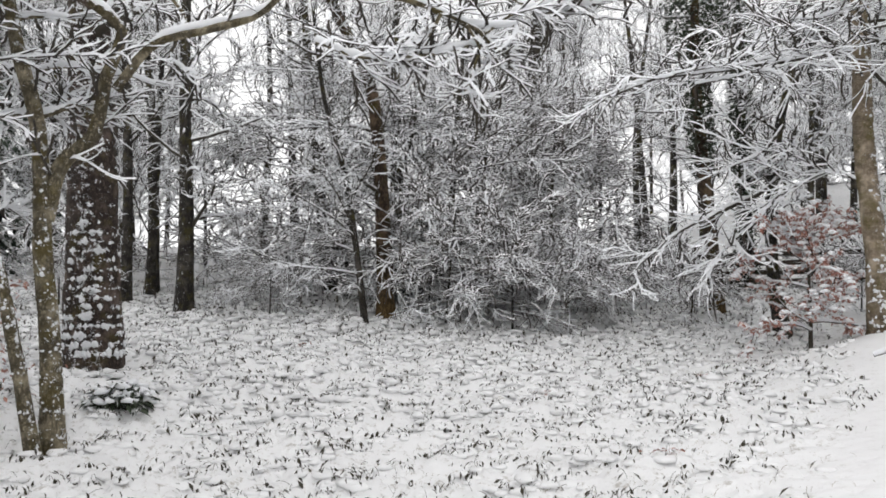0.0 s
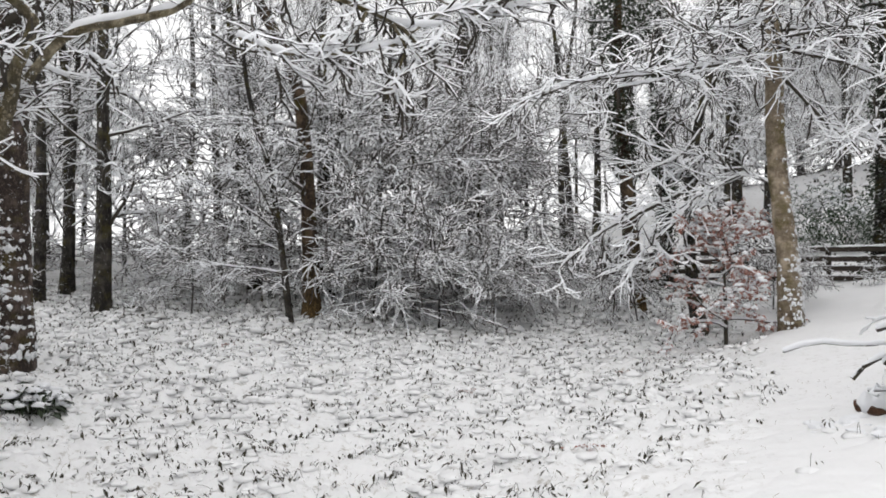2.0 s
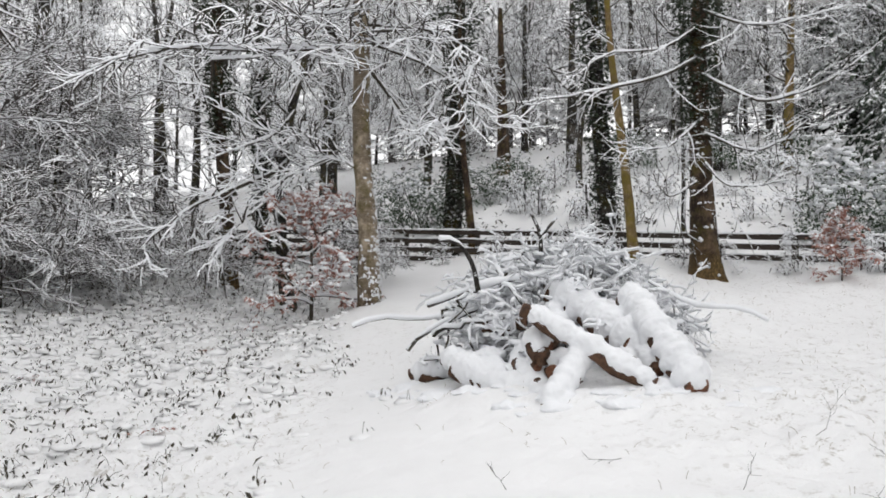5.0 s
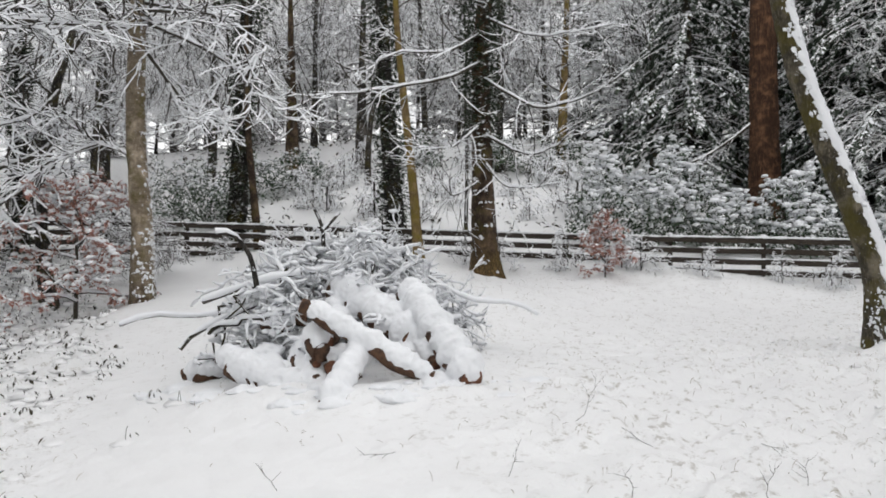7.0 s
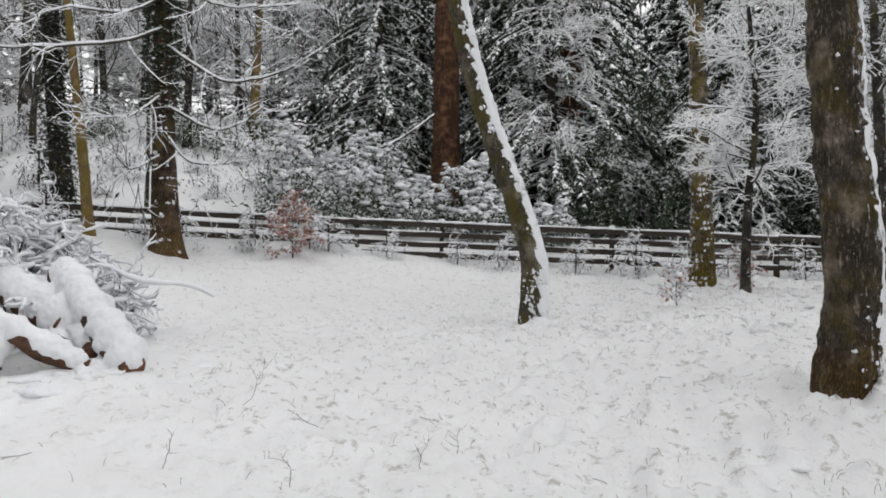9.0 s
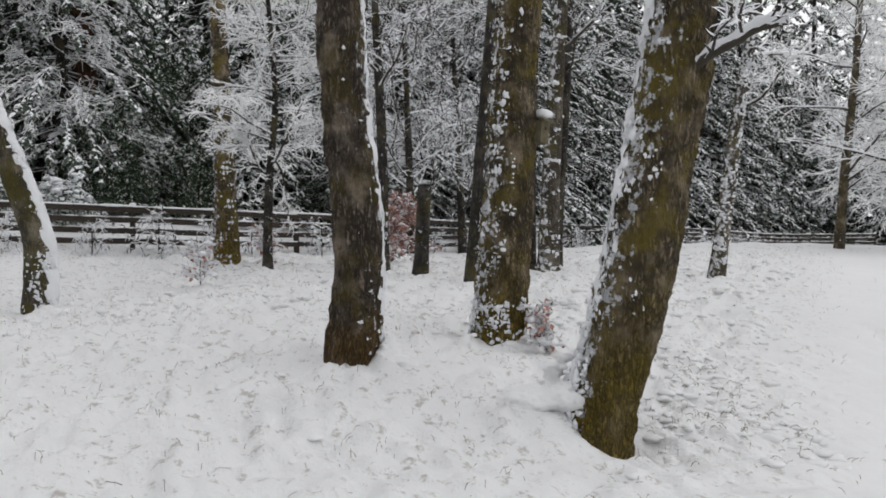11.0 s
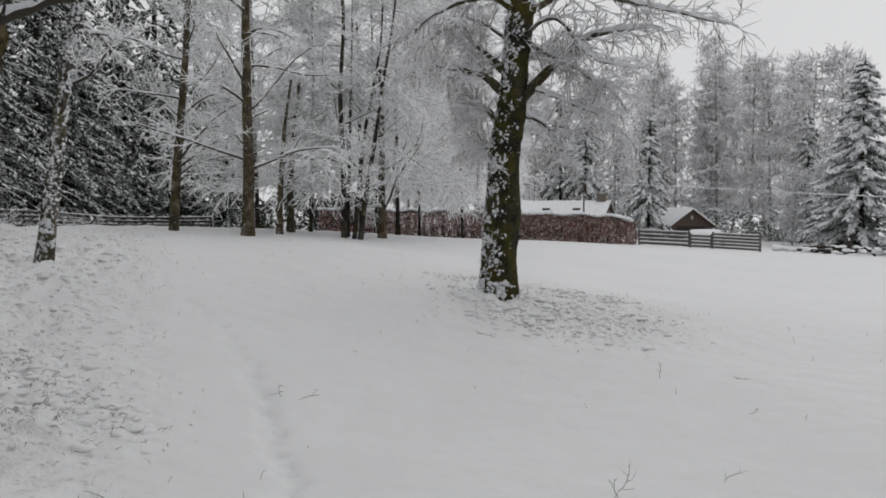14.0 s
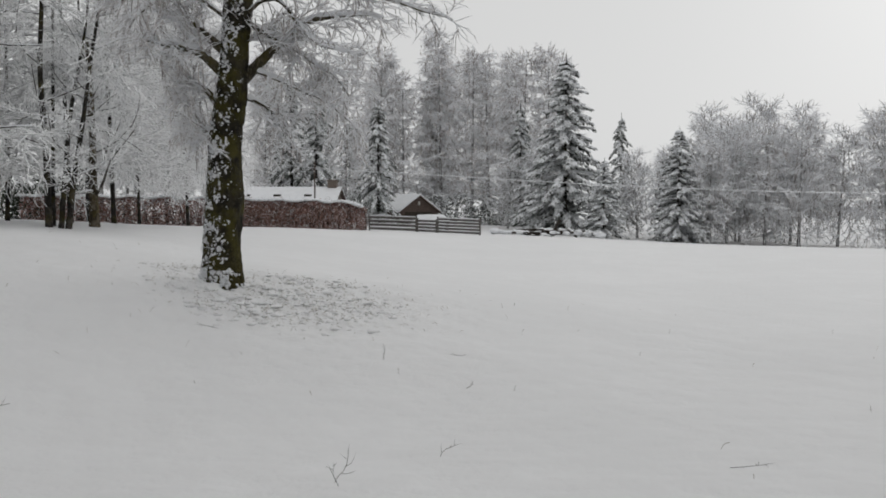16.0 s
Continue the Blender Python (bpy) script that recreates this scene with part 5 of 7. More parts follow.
def build_fence():
    rng = np.random.default_rng(5)
    line = spline(FENCE, 400)
    s = np.r_[0, np.cumsum(np.linalg.norm(np.diff(line, axis=0), axis=1))]
    k = np.arange(0, s[-1], 2.38)
    x, y = np.interp(k, s, line[:, 0]), np.interp(k, s, line[:, 1])
    z = np.interp(k, s, line[:, 2])
    fence = thing("fence", (x[0], y[0], z[0]), "dark weathered post-and-rail fence with snow along its rails", "fence", "", "")
    o = np.array([x[0], y[0], z[0]])
    post = Bag()
    w = 0.06
    c = [(-w, -w), (w, -w), (w, w), (-w, w)]
    v = np.array([(a, b, h) for h in (-0.6, 1.2) for a, b in c] + [(a * 0.75, b * 0.75, 1.235) for a, b in c])
    f = np.array([[0, 1, 5, 4], [1, 2, 6, 5], [2, 3, 7, 6], [3, 0, 4, 7], [4, 5, 9, 8], [5, 6, 10, 9], [6, 7, 11, 10], [7, 4, 8, 11], [8, 9, 10, 11]])
    post.add(v, f)
    post = post.mesh("post", False)
    post.materials.append(M_RAIL)
    cap = Bag()
    lumps(cap, [(0, 0, 1.255)], 0.085, 3, 0.55, 2)
    cap = cap.mesh("post_snow")
    cap.materials.append(M_SNOW)
    for i in range(len(x)):
        a = math.atan2(y[min(i + 1, len(x) - 1)] - y[max(i - 1, 0)], x[min(i + 1, len(x) - 1)] - x[max(i - 1, 0)])
        ob = part("post", post, None, fence)
        ob.location, ob.rotation_euler = (x[i] - o[0], y[i] - o[1], z[i] - o[2]), (rng.normal(0, 0.015), rng.normal(0, 0.015), a)
        part("snow_cap", cap, None, ob)
    for i in range(len(x) - 1):
        p, q = np.array([x[i], y[i], z[i]]) - o, np.array([x[i + 1], y[i + 1], z[i + 1]]) - o
        d = unit(q - p)
        side = unit(np.cross(d, np.array([0, 0, 1.0])))
        for h in (0.28, 0.56, 0.84, 1.12):
            a, b = p + (0, 0, h + rng.normal(0, 0.008)), q + (0, 0, h + rng.normal(0, 0.008))
            off = side * 0.075
            t, u = side * 0.018, np.array([0, 0, 0.074])
            bag = Bag()
            m = np.linspace(0, 1, 5)[:, None]
            mid = a + (b - a) * m + off - np.array([0, 0, 0.012]) * np.sin(np.pi * m)
            ring = np.stack([mid - t - u, mid + t - u, mid + t + u * 0.92, mid + t * 0.6 + u, mid - t * 0.6 + u, mid - t + u * 0.92], 1)
            idx = np.arange(30).reshape(5, 6)
            nxt = np.roll(idx, -1, 1)
            bag.add(ring.reshape(-1, 3), [np.stack([idx[:-1], idx[1:], nxt[1:], nxt[:-1]], -1).reshape(-1, 4), np.array([[0, 1, 2, 3, 4, 5], [29, 28, 27, 26, 25, 24]])])
            rail = part("rail", bag, M_RAIL, fence, "", "", False)
            sn = Bag()
            n = 12
            mm = np.linspace(0.0, 1.0, n)[:, None]
            top = a + (b - a) * mm + off + u + np.array([0, 0, 0.004])
            lot = (0.03 if h > 1 else 0.022) * np.clip(rng.normal(1.0, 0.35, n), 0.25, 1.6) * (1 if h > 1 else (rng.random(n) > 0.22) * 0.9 + 0.1)
            v, f = tubes(top[None], lot[None], 6)
            sn.add(v, f)
            part("snow_strip", sn, M_SNOW, rail)


build_fence()

# ------------------------------------------------------------------ pile of felled logs and brushwood


CAPS = []


def log(a, b, r, seed, snow=0.10, bare=0.0):
    """A felled log with bark and sawn ends; its cap of snow joins the blanket."""
    a, b = np.asarray(a, float), np.asarray(b, float)
    n, k = 16, 14
    m = np.linspace(0, 1, n)[:, None]
    p = a + (b - a) * m + 0.03 * np.stack([waves(m * 3 + i, 2, seed + i, 2) for i in range(3)], -1)
    rr = r * (1 + 0.06 * waves(m * 5, 2.2, seed, 2))
    a, b, p = a - (0, 0, 0.05), b - (0, 0, 0.05), p - (0, 0, 0.05)
    o = (a + b) / 2
    ob = thing("log", o, "felled brown log with sawn ends under thick snow", "log", "logs of the pile")
    bag = Bag()
    v, f = tubes((p - o)[None], rr[None], k)
    bag.add(v, f)
    part("bark", bag, M_LOG, ob)
    for end, nx in ((0, 1), (-1, -2)):
        d = unit(p[end] - p[nx])
        cut = Bag()
        ring = v[:k] if end == 0 else v[-k:]
        c = (p - o)[end]
        inner = c + (ring - c) * 0.92
        vv = np.vstack([ring, inner + d * 0.006, c + d * 0.008])
        i = np.arange(k)
        j = (i + 1) % k
        cut.add(vv, [np.stack([i, j, k + j, k + i], -1), np.stack([k + i, k + j, np.full(k, 2 * k)], -1)])
        part("sawn_end", cut, M_CUT, ob, "red-brown sawn end")
    n2 = 60
    m2 = np.linspace(-0.03 + 0.09 * bare, 1.04 - 0.06 * bare, n2)[:, None]
    q = a + (b - a) * m2 + np.array([0, 0, r * (0.22 + 0.34 * bare) + snow * 0.30])
    s = (m2[:, 0] - m2[0, 0]) / (m2[-1, 0] - m2[0, 0]) * np.linalg.norm(b - a)
    w = np.clip(np.minimum(s, s[-1] - s) / 0.12, 0.0003, 1) ** 0.5 * (r * 1.02 + 0.03 - 0.012 * bare)
    w = w * (1 + 0.16 * waves(m2 * np.linalg.norm(b - a), 0.3, seed + 3, 2))
    CAPS.append(tubes(q[None], w[None], 20, (r * (0.80 - 0.2 * bare) + snow * 0.7) / (r * 1.02 + 0.03)))
    return ob


log((6.50, 8.02, 1.42), (6.56, 6.74, 0.84), 0.165, 1, 0.11)
log((6.80, 7.06, 1.38), (6.42, 5.74, 0.48), 0.145, 2, 0.11)
log((5.47, 7.33, 1.24), (6.23, 6.13, 0.48), 0.09, 3, 0.08, 0.5)
log((6.40, 7.80, 1.02), (5.88, 7.52, 0.88), 0.147, 4, 0.09, 0.2)
log((6.04, 6.88, 0.86), (5.20, 6.62, 0.24), 0.105, 5, 0.10)
log((5.89, 7.96, 0.74), (5.69, 7.61, 0.34), 0.10, 6, 0.09)
log((5.20, 8.36, 0.54), (5.56, 7.20, 0.22), 0.12, 7, 0.12)
log((5.22, 8.65, 0.62), (5.69, 7.74, 0.42), 0.09, 8, 0.09)
log((6.00, 9.35, 0.34), (5.40, 9.76, 0.28), 0.08, 9, 0.10, 0.35)
log((5.74, 8.43, 0.98), (6.06, 8.08, 1.06), 0.10, 10, 0.09)
log((5.72, 7.50, 0.98), (5.60, 7.22, 0.74), 0.11, 11, 0.08)
log((5.95, 7.90, 0.86), (5.62, 7.30, 0.62), 0.05, 12, 0.05)
log((6.80, 7.50, 1.20), (6.52, 6.25, 0.58), 0.14, 20, 0.08, 0.3)
log((6.2, 7.6, 0.68), (5.8, 6.9, 0.40), 0.13, 21, 0.02, 1.0)
log((5.75, 7.8, 0.60), (5.6, 7.1, 0.36), 0.12, 22, 0.02, 1.0)
log((6.62, 7.15, 0.76), (6.38, 6.56, 0.66), 0.10, 25, 0.03, 1.0)
log((6.05, 7.75, 0.70), (5.72, 7.12, 0.58), 0.085, 26, 0.03, 1.0)
log((6.1, 7.3, 0.35), (5.9, 6.3, 0.16), 0.13, 23, 0.05, 0.6)
log((6.6, 7.2, 0.40), (6.35, 6.1, 0.20), 0.13, 24, 0.06, 0.6)


def settle(ob, grain, rounds, puffs):
    """Runs the pieces of a drift together and gives it an uneven skin."""
    join = ob.modifiers.new("joined", "REMESH")
    join.mode, join.voxel_size, join.use_smooth_shade = "VOXEL", grain, True
    soft = ob.modifiers.new("settled", "SMOOTH")
    soft.factor, soft.iterations = 0.5, rounds
    for size, high in puffs:
        tex = bpy.data.textures.new("drifting", "CLOUDS")
        tex.noise_scale, tex.noise_depth = size, 2
        puff = ob.modifiers.new("puffs", "DISPLACE")
        puff.texture, puff.texture_coords, puff.strength, puff.mid_level = tex, "LOCAL", high, 0.5


def snow_blanket():
    """One blanket of snow lying over the logs, run together where they touch and banked against their foot."""
    rng = np.random.default_rng(12)
    bag = Bag()
    for v, f in CAPS:
        bag.add(v, f)
    spots = np.array([(5.62, 8.15, 0.66, 0.16), (6.88, 6.98, 0.94, 0.13), (6.33, 7.87, 1.16, 0.18), (6.62, 7.74, 1.30, 0.2), (6.80, 7.35, 1.2, 0.16), (6.62, 7.0, 0.92, 0.17), (6.5, 6.5, 0.6, 0.14), (5.45, 8.0, 0.44, 0.2), (5.5, 7.0, 0.33, 0.16)])
    lumps(bag, spots[:, :3], spots[:, 3], 12, 0.6, 2)
    foot = spline([(5.0, 9.9, 0), (4.95, 9.0, 0), (5.05, 8.2, 0), (5.2, 7.3, 0), (5.1, 6.6, 0), (5.7, 6.35, 0), (6.2, 5.9, 0), (6.5, 5.6, 0), (6.9, 5.7, 0)], 64)
    foot[:, :2] += rng.normal(0, 0.16, (64, 2))
    size = rng.uniform(0.04, 0.2, 64) ** 1.2 * 1.4
    foot[:, 2] = surface(foot[:, 0], foot[:, 1]) - size * 0.1
    lumps(bag, foot, size, 13, 0.36, 2)
    ob = part("snow_blanket", bag, M_SNOW)
    tagged(ob, "thick lumpy snow lying over the log pile", "snow", "", "stuff")
    settle(ob, 0.017, 5, ((0.16, 0.05), (0.05, 0.022)))


snow_blanket()


def brushwood():
    rng = np.random.default_rng(77)
    o = on_land(7.28, 8.78)
    ob = thing("brushwood_heap", o, "heap of cut branches buried in snow", "brushwood")
    n, m = 900, 8
    u = unit(rng.normal(size=(n, 3)))
    u[:, 2] = np.abs(u[:, 2]) * 0.9 + 0.05
    rad = rng.uniform(0.55, 1.0, (n, 1))
    p0 = u * rad * np.array([2.0, 1.6, 1.62])
    out_left = (p0[:, 0] * -0.75 + p0[:, 1] * 0.66 > 0.95) & (p0[:, 2] < 0.75)
    p0[out_left] *= (0.6, 0.6, 1.0)
    d = unit(np.cross(u, rng.normal(size=(n, 3))) + u * np.array([0.55, 0.55, -0.1]) + np.array([0, 0, -0.15]))
    out = [p0 - d * 0.5]
    step = rng.uniform(0.06, 0.15, (n, 1))
    for _ in range(m - 1):
        d = unit(d + 0.42 * rng.normal(size=d.shape) + np.array([0, 0, -0.06]))
        q = out[-1] + d * step
        q[:, 2] = np.maximum(q[:, 2], 0.06)
        out.append(q)
    p = np.stack(out, 1)
    r = rng.choice([0.006, 0.009, 0.014, 0.022], n, p=[0.6, 0.3, 0.09, 0.01])[:, None] * np.linspace(1, 0.45, m)
    br, sn = Bag(), Bag()
    special = [((5.54, 8.32, 1.40), (5.50, 8.40, 1.75), (5.32, 8.46, 2.0), (5.12, 8.55, 2.02)), ((6.75, 8.6, 1.9), (6.78, 8.66, 2.15), (6.72, 8.75, 2.4)),
               ((6.78, 8.66, 2.12), (6.9, 8.6, 2.25), (6.98, 8.55, 2.36)), ((5.14, 11.0, 0.84), (5.5, 10.78, 0.97), (6.0, 10.5, 0.94), (6.6, 9.9, 1.06)),
               ((5.25, 9.57, 0.60), (5.4, 9.5, 0.78), (5.75, 9.3, 0.98), (6.2, 8.9, 1.25)), ((7.7, 7.6, 1.5), (8.1, 7.2, 1.2), (8.5, 6.8, 1.15), (8.75, 6.6, 1.0)),
               ((5.35, 9.2, 1.2), (5.8, 8.6, 1.45), (6.1, 8.2, 1.55))]
    sp = np.array([spline(np.array(q) - o, m) for q in special])
    sr = np.array([0.034, 0.03, 0.028, 0.02, 0.03, 0.012, 0.03])[:, None] * np.linspace(1, 0.6, m)
    for a, b, e in ((p, r, 0.028),):
        v, f = tubes(a, b, 4)
        br.add(v, f)
        snow_on(sn, rng, a, b, 1.0, e, 5)
    for a, b in zip(sp, sr):
        one, cap = Bag(), Bag()
        one.add(*tubes(a[None], b[None], 8))
        limb = part("branch", one, M_BARK, ob)
        snow_on(cap, rng, a[None], b[None], 1.0, 0.034, 8)
        part("snow_cover", cap, M_SNOW, limb)
    over = np.random.default_rng(78)
    for i in range(22):
        w = unit(over.normal(size=3) * (1, 1, 0.35) + (-0.5, -0.7, 0.5))
        e = unit(np.cross(w, over.normal(size=3)))
        s = np.linspace(-0.45, 0.45, m)[:, None] * over.uniform(0.7, 1.3)
        c = unit(w + e * s) * np.array([1.95, 1.55, 1.62]) * (0.97 + 0.05 * over.normal(size=(m, 1)))
        c[:, 2] = np.maximum(c[:, 2], 0.08)
        b = over.uniform(0.016, 0.032) * np.linspace(1, 0.45, m)
        one, cap = Bag(), Bag()
        one.add(*tubes(c[None], b[None], 6))
        limb = part("branch", one, M_BARK, ob)
        snow_on(cap, over, c[None], b[None], 1.0, 0.026, 7)
        part("snow_cover", cap, M_SNOW, limb)
    tp, tr = grow(rng, p, r, 9, (0.1, 1), 0.30, (25, 70), 4, -0.05, 0.35, 0.8, 0.6, 0.005)
    v, f = tubes(tp, tr, 3)
    br.add(v, f)
    snow_on(sn, rng, tp, tr, 1.0, 0.021, 4)
    part("brush_tangle", br, M_SPRAY, ob, "tangle of thin cut branches", "stuff")
    k = 1100
    u = unit(rng.normal(size=(k, 3)))
    u[:, 2] = np.abs(u[:, 2])
    lumps(sn, u * rng.uniform(0.7, 1.02, (k, 1)) * np.array([1.85, 1.45, 1.6]), rng.uniform(0.03, 0.08, k), 4, 0.5)
    part("snow_cover", sn, M_SNOW, ob, "snow caught in the branches", "stuff")
    core = Bag()
    bv, bf = BALL2
    core.add(bv * np.array([1.25, 0.95, 1.15]) * (1 + 0.15 * waves(bv * 2, 1.0, 8, 2))[:, None], bf)
    part("packed_core", core, M_LOG, ob, "tangled dark branches deep in the heap")


brushwood()


def foot_drift(at, way, high, seed, reach=0.6, n=46):
    """Clotted snow banked against one side of a trunk's foot."""
    rng = np.random.default_rng(seed)
    far = rng.uniform(0.02, 1.0, n) ** 0.8
    turn = math.atan2(way[1], way[0]) + rng.normal(0, 0.32, n)
    x, y = at[0] + np.cos(turn) * (0.2 + far * reach), at[1] + np.sin(turn) * (0.2 + far * reach)
    size = rng.uniform(0.2, 1.0, n) ** 2 * 0.075 + 0.018
    bag = Bag()
    lumps(bag, np.stack([x, y, surface(x, y) - 0.02 + high * (1 - far) ** 1.6 * rng.uniform(0.0, 1.0, n)], -1), size, seed, 0.6, 2)
    lumps(bag, np.stack([x, y, surface(x, y) - 0.05 + high * 0.35 * (1 - far) ** 1.6], -1), size * 1.5 + 0.03, seed + 1, 0.6, 2)
    ob = tagged(part("snow_drift", bag, M_GROUND), "lumpy snow banked against the foot of a trunk", "snow", "", "stuff")
    settle(ob, 0.012, 2, ((0.05, 0.035),))


foot_drift((7.0, -2.5), (0.5, 0.85), 0.6, 31, 0.5, 110)
foot_drift((8.38, -0.55), (0.1, -1.0), 0.16, 32, 0.3, 40)
foot_drift((9.73, -2.33), (-0.7, -0.6), 0.14, 33, 0.3, 40)
foot_drift((8.54, -13.29), (0.45, 0.9), 0.2, 35, 0.7, 70)
foot_drift((14.05, 3.94), (-0.6, -0.8), 0.14, 34, 0.4, 40)

# ------------------------------------------------------------------ shrubs and saplings
for i, (x, y, w, h) in enumerate(((21.6, 13.6, 1.4, 2.4), (23.0, 12.2, 1.5, 1.9), (24.0, 10.4, 1.5, 1.6), (24.9, 8.6, 1.4, 1.4), (25.6, 6.6, 1.3, 1.2), (26.0, 9.6, 1.5, 2.2), (25.0, 12.8, 1.7, 2.6))):
    bush(on_land(x, y), w, h, 40 + i, M_LAUREL, "rhododendron with drooping leaves under pads of snow", 1000, 0.13, 260, "rhododendron", ball_size=0.12)
for i, (x, y, w, h) in enumerate(((15.6, 26.6, 1.6, 2.0), (15.2, 27.5, 1.8, 2.4), (18.5, 28.0, 1.6, 1.8), (20.6, 27.4, 1.5, 1.6), (27.0, 22.0, 1.6, 1.4), (28.6, 20.0, 1.7, 1.6), (25.2, 25.5, 1.7, 1.8))):
    bush(on_land(x, y), w, h, 60 + i, M_LAUREL, "dark rhododendron dusted with snow", 900, 0.13, 110, "rhododendron", ball_size=0.08)
for i, (x, y, w, h) in enumerate(((31.5, 4.6, 3.0, 6.4), (29.5, 6.2, 2.2, 3.4), (30.0, 3.2, 1.5, 2.4), (29.0, 6.0, 1.3, 1.6), (34.6, -1.2, 2.2, 4.0), (34.8, -4.2, 1.8, 2.2))):
    bush(on_land(x, y), w, h, 70 + i, M_EVERGREEN, "tall dark evergreen shrub at the wood's edge", 2200, 0.15, 40, "evergreen_shrub", ball_size=0.1)
for i, (h, d) in enumerate(((108, 60), (113, 66), (118, 72), (122, 77), (126, 78), (130, 76), (133.5, 60), (137, 58))):
    bush(on_land(d * math.sin(radians(h)), d * math.cos(radians(h))), 3.4, 3.2, 90 + i, M_IVY, "dark evergreen undergrowth below the far trees", 700, 0.32, 40, "evergreen_shrub", "far undergrowth", ball_size=0.2)
# these bushes take the needle colour that is greyed for haze
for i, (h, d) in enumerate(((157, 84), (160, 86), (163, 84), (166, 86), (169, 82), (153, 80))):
    bush(on_land(d * math.sin(radians(h)), d * math.cos(radians(h))), 3.6, 3.0, 120 + i, M_NEEDLE_HAZE, "undergrowth below the far larches, leaves greyed for haze", 800, 0.3, 60, "evergreen_shrub", "far undergrowth", ball_size=0.2)
bush(on_land(-5.7, 13.3), 0.5, 0.34, 84, M_IVY, "tuft of dark fern weighed down by snow", 110, 0.2, 90, "fern", "ferns", ball_size=0.09)
bush(on_land(21.0, -5.2), 0.7, 1.1, 80, M_LAUREL, "small evergreen almost hidden by snow", 300, 0.12, 220, "evergreen_shrub", ball_size=0.11)
sapling(on_land(7.4, 17.9), 3.2, 1, 4600, snowy=1500)
sapling(on_land(17.75, 11.2), 1.45, 2, 1500, snowy=60)
sapling(on_land(19.35, -2.4), 1.5, 3, 1800, snowy=60)
sapling(on_land(15.9, 1.7), 0.75, 4, 90, snowy=20)
sapling(on_land(9.35, -2.75), 0.55, 5, 60, snowy=12)
sapling(on_land(-7.6, 12.6), 1.7, 6, 400, snowy=70)
sapling(on_land(20.6, 0.6), 1.0, 7, 200, snowy=20)

# ------------------------------------------------------------------ hedge, cottage, garage


def box(bag, lo, hi, edge=0.0):
    x0, y0, z0 = lo
    x1, y1, z1 = hi
    v = np.array([(x0, y0, z0), (x1, y0, z0), (x1, y1, z0), (x0, y1, z0), (x0, y0, z1), (x1, y0, z1), (x1, y1, z1), (x0, y1, z1)])
    bag.add(v, np.array([[0, 3, 2, 1], [4, 5, 6, 7], [0, 1, 5, 4], [1, 2, 6, 5], [2, 3, 7, 6], [3, 0, 4, 7]]))


M_STONE = plain_material("stone_wall", (0.16, 0.13, 0.11), (0.26, 0.22, 0.19), 9.0, 0.9)
M_BOARD = plain_material("dark_boards", (0.07, 0.05, 0.042), (0.14, 0.105, 0.09), 5.0, 0.85, (1, 1, 10))
M_SLAT = plain_material("grey_slats", (0.10, 0.09, 0.085), (0.19, 0.175, 0.165), 5.0, 0.85, (1, 1, 10))
M_PALE = plain_material("pale_door", (0.45, 0.43, 0.40), (0.55, 0.53, 0.5), 5.0, 0.6)


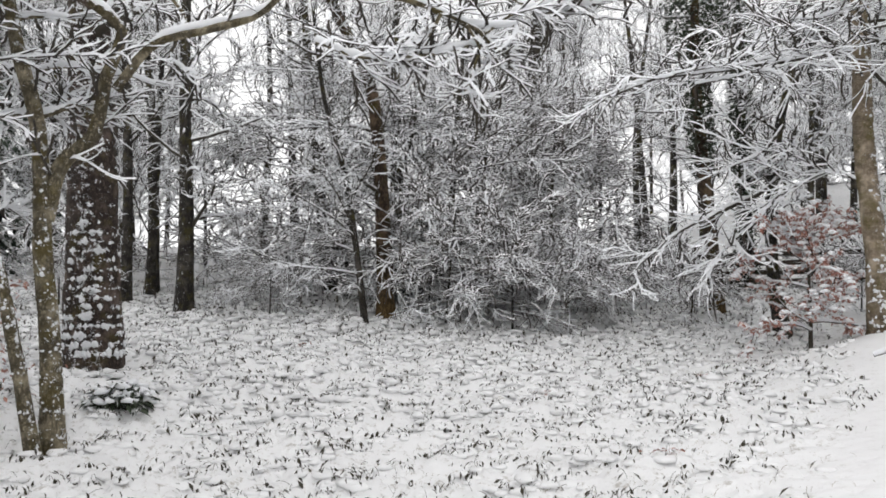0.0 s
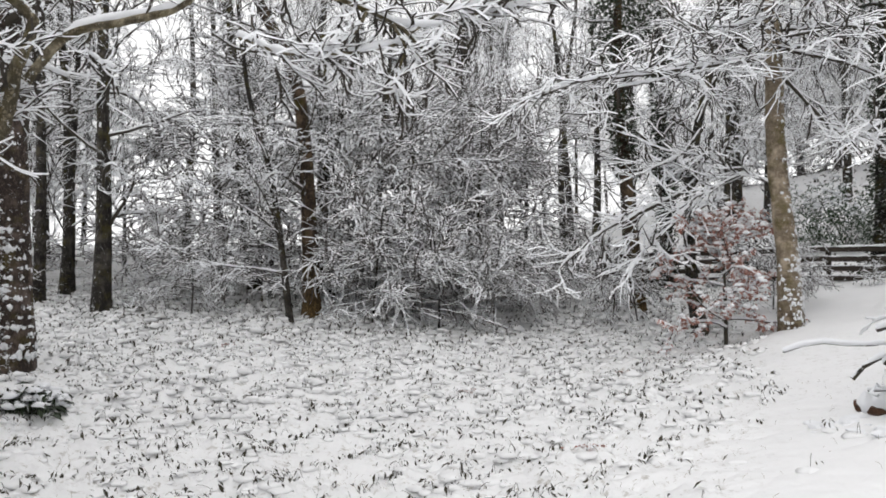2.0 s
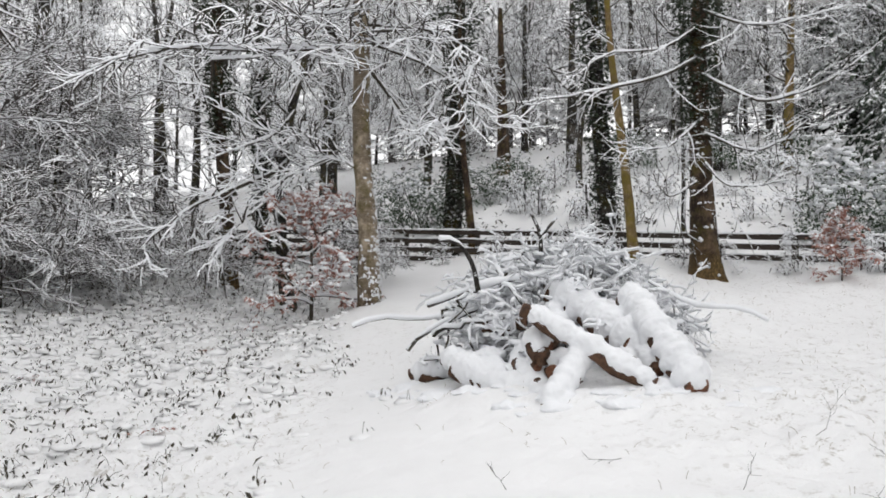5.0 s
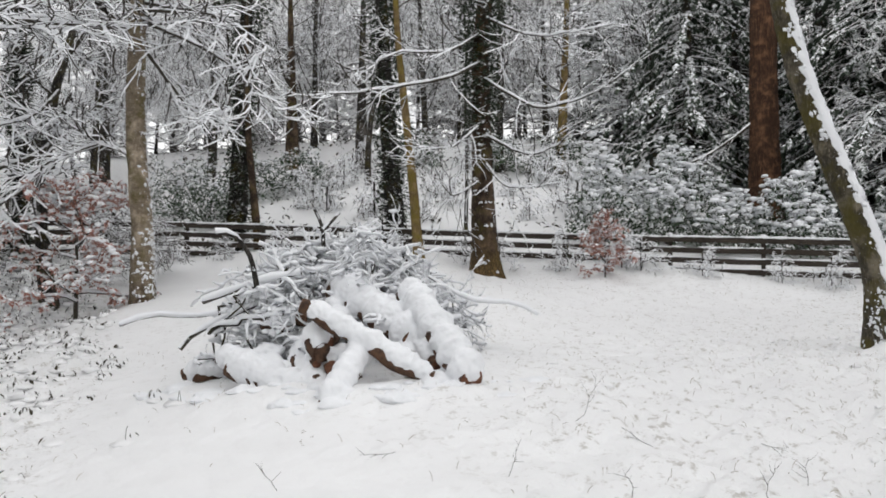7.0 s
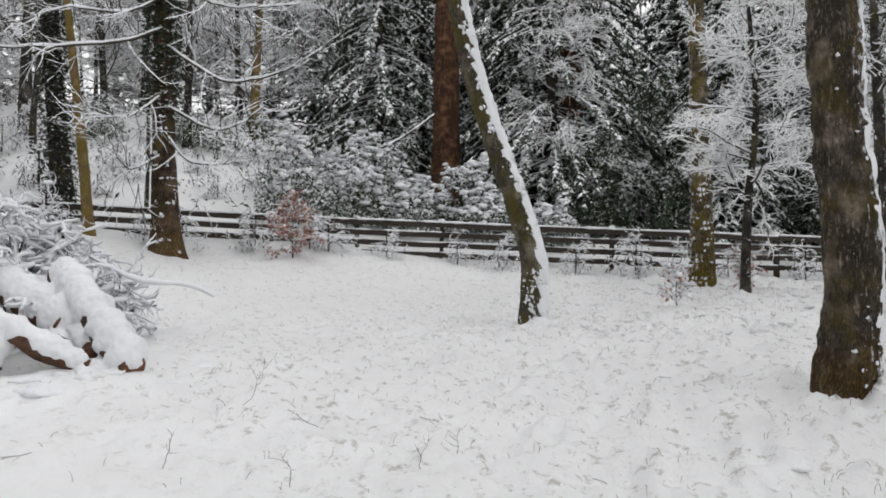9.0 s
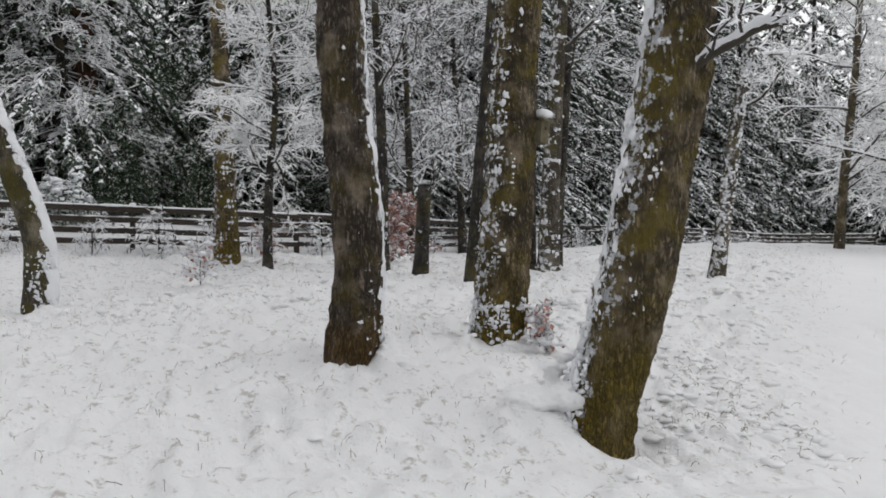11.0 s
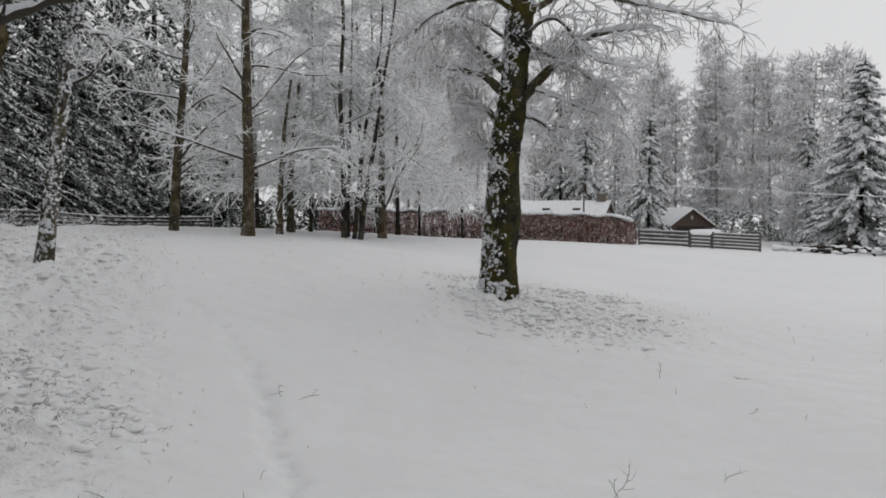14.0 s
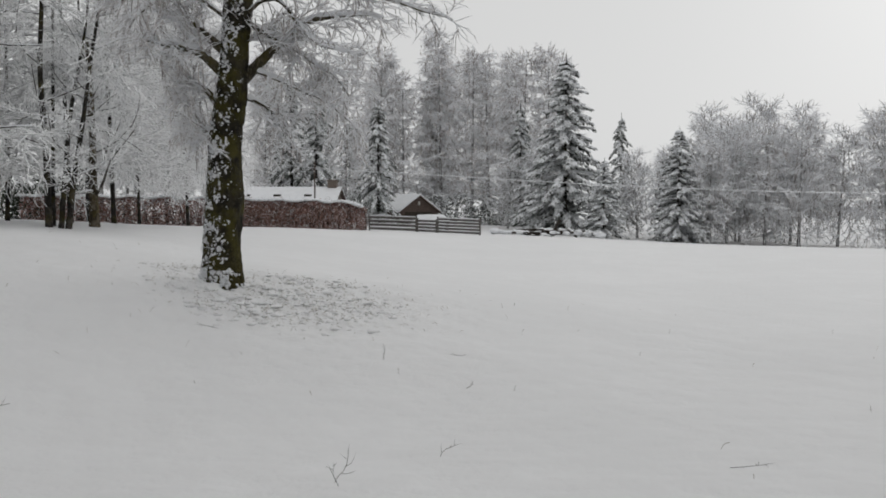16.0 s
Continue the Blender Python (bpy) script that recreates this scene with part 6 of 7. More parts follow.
def build_hedge():
    rng = np.random.default_rng(21)
    a, b = np.array([40.0, -40.5]), np.array([20.8, -48.6])
    o = np.array([30.0, -45.0, 0.0])
    ob = thing("hedge", o, "clipped beech hedge with copper leaves and snow on top", "hedge")
    n = 30000
    s = rng.random(n) ** 0.95
    c = a + (b - a) * s[:, None]
    d = unit(b - a)
    side = np.array([-d[1], d[0]])
    ang = rng.uniform(-0.15, np.pi + 0.15, n)
    end = np.clip((1 - s) * 14, 0, 1) ** 0.5
    w = np.cos(ang) * 1.0 * end
    hgt = np.sign(np.sin(ang)) * np.abs(np.sin(ang)) ** 0.45 * (1.75 + 0.06 * waves(c, 2.5, 4, 2)) * (0.8 + 0.2 * end)
    hgt = np.where(rng.random(n) < 0.6, rng.random(n) * hgt, hgt)
    p = np.stack([c[:, 0] + side[0] * w, c[:, 1] + side[1] * w, land(c[:, 0], c[:, 1]) + np.maximum(hgt, 0.02)], -1) - o
    p += rng.normal(0, 0.05, p.shape)
    lf = Bag()
    v, f = leaves(p, 0.13, rng, 0.5, 0.7)
    lf.add(v, f)
    part("leaves", lf, M_HEDGE, ob, "", "stuff", False)
    st = Bag()
    k = 170
    s = np.linspace(0.0, 0.985, k)
    c = a + (b - a) * s[:, None] + rng.normal(0, 0.15, (k, 2))
    base = np.stack([c[:, 0], c[:, 1], land(c[:, 0], c[:, 1]) - 0.1], -1) - o
    m = np.linspace(0, 1, 5)[None, :, None]
    q = base[:, None] + np.array([0, 0, 1.7]) * m + rng.normal(0, 0.10, (k, 5, 3)) * m
    v, f = tubes(q, np.linspace(0.04, 0.012, 5)[None].repeat(k, 0), 4)
    st.add(v, f)
    tp, tr = grow(rng, q, np.linspace(0.04, 0.012, 5)[None].repeat(k, 0), 8, (0.1, 1), 0.8, (30, 80), 4, 0.05, 0.2, 1, 0.5, 0.01)
    v, f = tubes(tp, tr, 3)
    st.add(v, f)
    part("stem", st, M_LIMB, ob, "", "stuff")
    sn = Bag()
    k = 2300
    s = rng.random(k) * 0.985
    c = a + (b - a) * s[:, None] + side * rng.uniform(-0.8, 0.8, (k, 1))
    end = np.clip((1 - s) * 14, 0, 1) ** 0.5
    z = land(c[:, 0], c[:, 1]) + (1.74 + 0.06 * waves(c, 2.5, 4, 2)) * (0.8 + 0.2 * end)
    lumps(sn, np.stack([c[:, 0], c[:, 1], z], -1) - o, rng.uniform(0.08, 0.21, k), 9, 0.45)
    part("snow_cover", sn, M_SNOW, ob, "snow along the clipped top", "stuff")


build_hedge()


def gabled(name, centre, turn, length, width, eave, ridge, wall, label, category, front=0, chimney=False):
    """A small building with a snow-covered gable roof; its ridge runs along local x."""
    o = on_land(*centre)
    ob = thing(name, o, label, category)
    ob.rotation_euler = (0, 0, radians(turn))
    l, w = length / 2, width / 2
    bag = Bag()
    v = np.array([(-l, -w, -0.4), (l, -w, -0.4), (l, w, -0.4), (-l, w, -0.4), (-l, -w, eave), (l, -w, eave), (l, w, eave), (-l, w, eave), (-l, 0, ridge), (l, 0, ridge)])
    bag.add(v, [np.array([[0, 1, 5, 4], [2, 3, 7, 6]]), np.array([[1, 2, 6, 9, 5], [3, 0, 4, 8, 7]])])
    part("wall", bag, wall, ob, "", "", False)
    over, t = 0.3, 0.12
    k = (ridge - eave) / w
    for side in (-1, 1):
        for nm, mat, lift, thick, ov in (("roof", M_BOARD, 0.0, t, over), ("roof_snow", M_SNOW, t + 0.004, 0.16, over - 0.03)):
            rb = Bag()
            e = np.array([0, side * (w + ov), eave - k * ov + lift])
            r = np.array([0, 0, ridge + lift])
            x0, x1 = -l - ov, l + ov
            n = np.array([0, 0, thick])
            q = np.array([(x0, *e[1:]), (x1, *e[1:]), (x1, *r[1:]), (x0, *r[1:])])
            rb.add(np.vstack([q, q + n]), np.array([[0, 3, 2, 1], [4, 5, 6, 7], [0, 1, 5, 4], [1, 2, 6, 5], [2, 3, 7, 6], [3, 0, 4, 7]]))
            part(nm, rb, mat, ob, "", "", False)
    if chimney:
        cb = Bag()
        box(cb, (l - 0.9, -0.35, ridge - 0.5), (l - 0.2, 0.35, ridge + 0.8))
        box(cb, (l - 0.95, -0.4, ridge + 0.8), (l - 0.15, 0.4, ridge + 0.92))
        ch = part("chimney", cb, M_STONE, ob, "", "", False)
        for dx in (-0.7, -0.4):
            pb = Bag()
            v, f = capped(np.array([(l + dx, 0, ridge + 0.9), (l + dx, 0, ridge + 1.2)]), np.array([0.1, 0.085]), 10)
            pb.add(v, f)
            part("chimney_pot", pb, M_CUT, ch)
    return ob


cottage = gabled("cottage", (33.0, -58.9), 17, 10.0, 6.0, 1.2, 2.28, M_STONE, "low stone cottage with a snow-covered roof", "house", chimney=False)
cottage.location.z = 0.1
for i, dx in enumerate((-3.2, -0.8, 1.6, 3.6)):
    sk = Bag()
    box(sk, (dx, 1.9, 1.55), (dx + 0.55, 2.2, 1.93))
    part("rooflight", sk, M_RAIL, cottage, "dark rooflight showing through the snow")
cb = Bag()
box(cb, (-4.9, -0.35, 1.9), (-4.2, 0.35, 3.0))
box(cb, (-4.96, -0.41, 3.0), (-4.14, 0.41, 3.1))
part("chimney", cb, M_STONE, cottage, "", "", False)
wing = gabled("cottage_wing", (36.1, -57.7), 107, 6.0, 2.5, 2.2, 3.45, M_STONE, "stone gable end of the cottage with snowy roof", "house")
garage = gabled("garage", (27.6, -73.0), 146, 5.5, 4.2, 1.2, 2.55, M_BOARD, "dark timber garage with a snowy gable roof", "garage")
door = Bag()
box(door, (2.76, -1.5, 0.0), (2.80, 1.5, 1.15))
part("garage_door", door, M_RAIL, garage, "", "", False)
lampb = Bag()
box(lampb, (2.77, -0.1, 1.75), (2.86, 0.1, 2.1))
part("vent", lampb, M_PALE, garage, "pale louvre under the gable")


def slat_fence(a, b, high, n, label):
    a, b = np.array(a, float), np.array(b, float)
    o = on_land(*a)
    ob = thing("board_fence", o, label, "fence", "garden fences")
    d = unit(np.r_[b - a, 0.0])
    L = np.linalg.norm(b - a)
    k = max(2, int(L / 1.9) + 1)
    for i in range(k):
        p = a + (b - a) * i / (k - 1)
        z = float(land(*p)) - o[2]
        pb = Bag()
        v, f = capped(np.array([(p[0] - o[0], p[1] - o[1], z - 0.3), (p[0] - o[0], p[1] - o[1], z + high + 0.05)]), np.array([0.06, 0.06]), 6)
        pb.add(v, f)
        part("post", pb, M_SLAT, ob, "", "", False)
    za, zb = float(land(*a)) - o[2], float(land(*b)) - o[2]
    for i in range(n):
        h = high * (i + 0.6) / n
        p, q = np.array([0, 0, za + h]), np.array([*(b - a), zb + h])
        m = np.linspace(0, 1, 8)[:, None]
        path = p + (q - p) * m
        sb, sn = Bag(), Bag()
        v, f = tubes(path[None], np.full((1, 8), high / n * 0.36), 4)
        sb.add(v, f)
        sl = part("slat", sb, M_SLAT, ob, "", "", False)
        v, f = tubes(path[None] + np.array([0, 0, high / n * 0.34]), np.full((1, 8), 0.035), 5)
        sn.add(v, f)
        part("snow_strip", sn, M_SNOW, sl)


slat_fence((20.4, -48.2), (17.4, -48.6), 0.95, 4, "grey slatted garden fence with snow on each slat")
slat_fence((15.9, -48.4), (13.0, -47.6), 0.95, 5, "grey slatted panel fence edged with snow")


def snowed_car():
    o = on_land(17.4, -51.5)
    ob = thing("parked_car", o, "parked car completely covered with snow", "car")
    bag = Bag()
    bm = bmesh.new()
    bmesh.ops.create_cube(bm, size=1)
    bmesh.ops.subdivide_edges(bm, edges=bm.edges[:], cuts=5, use_grid_fill=True)
    v = np.array([q.co[:] for q in bm.verts])
    f = np.array([[w.index for w in q.verts] for q in bm.faces])
    bm.free()
    t = np.clip((v[:, 2] + 0.5), 0, 1)
    x = v[:, 0] * 1.4 * (1 - 0.22 * np.clip(t - 0.5, 0, 1) * 2)
    y = v[:, 1] * (3.6 - 1.5 * np.clip(t - 0.5, 0, 1) * 2)
    body = np.stack([x, y, 0.05 + t * 0.95], -1)
    low = v[:, 2] < 0.2
    bag.add(body, f)
    part("body", bag, M_PALE, ob)
    cov = Bag()
    cov.add(body * np.array([1.04, 1.03, 1.0]) + np.array([0, 0, 0.12]) * (t > 0.35)[:, None] + 0.02 * waves(body, 0.6, 3)[:, None], f)
    part("snow_cover", cov, M_SNOW, ob)
    for sx in (-0.72, 0.72):
        for sy in (-1.15, 1.15):
            wb = Bag()
            w, g = capped(np.array([(sx - 0.09, sy, 0.28), (sx + 0.09, sy, 0.28)]), np.array([0.3, 0.3]), 14)
            wb.add(w, g)
            part("wheel", wb, M_RAIL, ob)


snowed_car()
slat_fence((17.3, -48.6), (16.0, -48.42), 0.8, 4, "low slatted gate with snow on its bars")


def timber_heap():
    rng = np.random.default_rng(31)
    o = on_land(10.5, -56.0)
    ob = thing("timber_heap", o, "low heap of old timber under snow", "timber heap")
    tb, sn = Bag(), Bag()
    for i in range(16):
        a = rng.normal(0, 1, 3) * (1.6, 0.6, 0.1) + (0, 0.3, 0.28)
        d = unit(rng.normal(0, 1, 3) * (1, 0.5, 0.1))
        v, f = capped(np.array([a - d, a + d]), np.array([0.09, 0.08]), 6)
        tb = Bag()
        tb.add(v, f)
        part("timber", tb, M_RAIL, ob)
    lumps(sn, rng.normal(0, 1, (60, 3)) * (1.9, 0.8, 0.08) + (0, 0.1, 0.3), rng.uniform(0.14, 0.36, 60), 5, 0.5, 2)
    part("snow_cover", sn, M_SNOW, ob, "lumpy snow over the timber", "stuff")


timber_heap()

# overhead cable across the field, with its pole
p = spline([(40, -58, 5.2), (29.0, -52.5, 4.1), (17.75, -46.74, 3.2), (-7.13, -39.36, 1.5 + 0.35), (-40, -30, 2.2), (-90, -15, 6.0)], 60)
bag = Bag()
v, f = tubes(p[None], np.full((1, 60), 0.022), 5)
bag.add(v, f)
part("overhead_cable", bag, M_SNOW)
tagged(bpy.data.objects["overhead_cable"], "thin overhead cable coated with snow", "cable")
bag = Bag()
v, f = capped(np.array([(25.1, -50.0, -0.5), (25.1, -50.0, 4.1)]), np.array([0.06, 0.05]), 8)
bag.add(v, f)
tagged(part("pole", bag, M_BOARD), "slim wooden pole standing behind the hedge", "pole")

# ------------------------------------------------------------------ nest box on a trunk


M_BOX = plain_material("mossy_boards", (0.11, 0.095, 0.055), (0.21, 0.18, 0.12), 9.0, 0.9)


def nest_box():
    ob = thing("nest_box", (9.55, -2.79, 2.62), "wooden nest box with a cap of snow, fixed to a trunk", "nest box")
    ob.rotation_euler = (0, radians(8), radians(-55))
    b = Bag()
    box(b, (-0.075, -0.08, 0.0), (0.075, 0.08, 0.26))
    part("body", b, M_BOX, ob, "", "", False)
    b = Bag()
    v = np.array([(-0.1, -0.13, 0.24), (0.1, -0.13, 0.24), (0.1, 0.1, 0.31), (-0.1, 0.1, 0.31)])
    b.add(np.vstack([v, v + (0, 0, 0.02)]), np.array([[0, 3, 2, 1], [4, 5, 6, 7], [0, 1, 5, 4], [1, 2, 6, 5], [2, 3, 7, 6], [3, 0, 4, 7]]))
    part("lid", b, M_BOX, ob, "", "", False)
    b = Bag()
    lumps(b, [(0, -0.02, 0.345)], 0.105, 4, 0.6, 2)
    part("snow_cap", b, M_SNOW, ob)
    b = Bag()
    v, f = capped(np.array([(0, -0.079, 0.17), (0, -0.083, 0.17)]), np.array([0.018, 0.018]), 12)
    b.add(v, f)
    part("entrance_hole", b, M_RAIL, ob)


nest_box()

# ------------------------------------------------------------------ background wood
rng_w = np.random.default_rng(99)


def belt(h0, h1, d0, d1, n, seed):
    """n places spread over a sector: headings h0 to h1, distances d0 to d1."""
    rng = np.random.default_rng(seed)
    h = h0 + (h1 - h0) * (np.arange(n) + rng.random(n)) / n
    return [polar(a, d) for a, d in zip(h, rng.uniform(d0, d1, n))]


back = frosted(on_land(*polar(4, 38)), 16, 4.0, 301, "bare woodland tree white with snow", 0.17, 44, "trees deep in the wood", M_TWIG, twig=0.017, low=0.1)
scatter(back, belt(-32, -19, 27, 40, 5, 1) + belt(-9, 70, 31, 44, 14, 2), rng_w)
back2 = frosted(on_land(*polar(31, 40)), 14, 3.6, 302, "slim woodland tree white with snow", 0.12, 40, "trees deep in the wood", M_FROST, 0.05, twig=0.018, low=0.08)
scatter(back2, belt(-32, -18, 36, 55, 4, 3) + belt(-9, 80, 38, 56, 18, 4), rng_w)
# frosted trees whose pale colours also give the mist deep in the wood
far = frosted(on_land(*polar(20, 62)), 17, 5.0, 304, "distant frosted woodland tree, paled to stand in for haze", 0.2, 40, "trees deep in the wood", M_FROST, 0.03, (6, 5), 0.038, 0.04, M_HAZEBARK)
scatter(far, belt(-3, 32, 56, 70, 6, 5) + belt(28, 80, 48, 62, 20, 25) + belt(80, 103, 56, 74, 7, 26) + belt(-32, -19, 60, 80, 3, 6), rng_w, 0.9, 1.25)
low = beech(on_land(0.6, 24.2), 6.5, 3.6, 303, "young beech thicket with snow lining its level sprays")
scatter(low, [(-1.6, 23.6), (2.6, 24.6), (4.4, 26.2), (-3.4, 24.6), (1.4, 27.4), (3.4, 29.2), (-5.6, 27.0), (-12.2, 27.5), (-9.4, 30.5)], rng_w, 0.8, 1.2)
brush = beech(on_land(0.3, 21.9), 2.7, 2.5, 305, "low beech brush with snow lining its level sprays", 24, "thickets", None, 0.016, 0.24, (7, 5), 0.035)
scatter(brush, [(2.0, 22.6), (-1.0, 23.2), (-3.6, 23.6), (3.8, 23.4), (-6.3, 25.0), (5.4, 25.0), (-11.2, 22.8), (-0.5, 21.2), (1.2, 20.9)], rng_w, 0.7, 0.95)
scatter(brush, [(9.9, 20.6), (6.0, 21.9), (11.2, 24.6), (2.7, 21.5), (-5.2, 22.0)], rng_w, 0.6, 0.8)
scatter(low, belt(22, 74, 44, 54, 15, 29), rng_w, 1.0, 1.5)
# conifers behind the fence
dark = conifer(on_land(*polar(103, 44)), 18, 4.8, 401, "dark hemlock with snow-laden drooping branches", M_NEEDLE, 0.03, 0.44, 7, -0.15, 0.32, 27)
hemlock = conifer(on_land(*polar(63.4, 33.5)), 15, 4.8, 402, "dark hemlock with long drooping fronds and a dark heart", M_HEMLOCK, 0.03, 0.42, 7, -0.2, 0.33, 30)
scatter(hemlock, [polar(66.5, 37.5), polar(71.5, 37), polar(74, 34), polar(75.5, 31.5), polar(78.5, 34.5), polar(87, 33), polar(92, 36), polar(90, 43), polar(94.5, 45), polar(97.5, 40), polar(101, 43), polar(85, 41), polar(121, 74), polar(119.3, 72), polar(112.5, 63), polar(-33, 31), polar(-29.5, 36), polar(-36, 34)] + belt(56, 66, 42, 52, 3, 41) + belt(119, 129, 74, 82, 5, 47), rng_w, 0.9, 1.2)
scatter(dark, belt(80, 98, 35, 42, 4, 9) + belt(99, 105, 42, 48, 3, 10) + belt(106, 119, 70, 78, 5, 10) + belt(75, 104, 50, 60, 5, 11), rng_w, 0.9, 1.3)
# pale frosted trees at the field's edge
pale = beech(on_land(*polar(131, 34)), 13.5, 4.6, 501, "birch with layered sprays of frosted twigs", 38, "frosted trees", M_FROST, 0.020, 0.12, (8, 5), 0.09)
scatter(pale, [polar(h, d) for h, d in ((134.5, 31.5), (138, 33), (140.5, 36), (130, 45), (142, 44), (145, 50), (139, 40), (137, 30))], rng_w, 0.85, 1.15)
scatter(pale, [polar(75.8, 30.5)], rng_w, 0.55, 0.6)
# snowed brambles along the foot of the fence
bramble = frosted(on_land(19.2, 11.6), 0.75, 0.75, 311, "low brambles bowed down by snow", 0.012, 16, "brambles", M_SPRAY, 0.12, (5, 3), 0.011, 0.05, M_DARK, 3, 0.6, 0.3)
edge = spline(FENCE[1:9], 60)
scatter(bramble, [(e[0] - 0.7 + o, e[1] - 0.6 - o) for e, o in zip(edge[::2], np.random.default_rng(44).uniform(-0.35, 0.35, 30))], rng_w, 0.6, 1.3)
scatter(bramble, belt(36, 58, 27, 37, 22, 48), rng_w, 0.8, 1.8)
scatter(bramble, belt(113, 121, 46, 55, 14, 49), np.random.default_rng(50), 0.7, 1.2)
scatter(back, [polar(98, 27.5), polar(95, 31.5), polar(101.5, 31)], rng_w, 0.75, 0.95)
scatter(dark, [polar(104.5, 47), polar(107.5, 51), polar(99, 47)], rng_w, 1.45, 1.6)
scatter(dark, [polar(106, 49), polar(111.5, 60), polar(114.8, 66), polar(117.5, 70), polar(122.3, 79), polar(109.5, 56), polar(120, 75), polar(113.2, 65), polar(124.4, 80), polar(127, 84), polar(118.5, 71)], np.random.default_rng(71), 1.5, 1.75)
scatter(far, belt(138, 148, 70, 84, 4, 51) + belt(118, 137, 80, 92, 7, 53), rng_w, 0.8, 1.0)
# unseen trees added behind the eye, to shade the near snow and trunks
scatter(dark, belt(214, 308, 14, 22, 12, 81), np.random.default_rng(82), 0.9, 1.15)
scatter(back, belt(222, 300, 10, 16, 7, 83), np.random.default_rng(84), 0.8, 1.0)
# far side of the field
# spruces and firs here carry the distance haze in their needle colour
spruce = conifer(on_land(11.7, -71.0), 15.4, 5.0, 601, "tall snowy spruce beyond the field", M_NEEDLE_HAZE, 0.03, 0.42, 8, -0.07, 0.54, 60, 0.0, 0.016, "far conifers", 0.72)
scatter(spruce, [(7.7, -65.0)], rng_w, 0.43, 0.45)
scatter(spruce, [(2.2, -68.0)], rng_w, 0.58, 0.6)
fir = conifer(on_land(27.3, -66.6), 11.0, 3.0, 602, "slender fir heavy with snow", M_NEEDLE_HAZE, 0.03, 0.4, 6, -0.16, 0.40, 40, 0.0, 0.016, "far conifers", 0.7)
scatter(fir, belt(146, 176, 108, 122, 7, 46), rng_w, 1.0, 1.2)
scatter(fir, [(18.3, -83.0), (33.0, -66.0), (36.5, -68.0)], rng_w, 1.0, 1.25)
# twigs and bark of the larches hold the haze in their colour
larch = frosted(on_land(28.8, -95.0), 19, 3.6, 603, "tall bare frosted larch, paled further for haze", 0.2, 80, "far larches", M_LARCH, 0.03, (6, 5), 0.042, 0.16, M_HAZEBARK, angle=(70, 95), cone=0.8, flat=0.2)
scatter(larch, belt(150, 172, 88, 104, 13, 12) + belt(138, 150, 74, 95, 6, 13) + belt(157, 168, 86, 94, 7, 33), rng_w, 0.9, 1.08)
# grey-twigged birches on the bark that is paled for haze
round_tree = frosted(on_land(-3.6, -80.0), 12, 4.4, 604, "rounded snowy grey birch across the field, bark paled for haze", 0.16, 58, "far birches", M_BIRCHTWIG, 0.06, (7, 6), 0.036, 0.04, M_HAZEBARK, cone=0.7)
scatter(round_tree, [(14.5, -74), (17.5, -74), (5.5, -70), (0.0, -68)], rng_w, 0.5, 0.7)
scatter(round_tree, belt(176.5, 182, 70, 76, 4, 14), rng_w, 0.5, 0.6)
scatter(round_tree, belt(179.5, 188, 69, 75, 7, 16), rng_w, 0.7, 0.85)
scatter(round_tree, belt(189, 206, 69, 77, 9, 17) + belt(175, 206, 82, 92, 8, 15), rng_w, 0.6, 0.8)

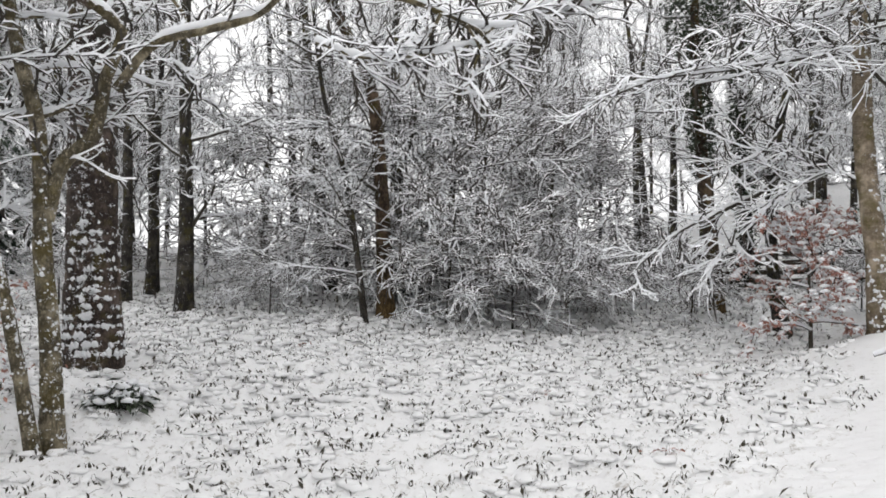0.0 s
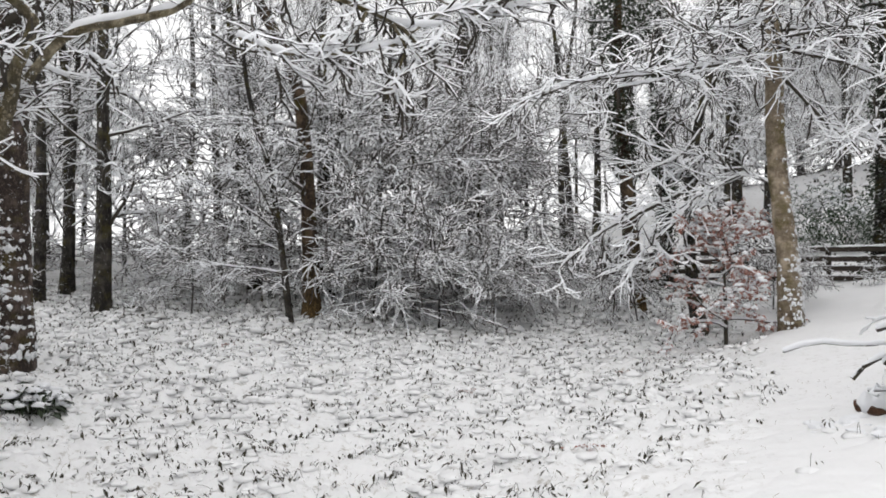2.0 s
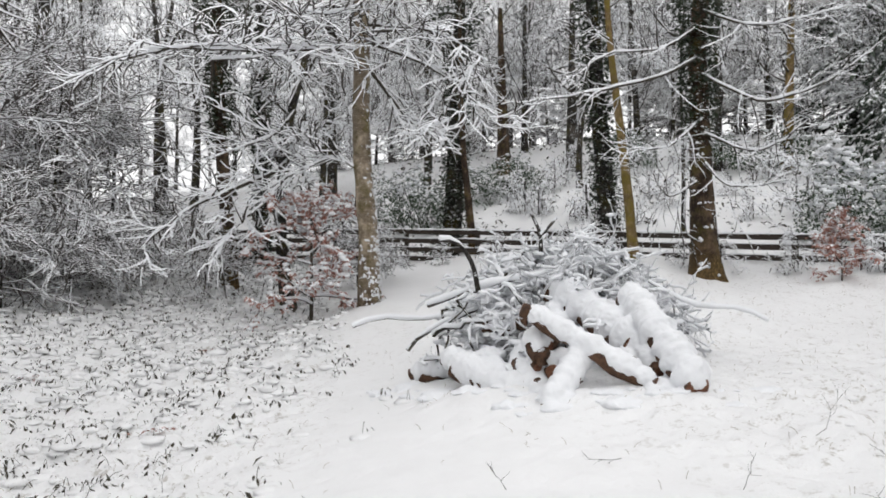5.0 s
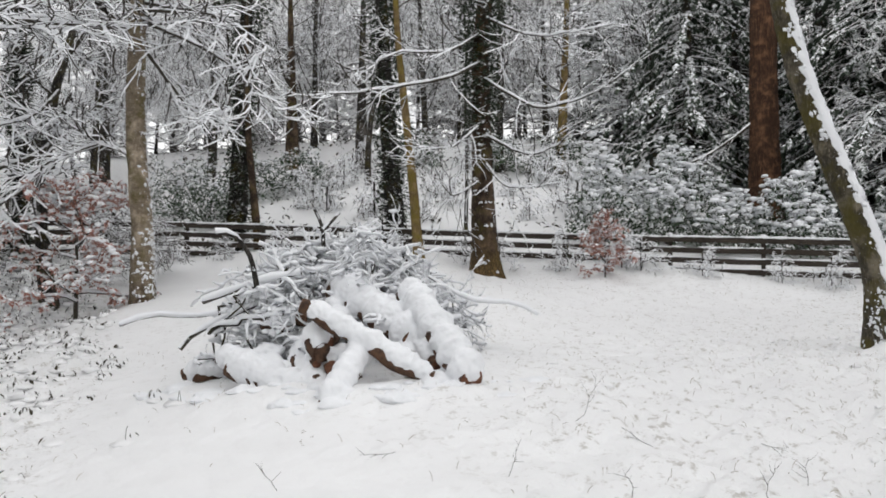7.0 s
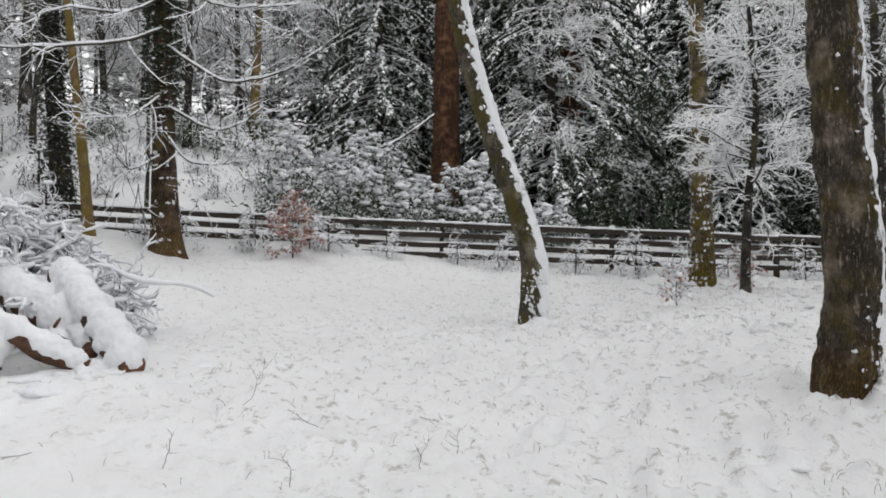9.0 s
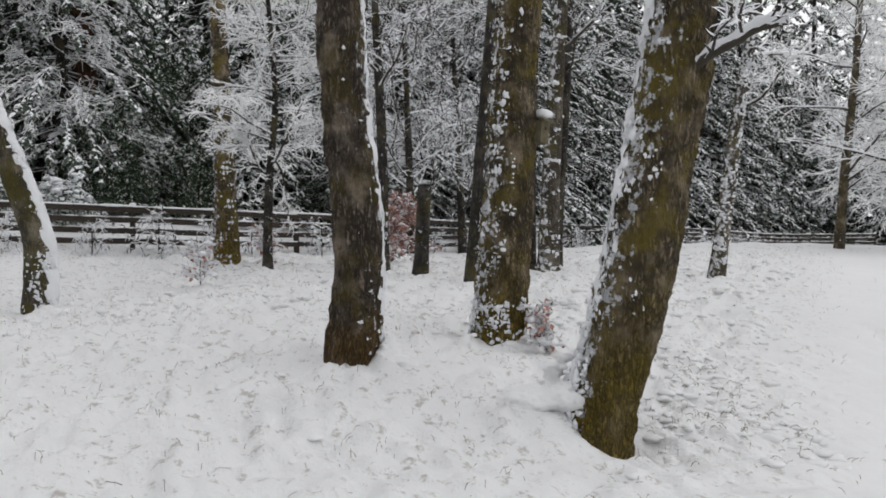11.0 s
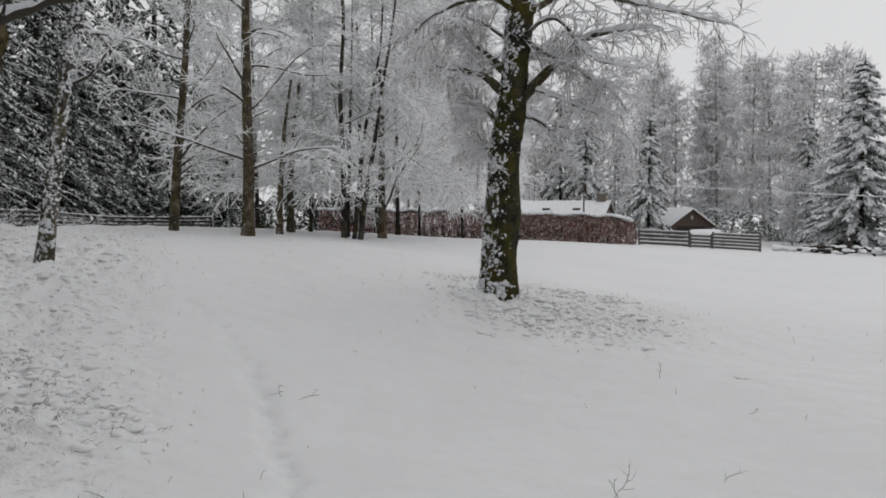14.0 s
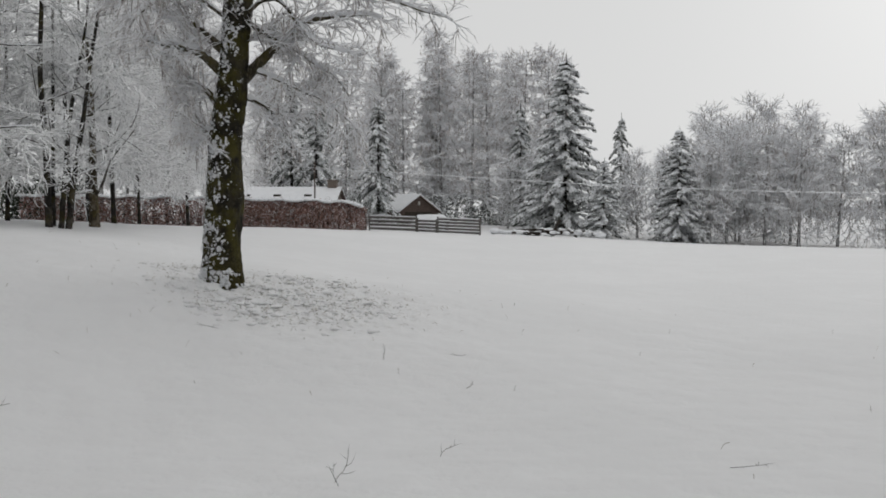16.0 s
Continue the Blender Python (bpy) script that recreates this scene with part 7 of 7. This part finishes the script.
# ------------------------------------------------------------------ plants and litter in the snow


def undergrowth():
    """Low leafy plants: pads of snow on them, dark leaf tips and bent stems showing below and between."""
    rng = np.random.default_rng(12)
    n = 90000
    h = np.radians(rng.uniform(-34, 42, n))
    d = 6.4 + 24 * rng.random(n) ** 1.0
    x, y = d * np.sin(h), d * np.cos(h)
    flat = np.stack([x, y], -1)
    clump = waves(flat, 1.3, 31, 3)
    keep = (x + 1.3 * waves(flat, 2.2, 77, 2) < 2.2 + 0.53 * (y - 6.5)) & (rng.random(n) < rough(x, y) * np.clip(0.045 + 0.022 * np.clip(d - 10, 0, 12) + 0.13 * clump, 0.012, 0.7))
    x, y, d = x[keep], y[keep], d[keep]
    z, k = surface(x, y), keep.sum()
    at = np.stack([x, y, z], -1)
    size = rng.uniform(0.3, 1.0, k) ** 1.2 * 0.12 + 0.02
    pads = Bag()
    near = d < 14
    lumps(pads, at[near] + np.array([0, 0, 1.0]) * (size[near, None] * -0.08), size[near], 61, 0.34, 2)
    lumps(pads, at[~near] + np.array([0, 0, 1.0]) * (size[~near, None] * 0.05), size[~near] * 1.1, 62, 0.42)
    tagged(part("snow_pads", pads, M_GROUND, None, "", "stuff"), "pads of snow on low leafy plants", "snow")
    m = 3
    a = rng.uniform(0, 6.28, (k, m))
    out = np.stack([np.cos(a), np.sin(a), np.zeros((k, m))], -1)
    root = at[:, None] + out * (size[:, None, None] * rng.uniform(0.55, 1.05, (k, m, 1))) + np.array([0, 0, 1.0]) * (size[:, None, None] * rng.uniform(0.1, 0.5, (k, m, 1)) + rng.uniform(0.03, 0.07, (k, m, 1)))
    way = out * 0.6 + np.array([0, 0, 1.0]) * rng.uniform(-1.4, -0.1, (k, m, 1))
    some = rng.random((k, m)) < 0.5
    bag = Bag()
    bag.add(*leaves(root[some], np.repeat(rng.uniform(0.05, 0.13, (k, 1)), m, 1)[some], rng, 0, 0.36, way[some]))
    tagged(part("withered_leaves", bag, M_HERB, None, "", "stuff", False), "withered dark leaves poking through the snow", "undergrowth")
    m = 2400
    i = rng.integers(0, k, m)
    a = rng.uniform(0, 6.28, m)
    t = np.linspace(0, 1, 6)[None]
    hgt, run = rng.uniform(0.05, 0.19, (m, 1)), rng.uniform(0.02, 0.22, (m, 1))
    q = np.stack([x[i, None] + np.cos(a)[:, None] * run * t, y[i, None] + np.sin(a)[:, None] * run * t, z[i, None] - 0.02 + hgt * np.sin(t * np.pi * rng.uniform(0.5, 0.95, (m, 1)))], -1)
    gb = Bag()
    gb.add(*tubes(q, np.full((m, 6), 0.0032), 3))
    tagged(part("bent_stems", gb, M_HERB, None, "", "stuff", False), "bent dead stems arching out of the snow", "undergrowth")


undergrowth()


def hill_scrub():
    """Bracken and brambles on the slope behind the fence."""
    rng = np.random.default_rng(18)
    n = 9000
    h, d = np.radians(rng.uniform(26, 80, n)), rng.uniform(25.5, 52, n)
    x, y = d * np.sin(h), d * np.cos(h)
    c = waves(np.stack([x, y], -1), 4.0, 9, 3)
    keep = rng.random(n) < np.clip(0.35 + 0.6 * c, 0, 1)
    x, y = x[keep], y[keep]
    z, k = land(x, y), keep.sum()
    bag = Bag()
    bag.add(*leaves(np.stack([x, y, z + rng.uniform(0, 0.25, k)], -1), rng.uniform(0.12, 0.3, k), rng, 0.4, 0.4))
    tagged(part("bracken", bag, M_HERB, None, "", "stuff", False), "dead bracken and brambles on the snowy slope", "undergrowth")


hill_scrub()


def clods():
    """Snow lying lumpily on rough grass, from the near trunks to the field tree."""
    rng = np.random.default_rng(15)
    n = 60000
    h, d = np.radians(rng.uniform(40, 165, n)), 5.5 + 19 * rng.random(n) ** 0.9
    x, y = d * np.sin(h), d * np.cos(h)
    c = waves(np.stack([x, y], -1), 1.1, 52, 3)
    keep = rng.random(n) < np.clip(rough(x, y) - 0.42, 0, 1) * 2 * np.clip(0.2 + 0.4 * c, 0.0, 0.8)
    keep &= (d > 11) | (rng.random(n) < np.where(y > -2.0, 0.25, 0.7))
    x, y, d = x[keep], y[keep], d[keep]
    size = rng.uniform(0.2, 1.0, len(x)) ** 2 * 0.055 + 0.01
    at = np.stack([x, y, surface(x, y) - size * 0.2], -1)
    bag = Bag()
    near = d < 11
    lumps(bag, at[near], size[near], 63, 0.4, 2)
    lumps(bag, at[~near], size[~near] * 1.5, 64, 0.5)
    tagged(part("snow_clods", bag, M_GROUND, None, "", "stuff"), "lumpy snow caught on rough grass", "snow")


clods()


def grass():
    rng = np.random.default_rng(14)
    n = 64000
    x, y = rng.uniform(-8, 24, n), rng.uniform(-19, 13, n)
    c = waves(np.stack([x, y], -1), 1.2, 8, 3)
    e = np.clip(rough(x, y) * 0.9, 0.012, 1)
    keep = (np.hypot(x, y) > 3.4) & (rng.random(n) < e * np.clip(0.25 + 0.55 * c, 0.03, 1))
    x, y = x[keep], y[keep]
    z, m = surface(x, y), len(x)
    a = rng.uniform(0, 6.28, m)
    t = np.linspace(0, 1, 5)[None]
    hgt, run = rng.uniform(0.02, 0.085, (m, 1)) * np.where(rough(x, y) > 0.1, 1, 1.4)[:, None], rng.uniform(0.0, 0.075, (m, 1))
    q = np.stack([x[:, None] + np.cos(a)[:, None] * run * t ** 2, y[:, None] + np.sin(a)[:, None] * run * t ** 2, z[:, None] - 0.02 + hgt * np.sin(t * 1.45)], -1)
    bag = Bag()
    v, f = tubes(q, np.full((m, 5), 0.0019), 3)
    bag.add(v, f)
    tagged(part("grass_blades", bag, M_STRAW, None, "", "stuff", False), "thin dry grass blades sticking out of the snow", "grass")


grass()


def grass_tuft(at, seed, n=60, wide=0.3):
    """Withered grass bent over under the snow."""
    rng = np.random.default_rng(seed)
    ob = thing("grass_tuft", at, "tuft of withered grass half buried in snow", "grass", "grass tufts")
    c = rng.normal(0, wide, (n, 2)) * (1.5, 1.0)
    z = surface(c[:, 0] + at[0], c[:, 1] + at[1]) - at[2]
    a = rng.uniform(0, 6.28, n)[:, None]
    t = np.linspace(0, 1, 5)[None]
    run, hgt = rng.uniform(0.03, 0.14, (n, 1)), rng.uniform(0.015, 0.075, (n, 1))
    q = np.stack([c[:, :1] + np.cos(a) * run * t, c[:, 1:] + np.sin(a) * run * t, z[:, None] - 0.02 + hgt * np.sin(t * rng.uniform(1.8, 2.9, (n, 1)))], -1)
    bag, sn = Bag(), Bag()
    bag.add(*tubes(q, np.full((n, 5), 0.0026), 3))
    part("withered_grass", bag, M_WITHERED, ob, "", "stuff", False)
    k = 44
    e = rng.normal(0, wide, (k, 2)) * (1.5, 1.0)
    big = rng.uniform(0.2, 1.0, k) ** 1.5 * 0.085 + 0.015
    lumps(sn, np.stack([e[:, 0], e[:, 1], surface(e[:, 0] + at[0], e[:, 1] + at[1]) - at[2] - big * 0.12], -1), big, seed, 0.4, 2)
    part("snow_cover", sn, M_GROUND, ob, "crumbs of snow on the blades", "stuff")


M_WITHERED = leaf_material("withered_grass", (0.30, 0.265, 0.21), (0.16, 0.14, 0.105), 0.0, 0.8)
for i, (x, y) in enumerate(((7.54, -3.48), (7.48, -4.25), (8.89, -4.47), (8.09, -4.39), (7.21, -4.22), (10.22, -14.27), (8.91, -12.99), (7.72, -13.67), (7.85, -15.08), (7.46, -15.61), (6.93, -13.08), (6.41, -13.62), (5.87, -13.86), (7.42, -12.17), (7.85, -12.13), (6.82, -11.88), (6.18, -12.45))):
    grass_tuft(on_land(x, y), 900 + i)


def fallen_twig(at, turn, size, seed, stand=0.0):
    """A small forked twig lying on, or standing in, the snow."""
    rng = np.random.default_rng(seed)
    ob = thing("twig", at, "dead twig sticking out of the snow" if stand else "dead twig lying on the snow", "twig", "twigs on the field")
    size = size * 0.75
    d = np.array([math.cos(turn) * (1 - stand), math.sin(turn) * (1 - stand), stand])
    p = [np.array([0, 0, 0.01])]
    for _ in range(6):
        d = unit(d + rng.normal(0, 0.22, 3) * (1, 1, 0.35) + (0, 0, 0.06 if not stand else 0.0))
        p.append(p[-1] + d * size / 6)
    p = np.array(p)[None]
    r = np.linspace(0.0026, 0.0013, 7)[None]
    q, w = grow(rng, p, r, 4, (0.25, 0.9), size * 0.45, (30, 60), 4, 0.05, 0.2, 0.5, 0.7, 0.002)
    for a, b in [(p, r)] + [(q[k:k + 1], w[k:k + 1]) for k in range(4)]:
        bag = Bag()
        bag.add(*twigs_of(a, b))
        part("stem", bag, M_RAIL, ob)


fallen_twig(on_land(7.07, -10.91), 0.00, 0.50, 700, 0.0)
fallen_twig(on_land(4.33, -10.65), 2.40, 0.30, 701, 1.0)
fallen_twig(on_land(2.84, -5.96), 4.80, 0.45, 702, 0.6)
fallen_twig(on_land(4.85, -3.36), 0.92, 0.60, 703, 0.0)
fallen_twig(on_land(4.54, -3.61), 3.32, 0.35, 704, 0.0)
fallen_twig(on_land(6.99, -6.43), 5.72, 0.50, 705, 0.0)
fallen_twig(on_land(6.85, -6.87), 1.84, 0.50, 706, 0.0)
fallen_twig(on_land(2.92, -9.77), 4.24, 0.30, 707, 0.0)
fallen_twig(on_land(3.42, -11.50), 0.36, 0.35, 708, 0.0)
fallen_twig(on_land(0.01, -7.20), 2.76, 0.45, 709, 0.0)
fallen_twig(on_land(2.35, -7.02), 5.16, 0.50, 710, 0.0)
fallen_twig(on_land(2.77, -5.88), 1.28, 0.40, 711, 0.5)
fallen_twig(on_land(4.49, 4.84), 3.68, 0.50, 712, 0.0)
fallen_twig(on_land(4.78, 2.91), 6.08, 0.55, 713, 1.0)
fallen_twig(on_land(5.90, 3.37), 2.20, 0.40, 714, 0.3)
fallen_twig(on_land(4.63, 3.81), 4.60, 0.50, 715, 0.7)
fallen_twig(on_land(5.44, 2.28), 0.72, 0.50, 716, 0.0)
fallen_twig(on_land(3.43, 4.92), 3.12, 0.40, 717, 0.5)
fallen_twig(on_land(6.00, 4.16), 5.52, 0.80, 718, 0.4)
fallen_twig(on_land(5.91, 1.06), 1.64, 0.55, 719, 0.2)
fallen_twig(on_land(6.45, 2.73), 4.04, 0.50, 720, 0.0)
fallen_twig(on_land(5.91, 2.19), 0.16, 0.70, 721, 0.0)
fallen_twig(on_land(-3.23, 7.43), 2.56, 0.90, 722, 0.0)
fallen_twig(on_land(-2.92, 8.51), 4.96, 0.50, 723, 0.0)
fallen_twig(on_land(-1.16, 9.53), 1.08, 0.60, 724, 0.4)
fallen_twig(on_land(-1.97, 8.78), 3.48, 0.80, 725, 0.0)
fallen_twig(on_land(-0.24, 9.50), 5.88, 0.28, 726, 1.0)
fallen_twig(on_land(-0.14, 8.60), 2.00, 0.22, 727, 1.0)
fallen_twig(on_land(2.73, 8.37), 4.40, 0.20, 728, 0.6)
fallen_twig(on_land(1.78, 8.21), 0.52, 0.15, 729, 1.0)


def leaf_clump(at, wide, seed):
    rng = np.random.default_rng(seed)
    ob = thing("leaf_clump", at, "clump of fallen copper leaves on the snow", "leaves", "fallen leaves")
    n = 40
    bag = Bag()
    bag.add(*leaves(rng.normal(0, 0.5, (n, 3)) * (wide, wide * 0.5, 0.03) + (0, 0, 0.03), 0.09, rng, 0.1, 0.6))
    part("leaf", bag, M_COPPER, ob, "", "stuff", False)


leaf_clump(on_land(2.32, 10.65), 0.22, 800)
leaf_clump(on_land(1.40, 15.94), 0.25, 801)
leaf_clump(on_land(-3.67, 18.64), 0.15, 802)
leaf_clump(on_land(4.54, 16.38), 0.20, 804)
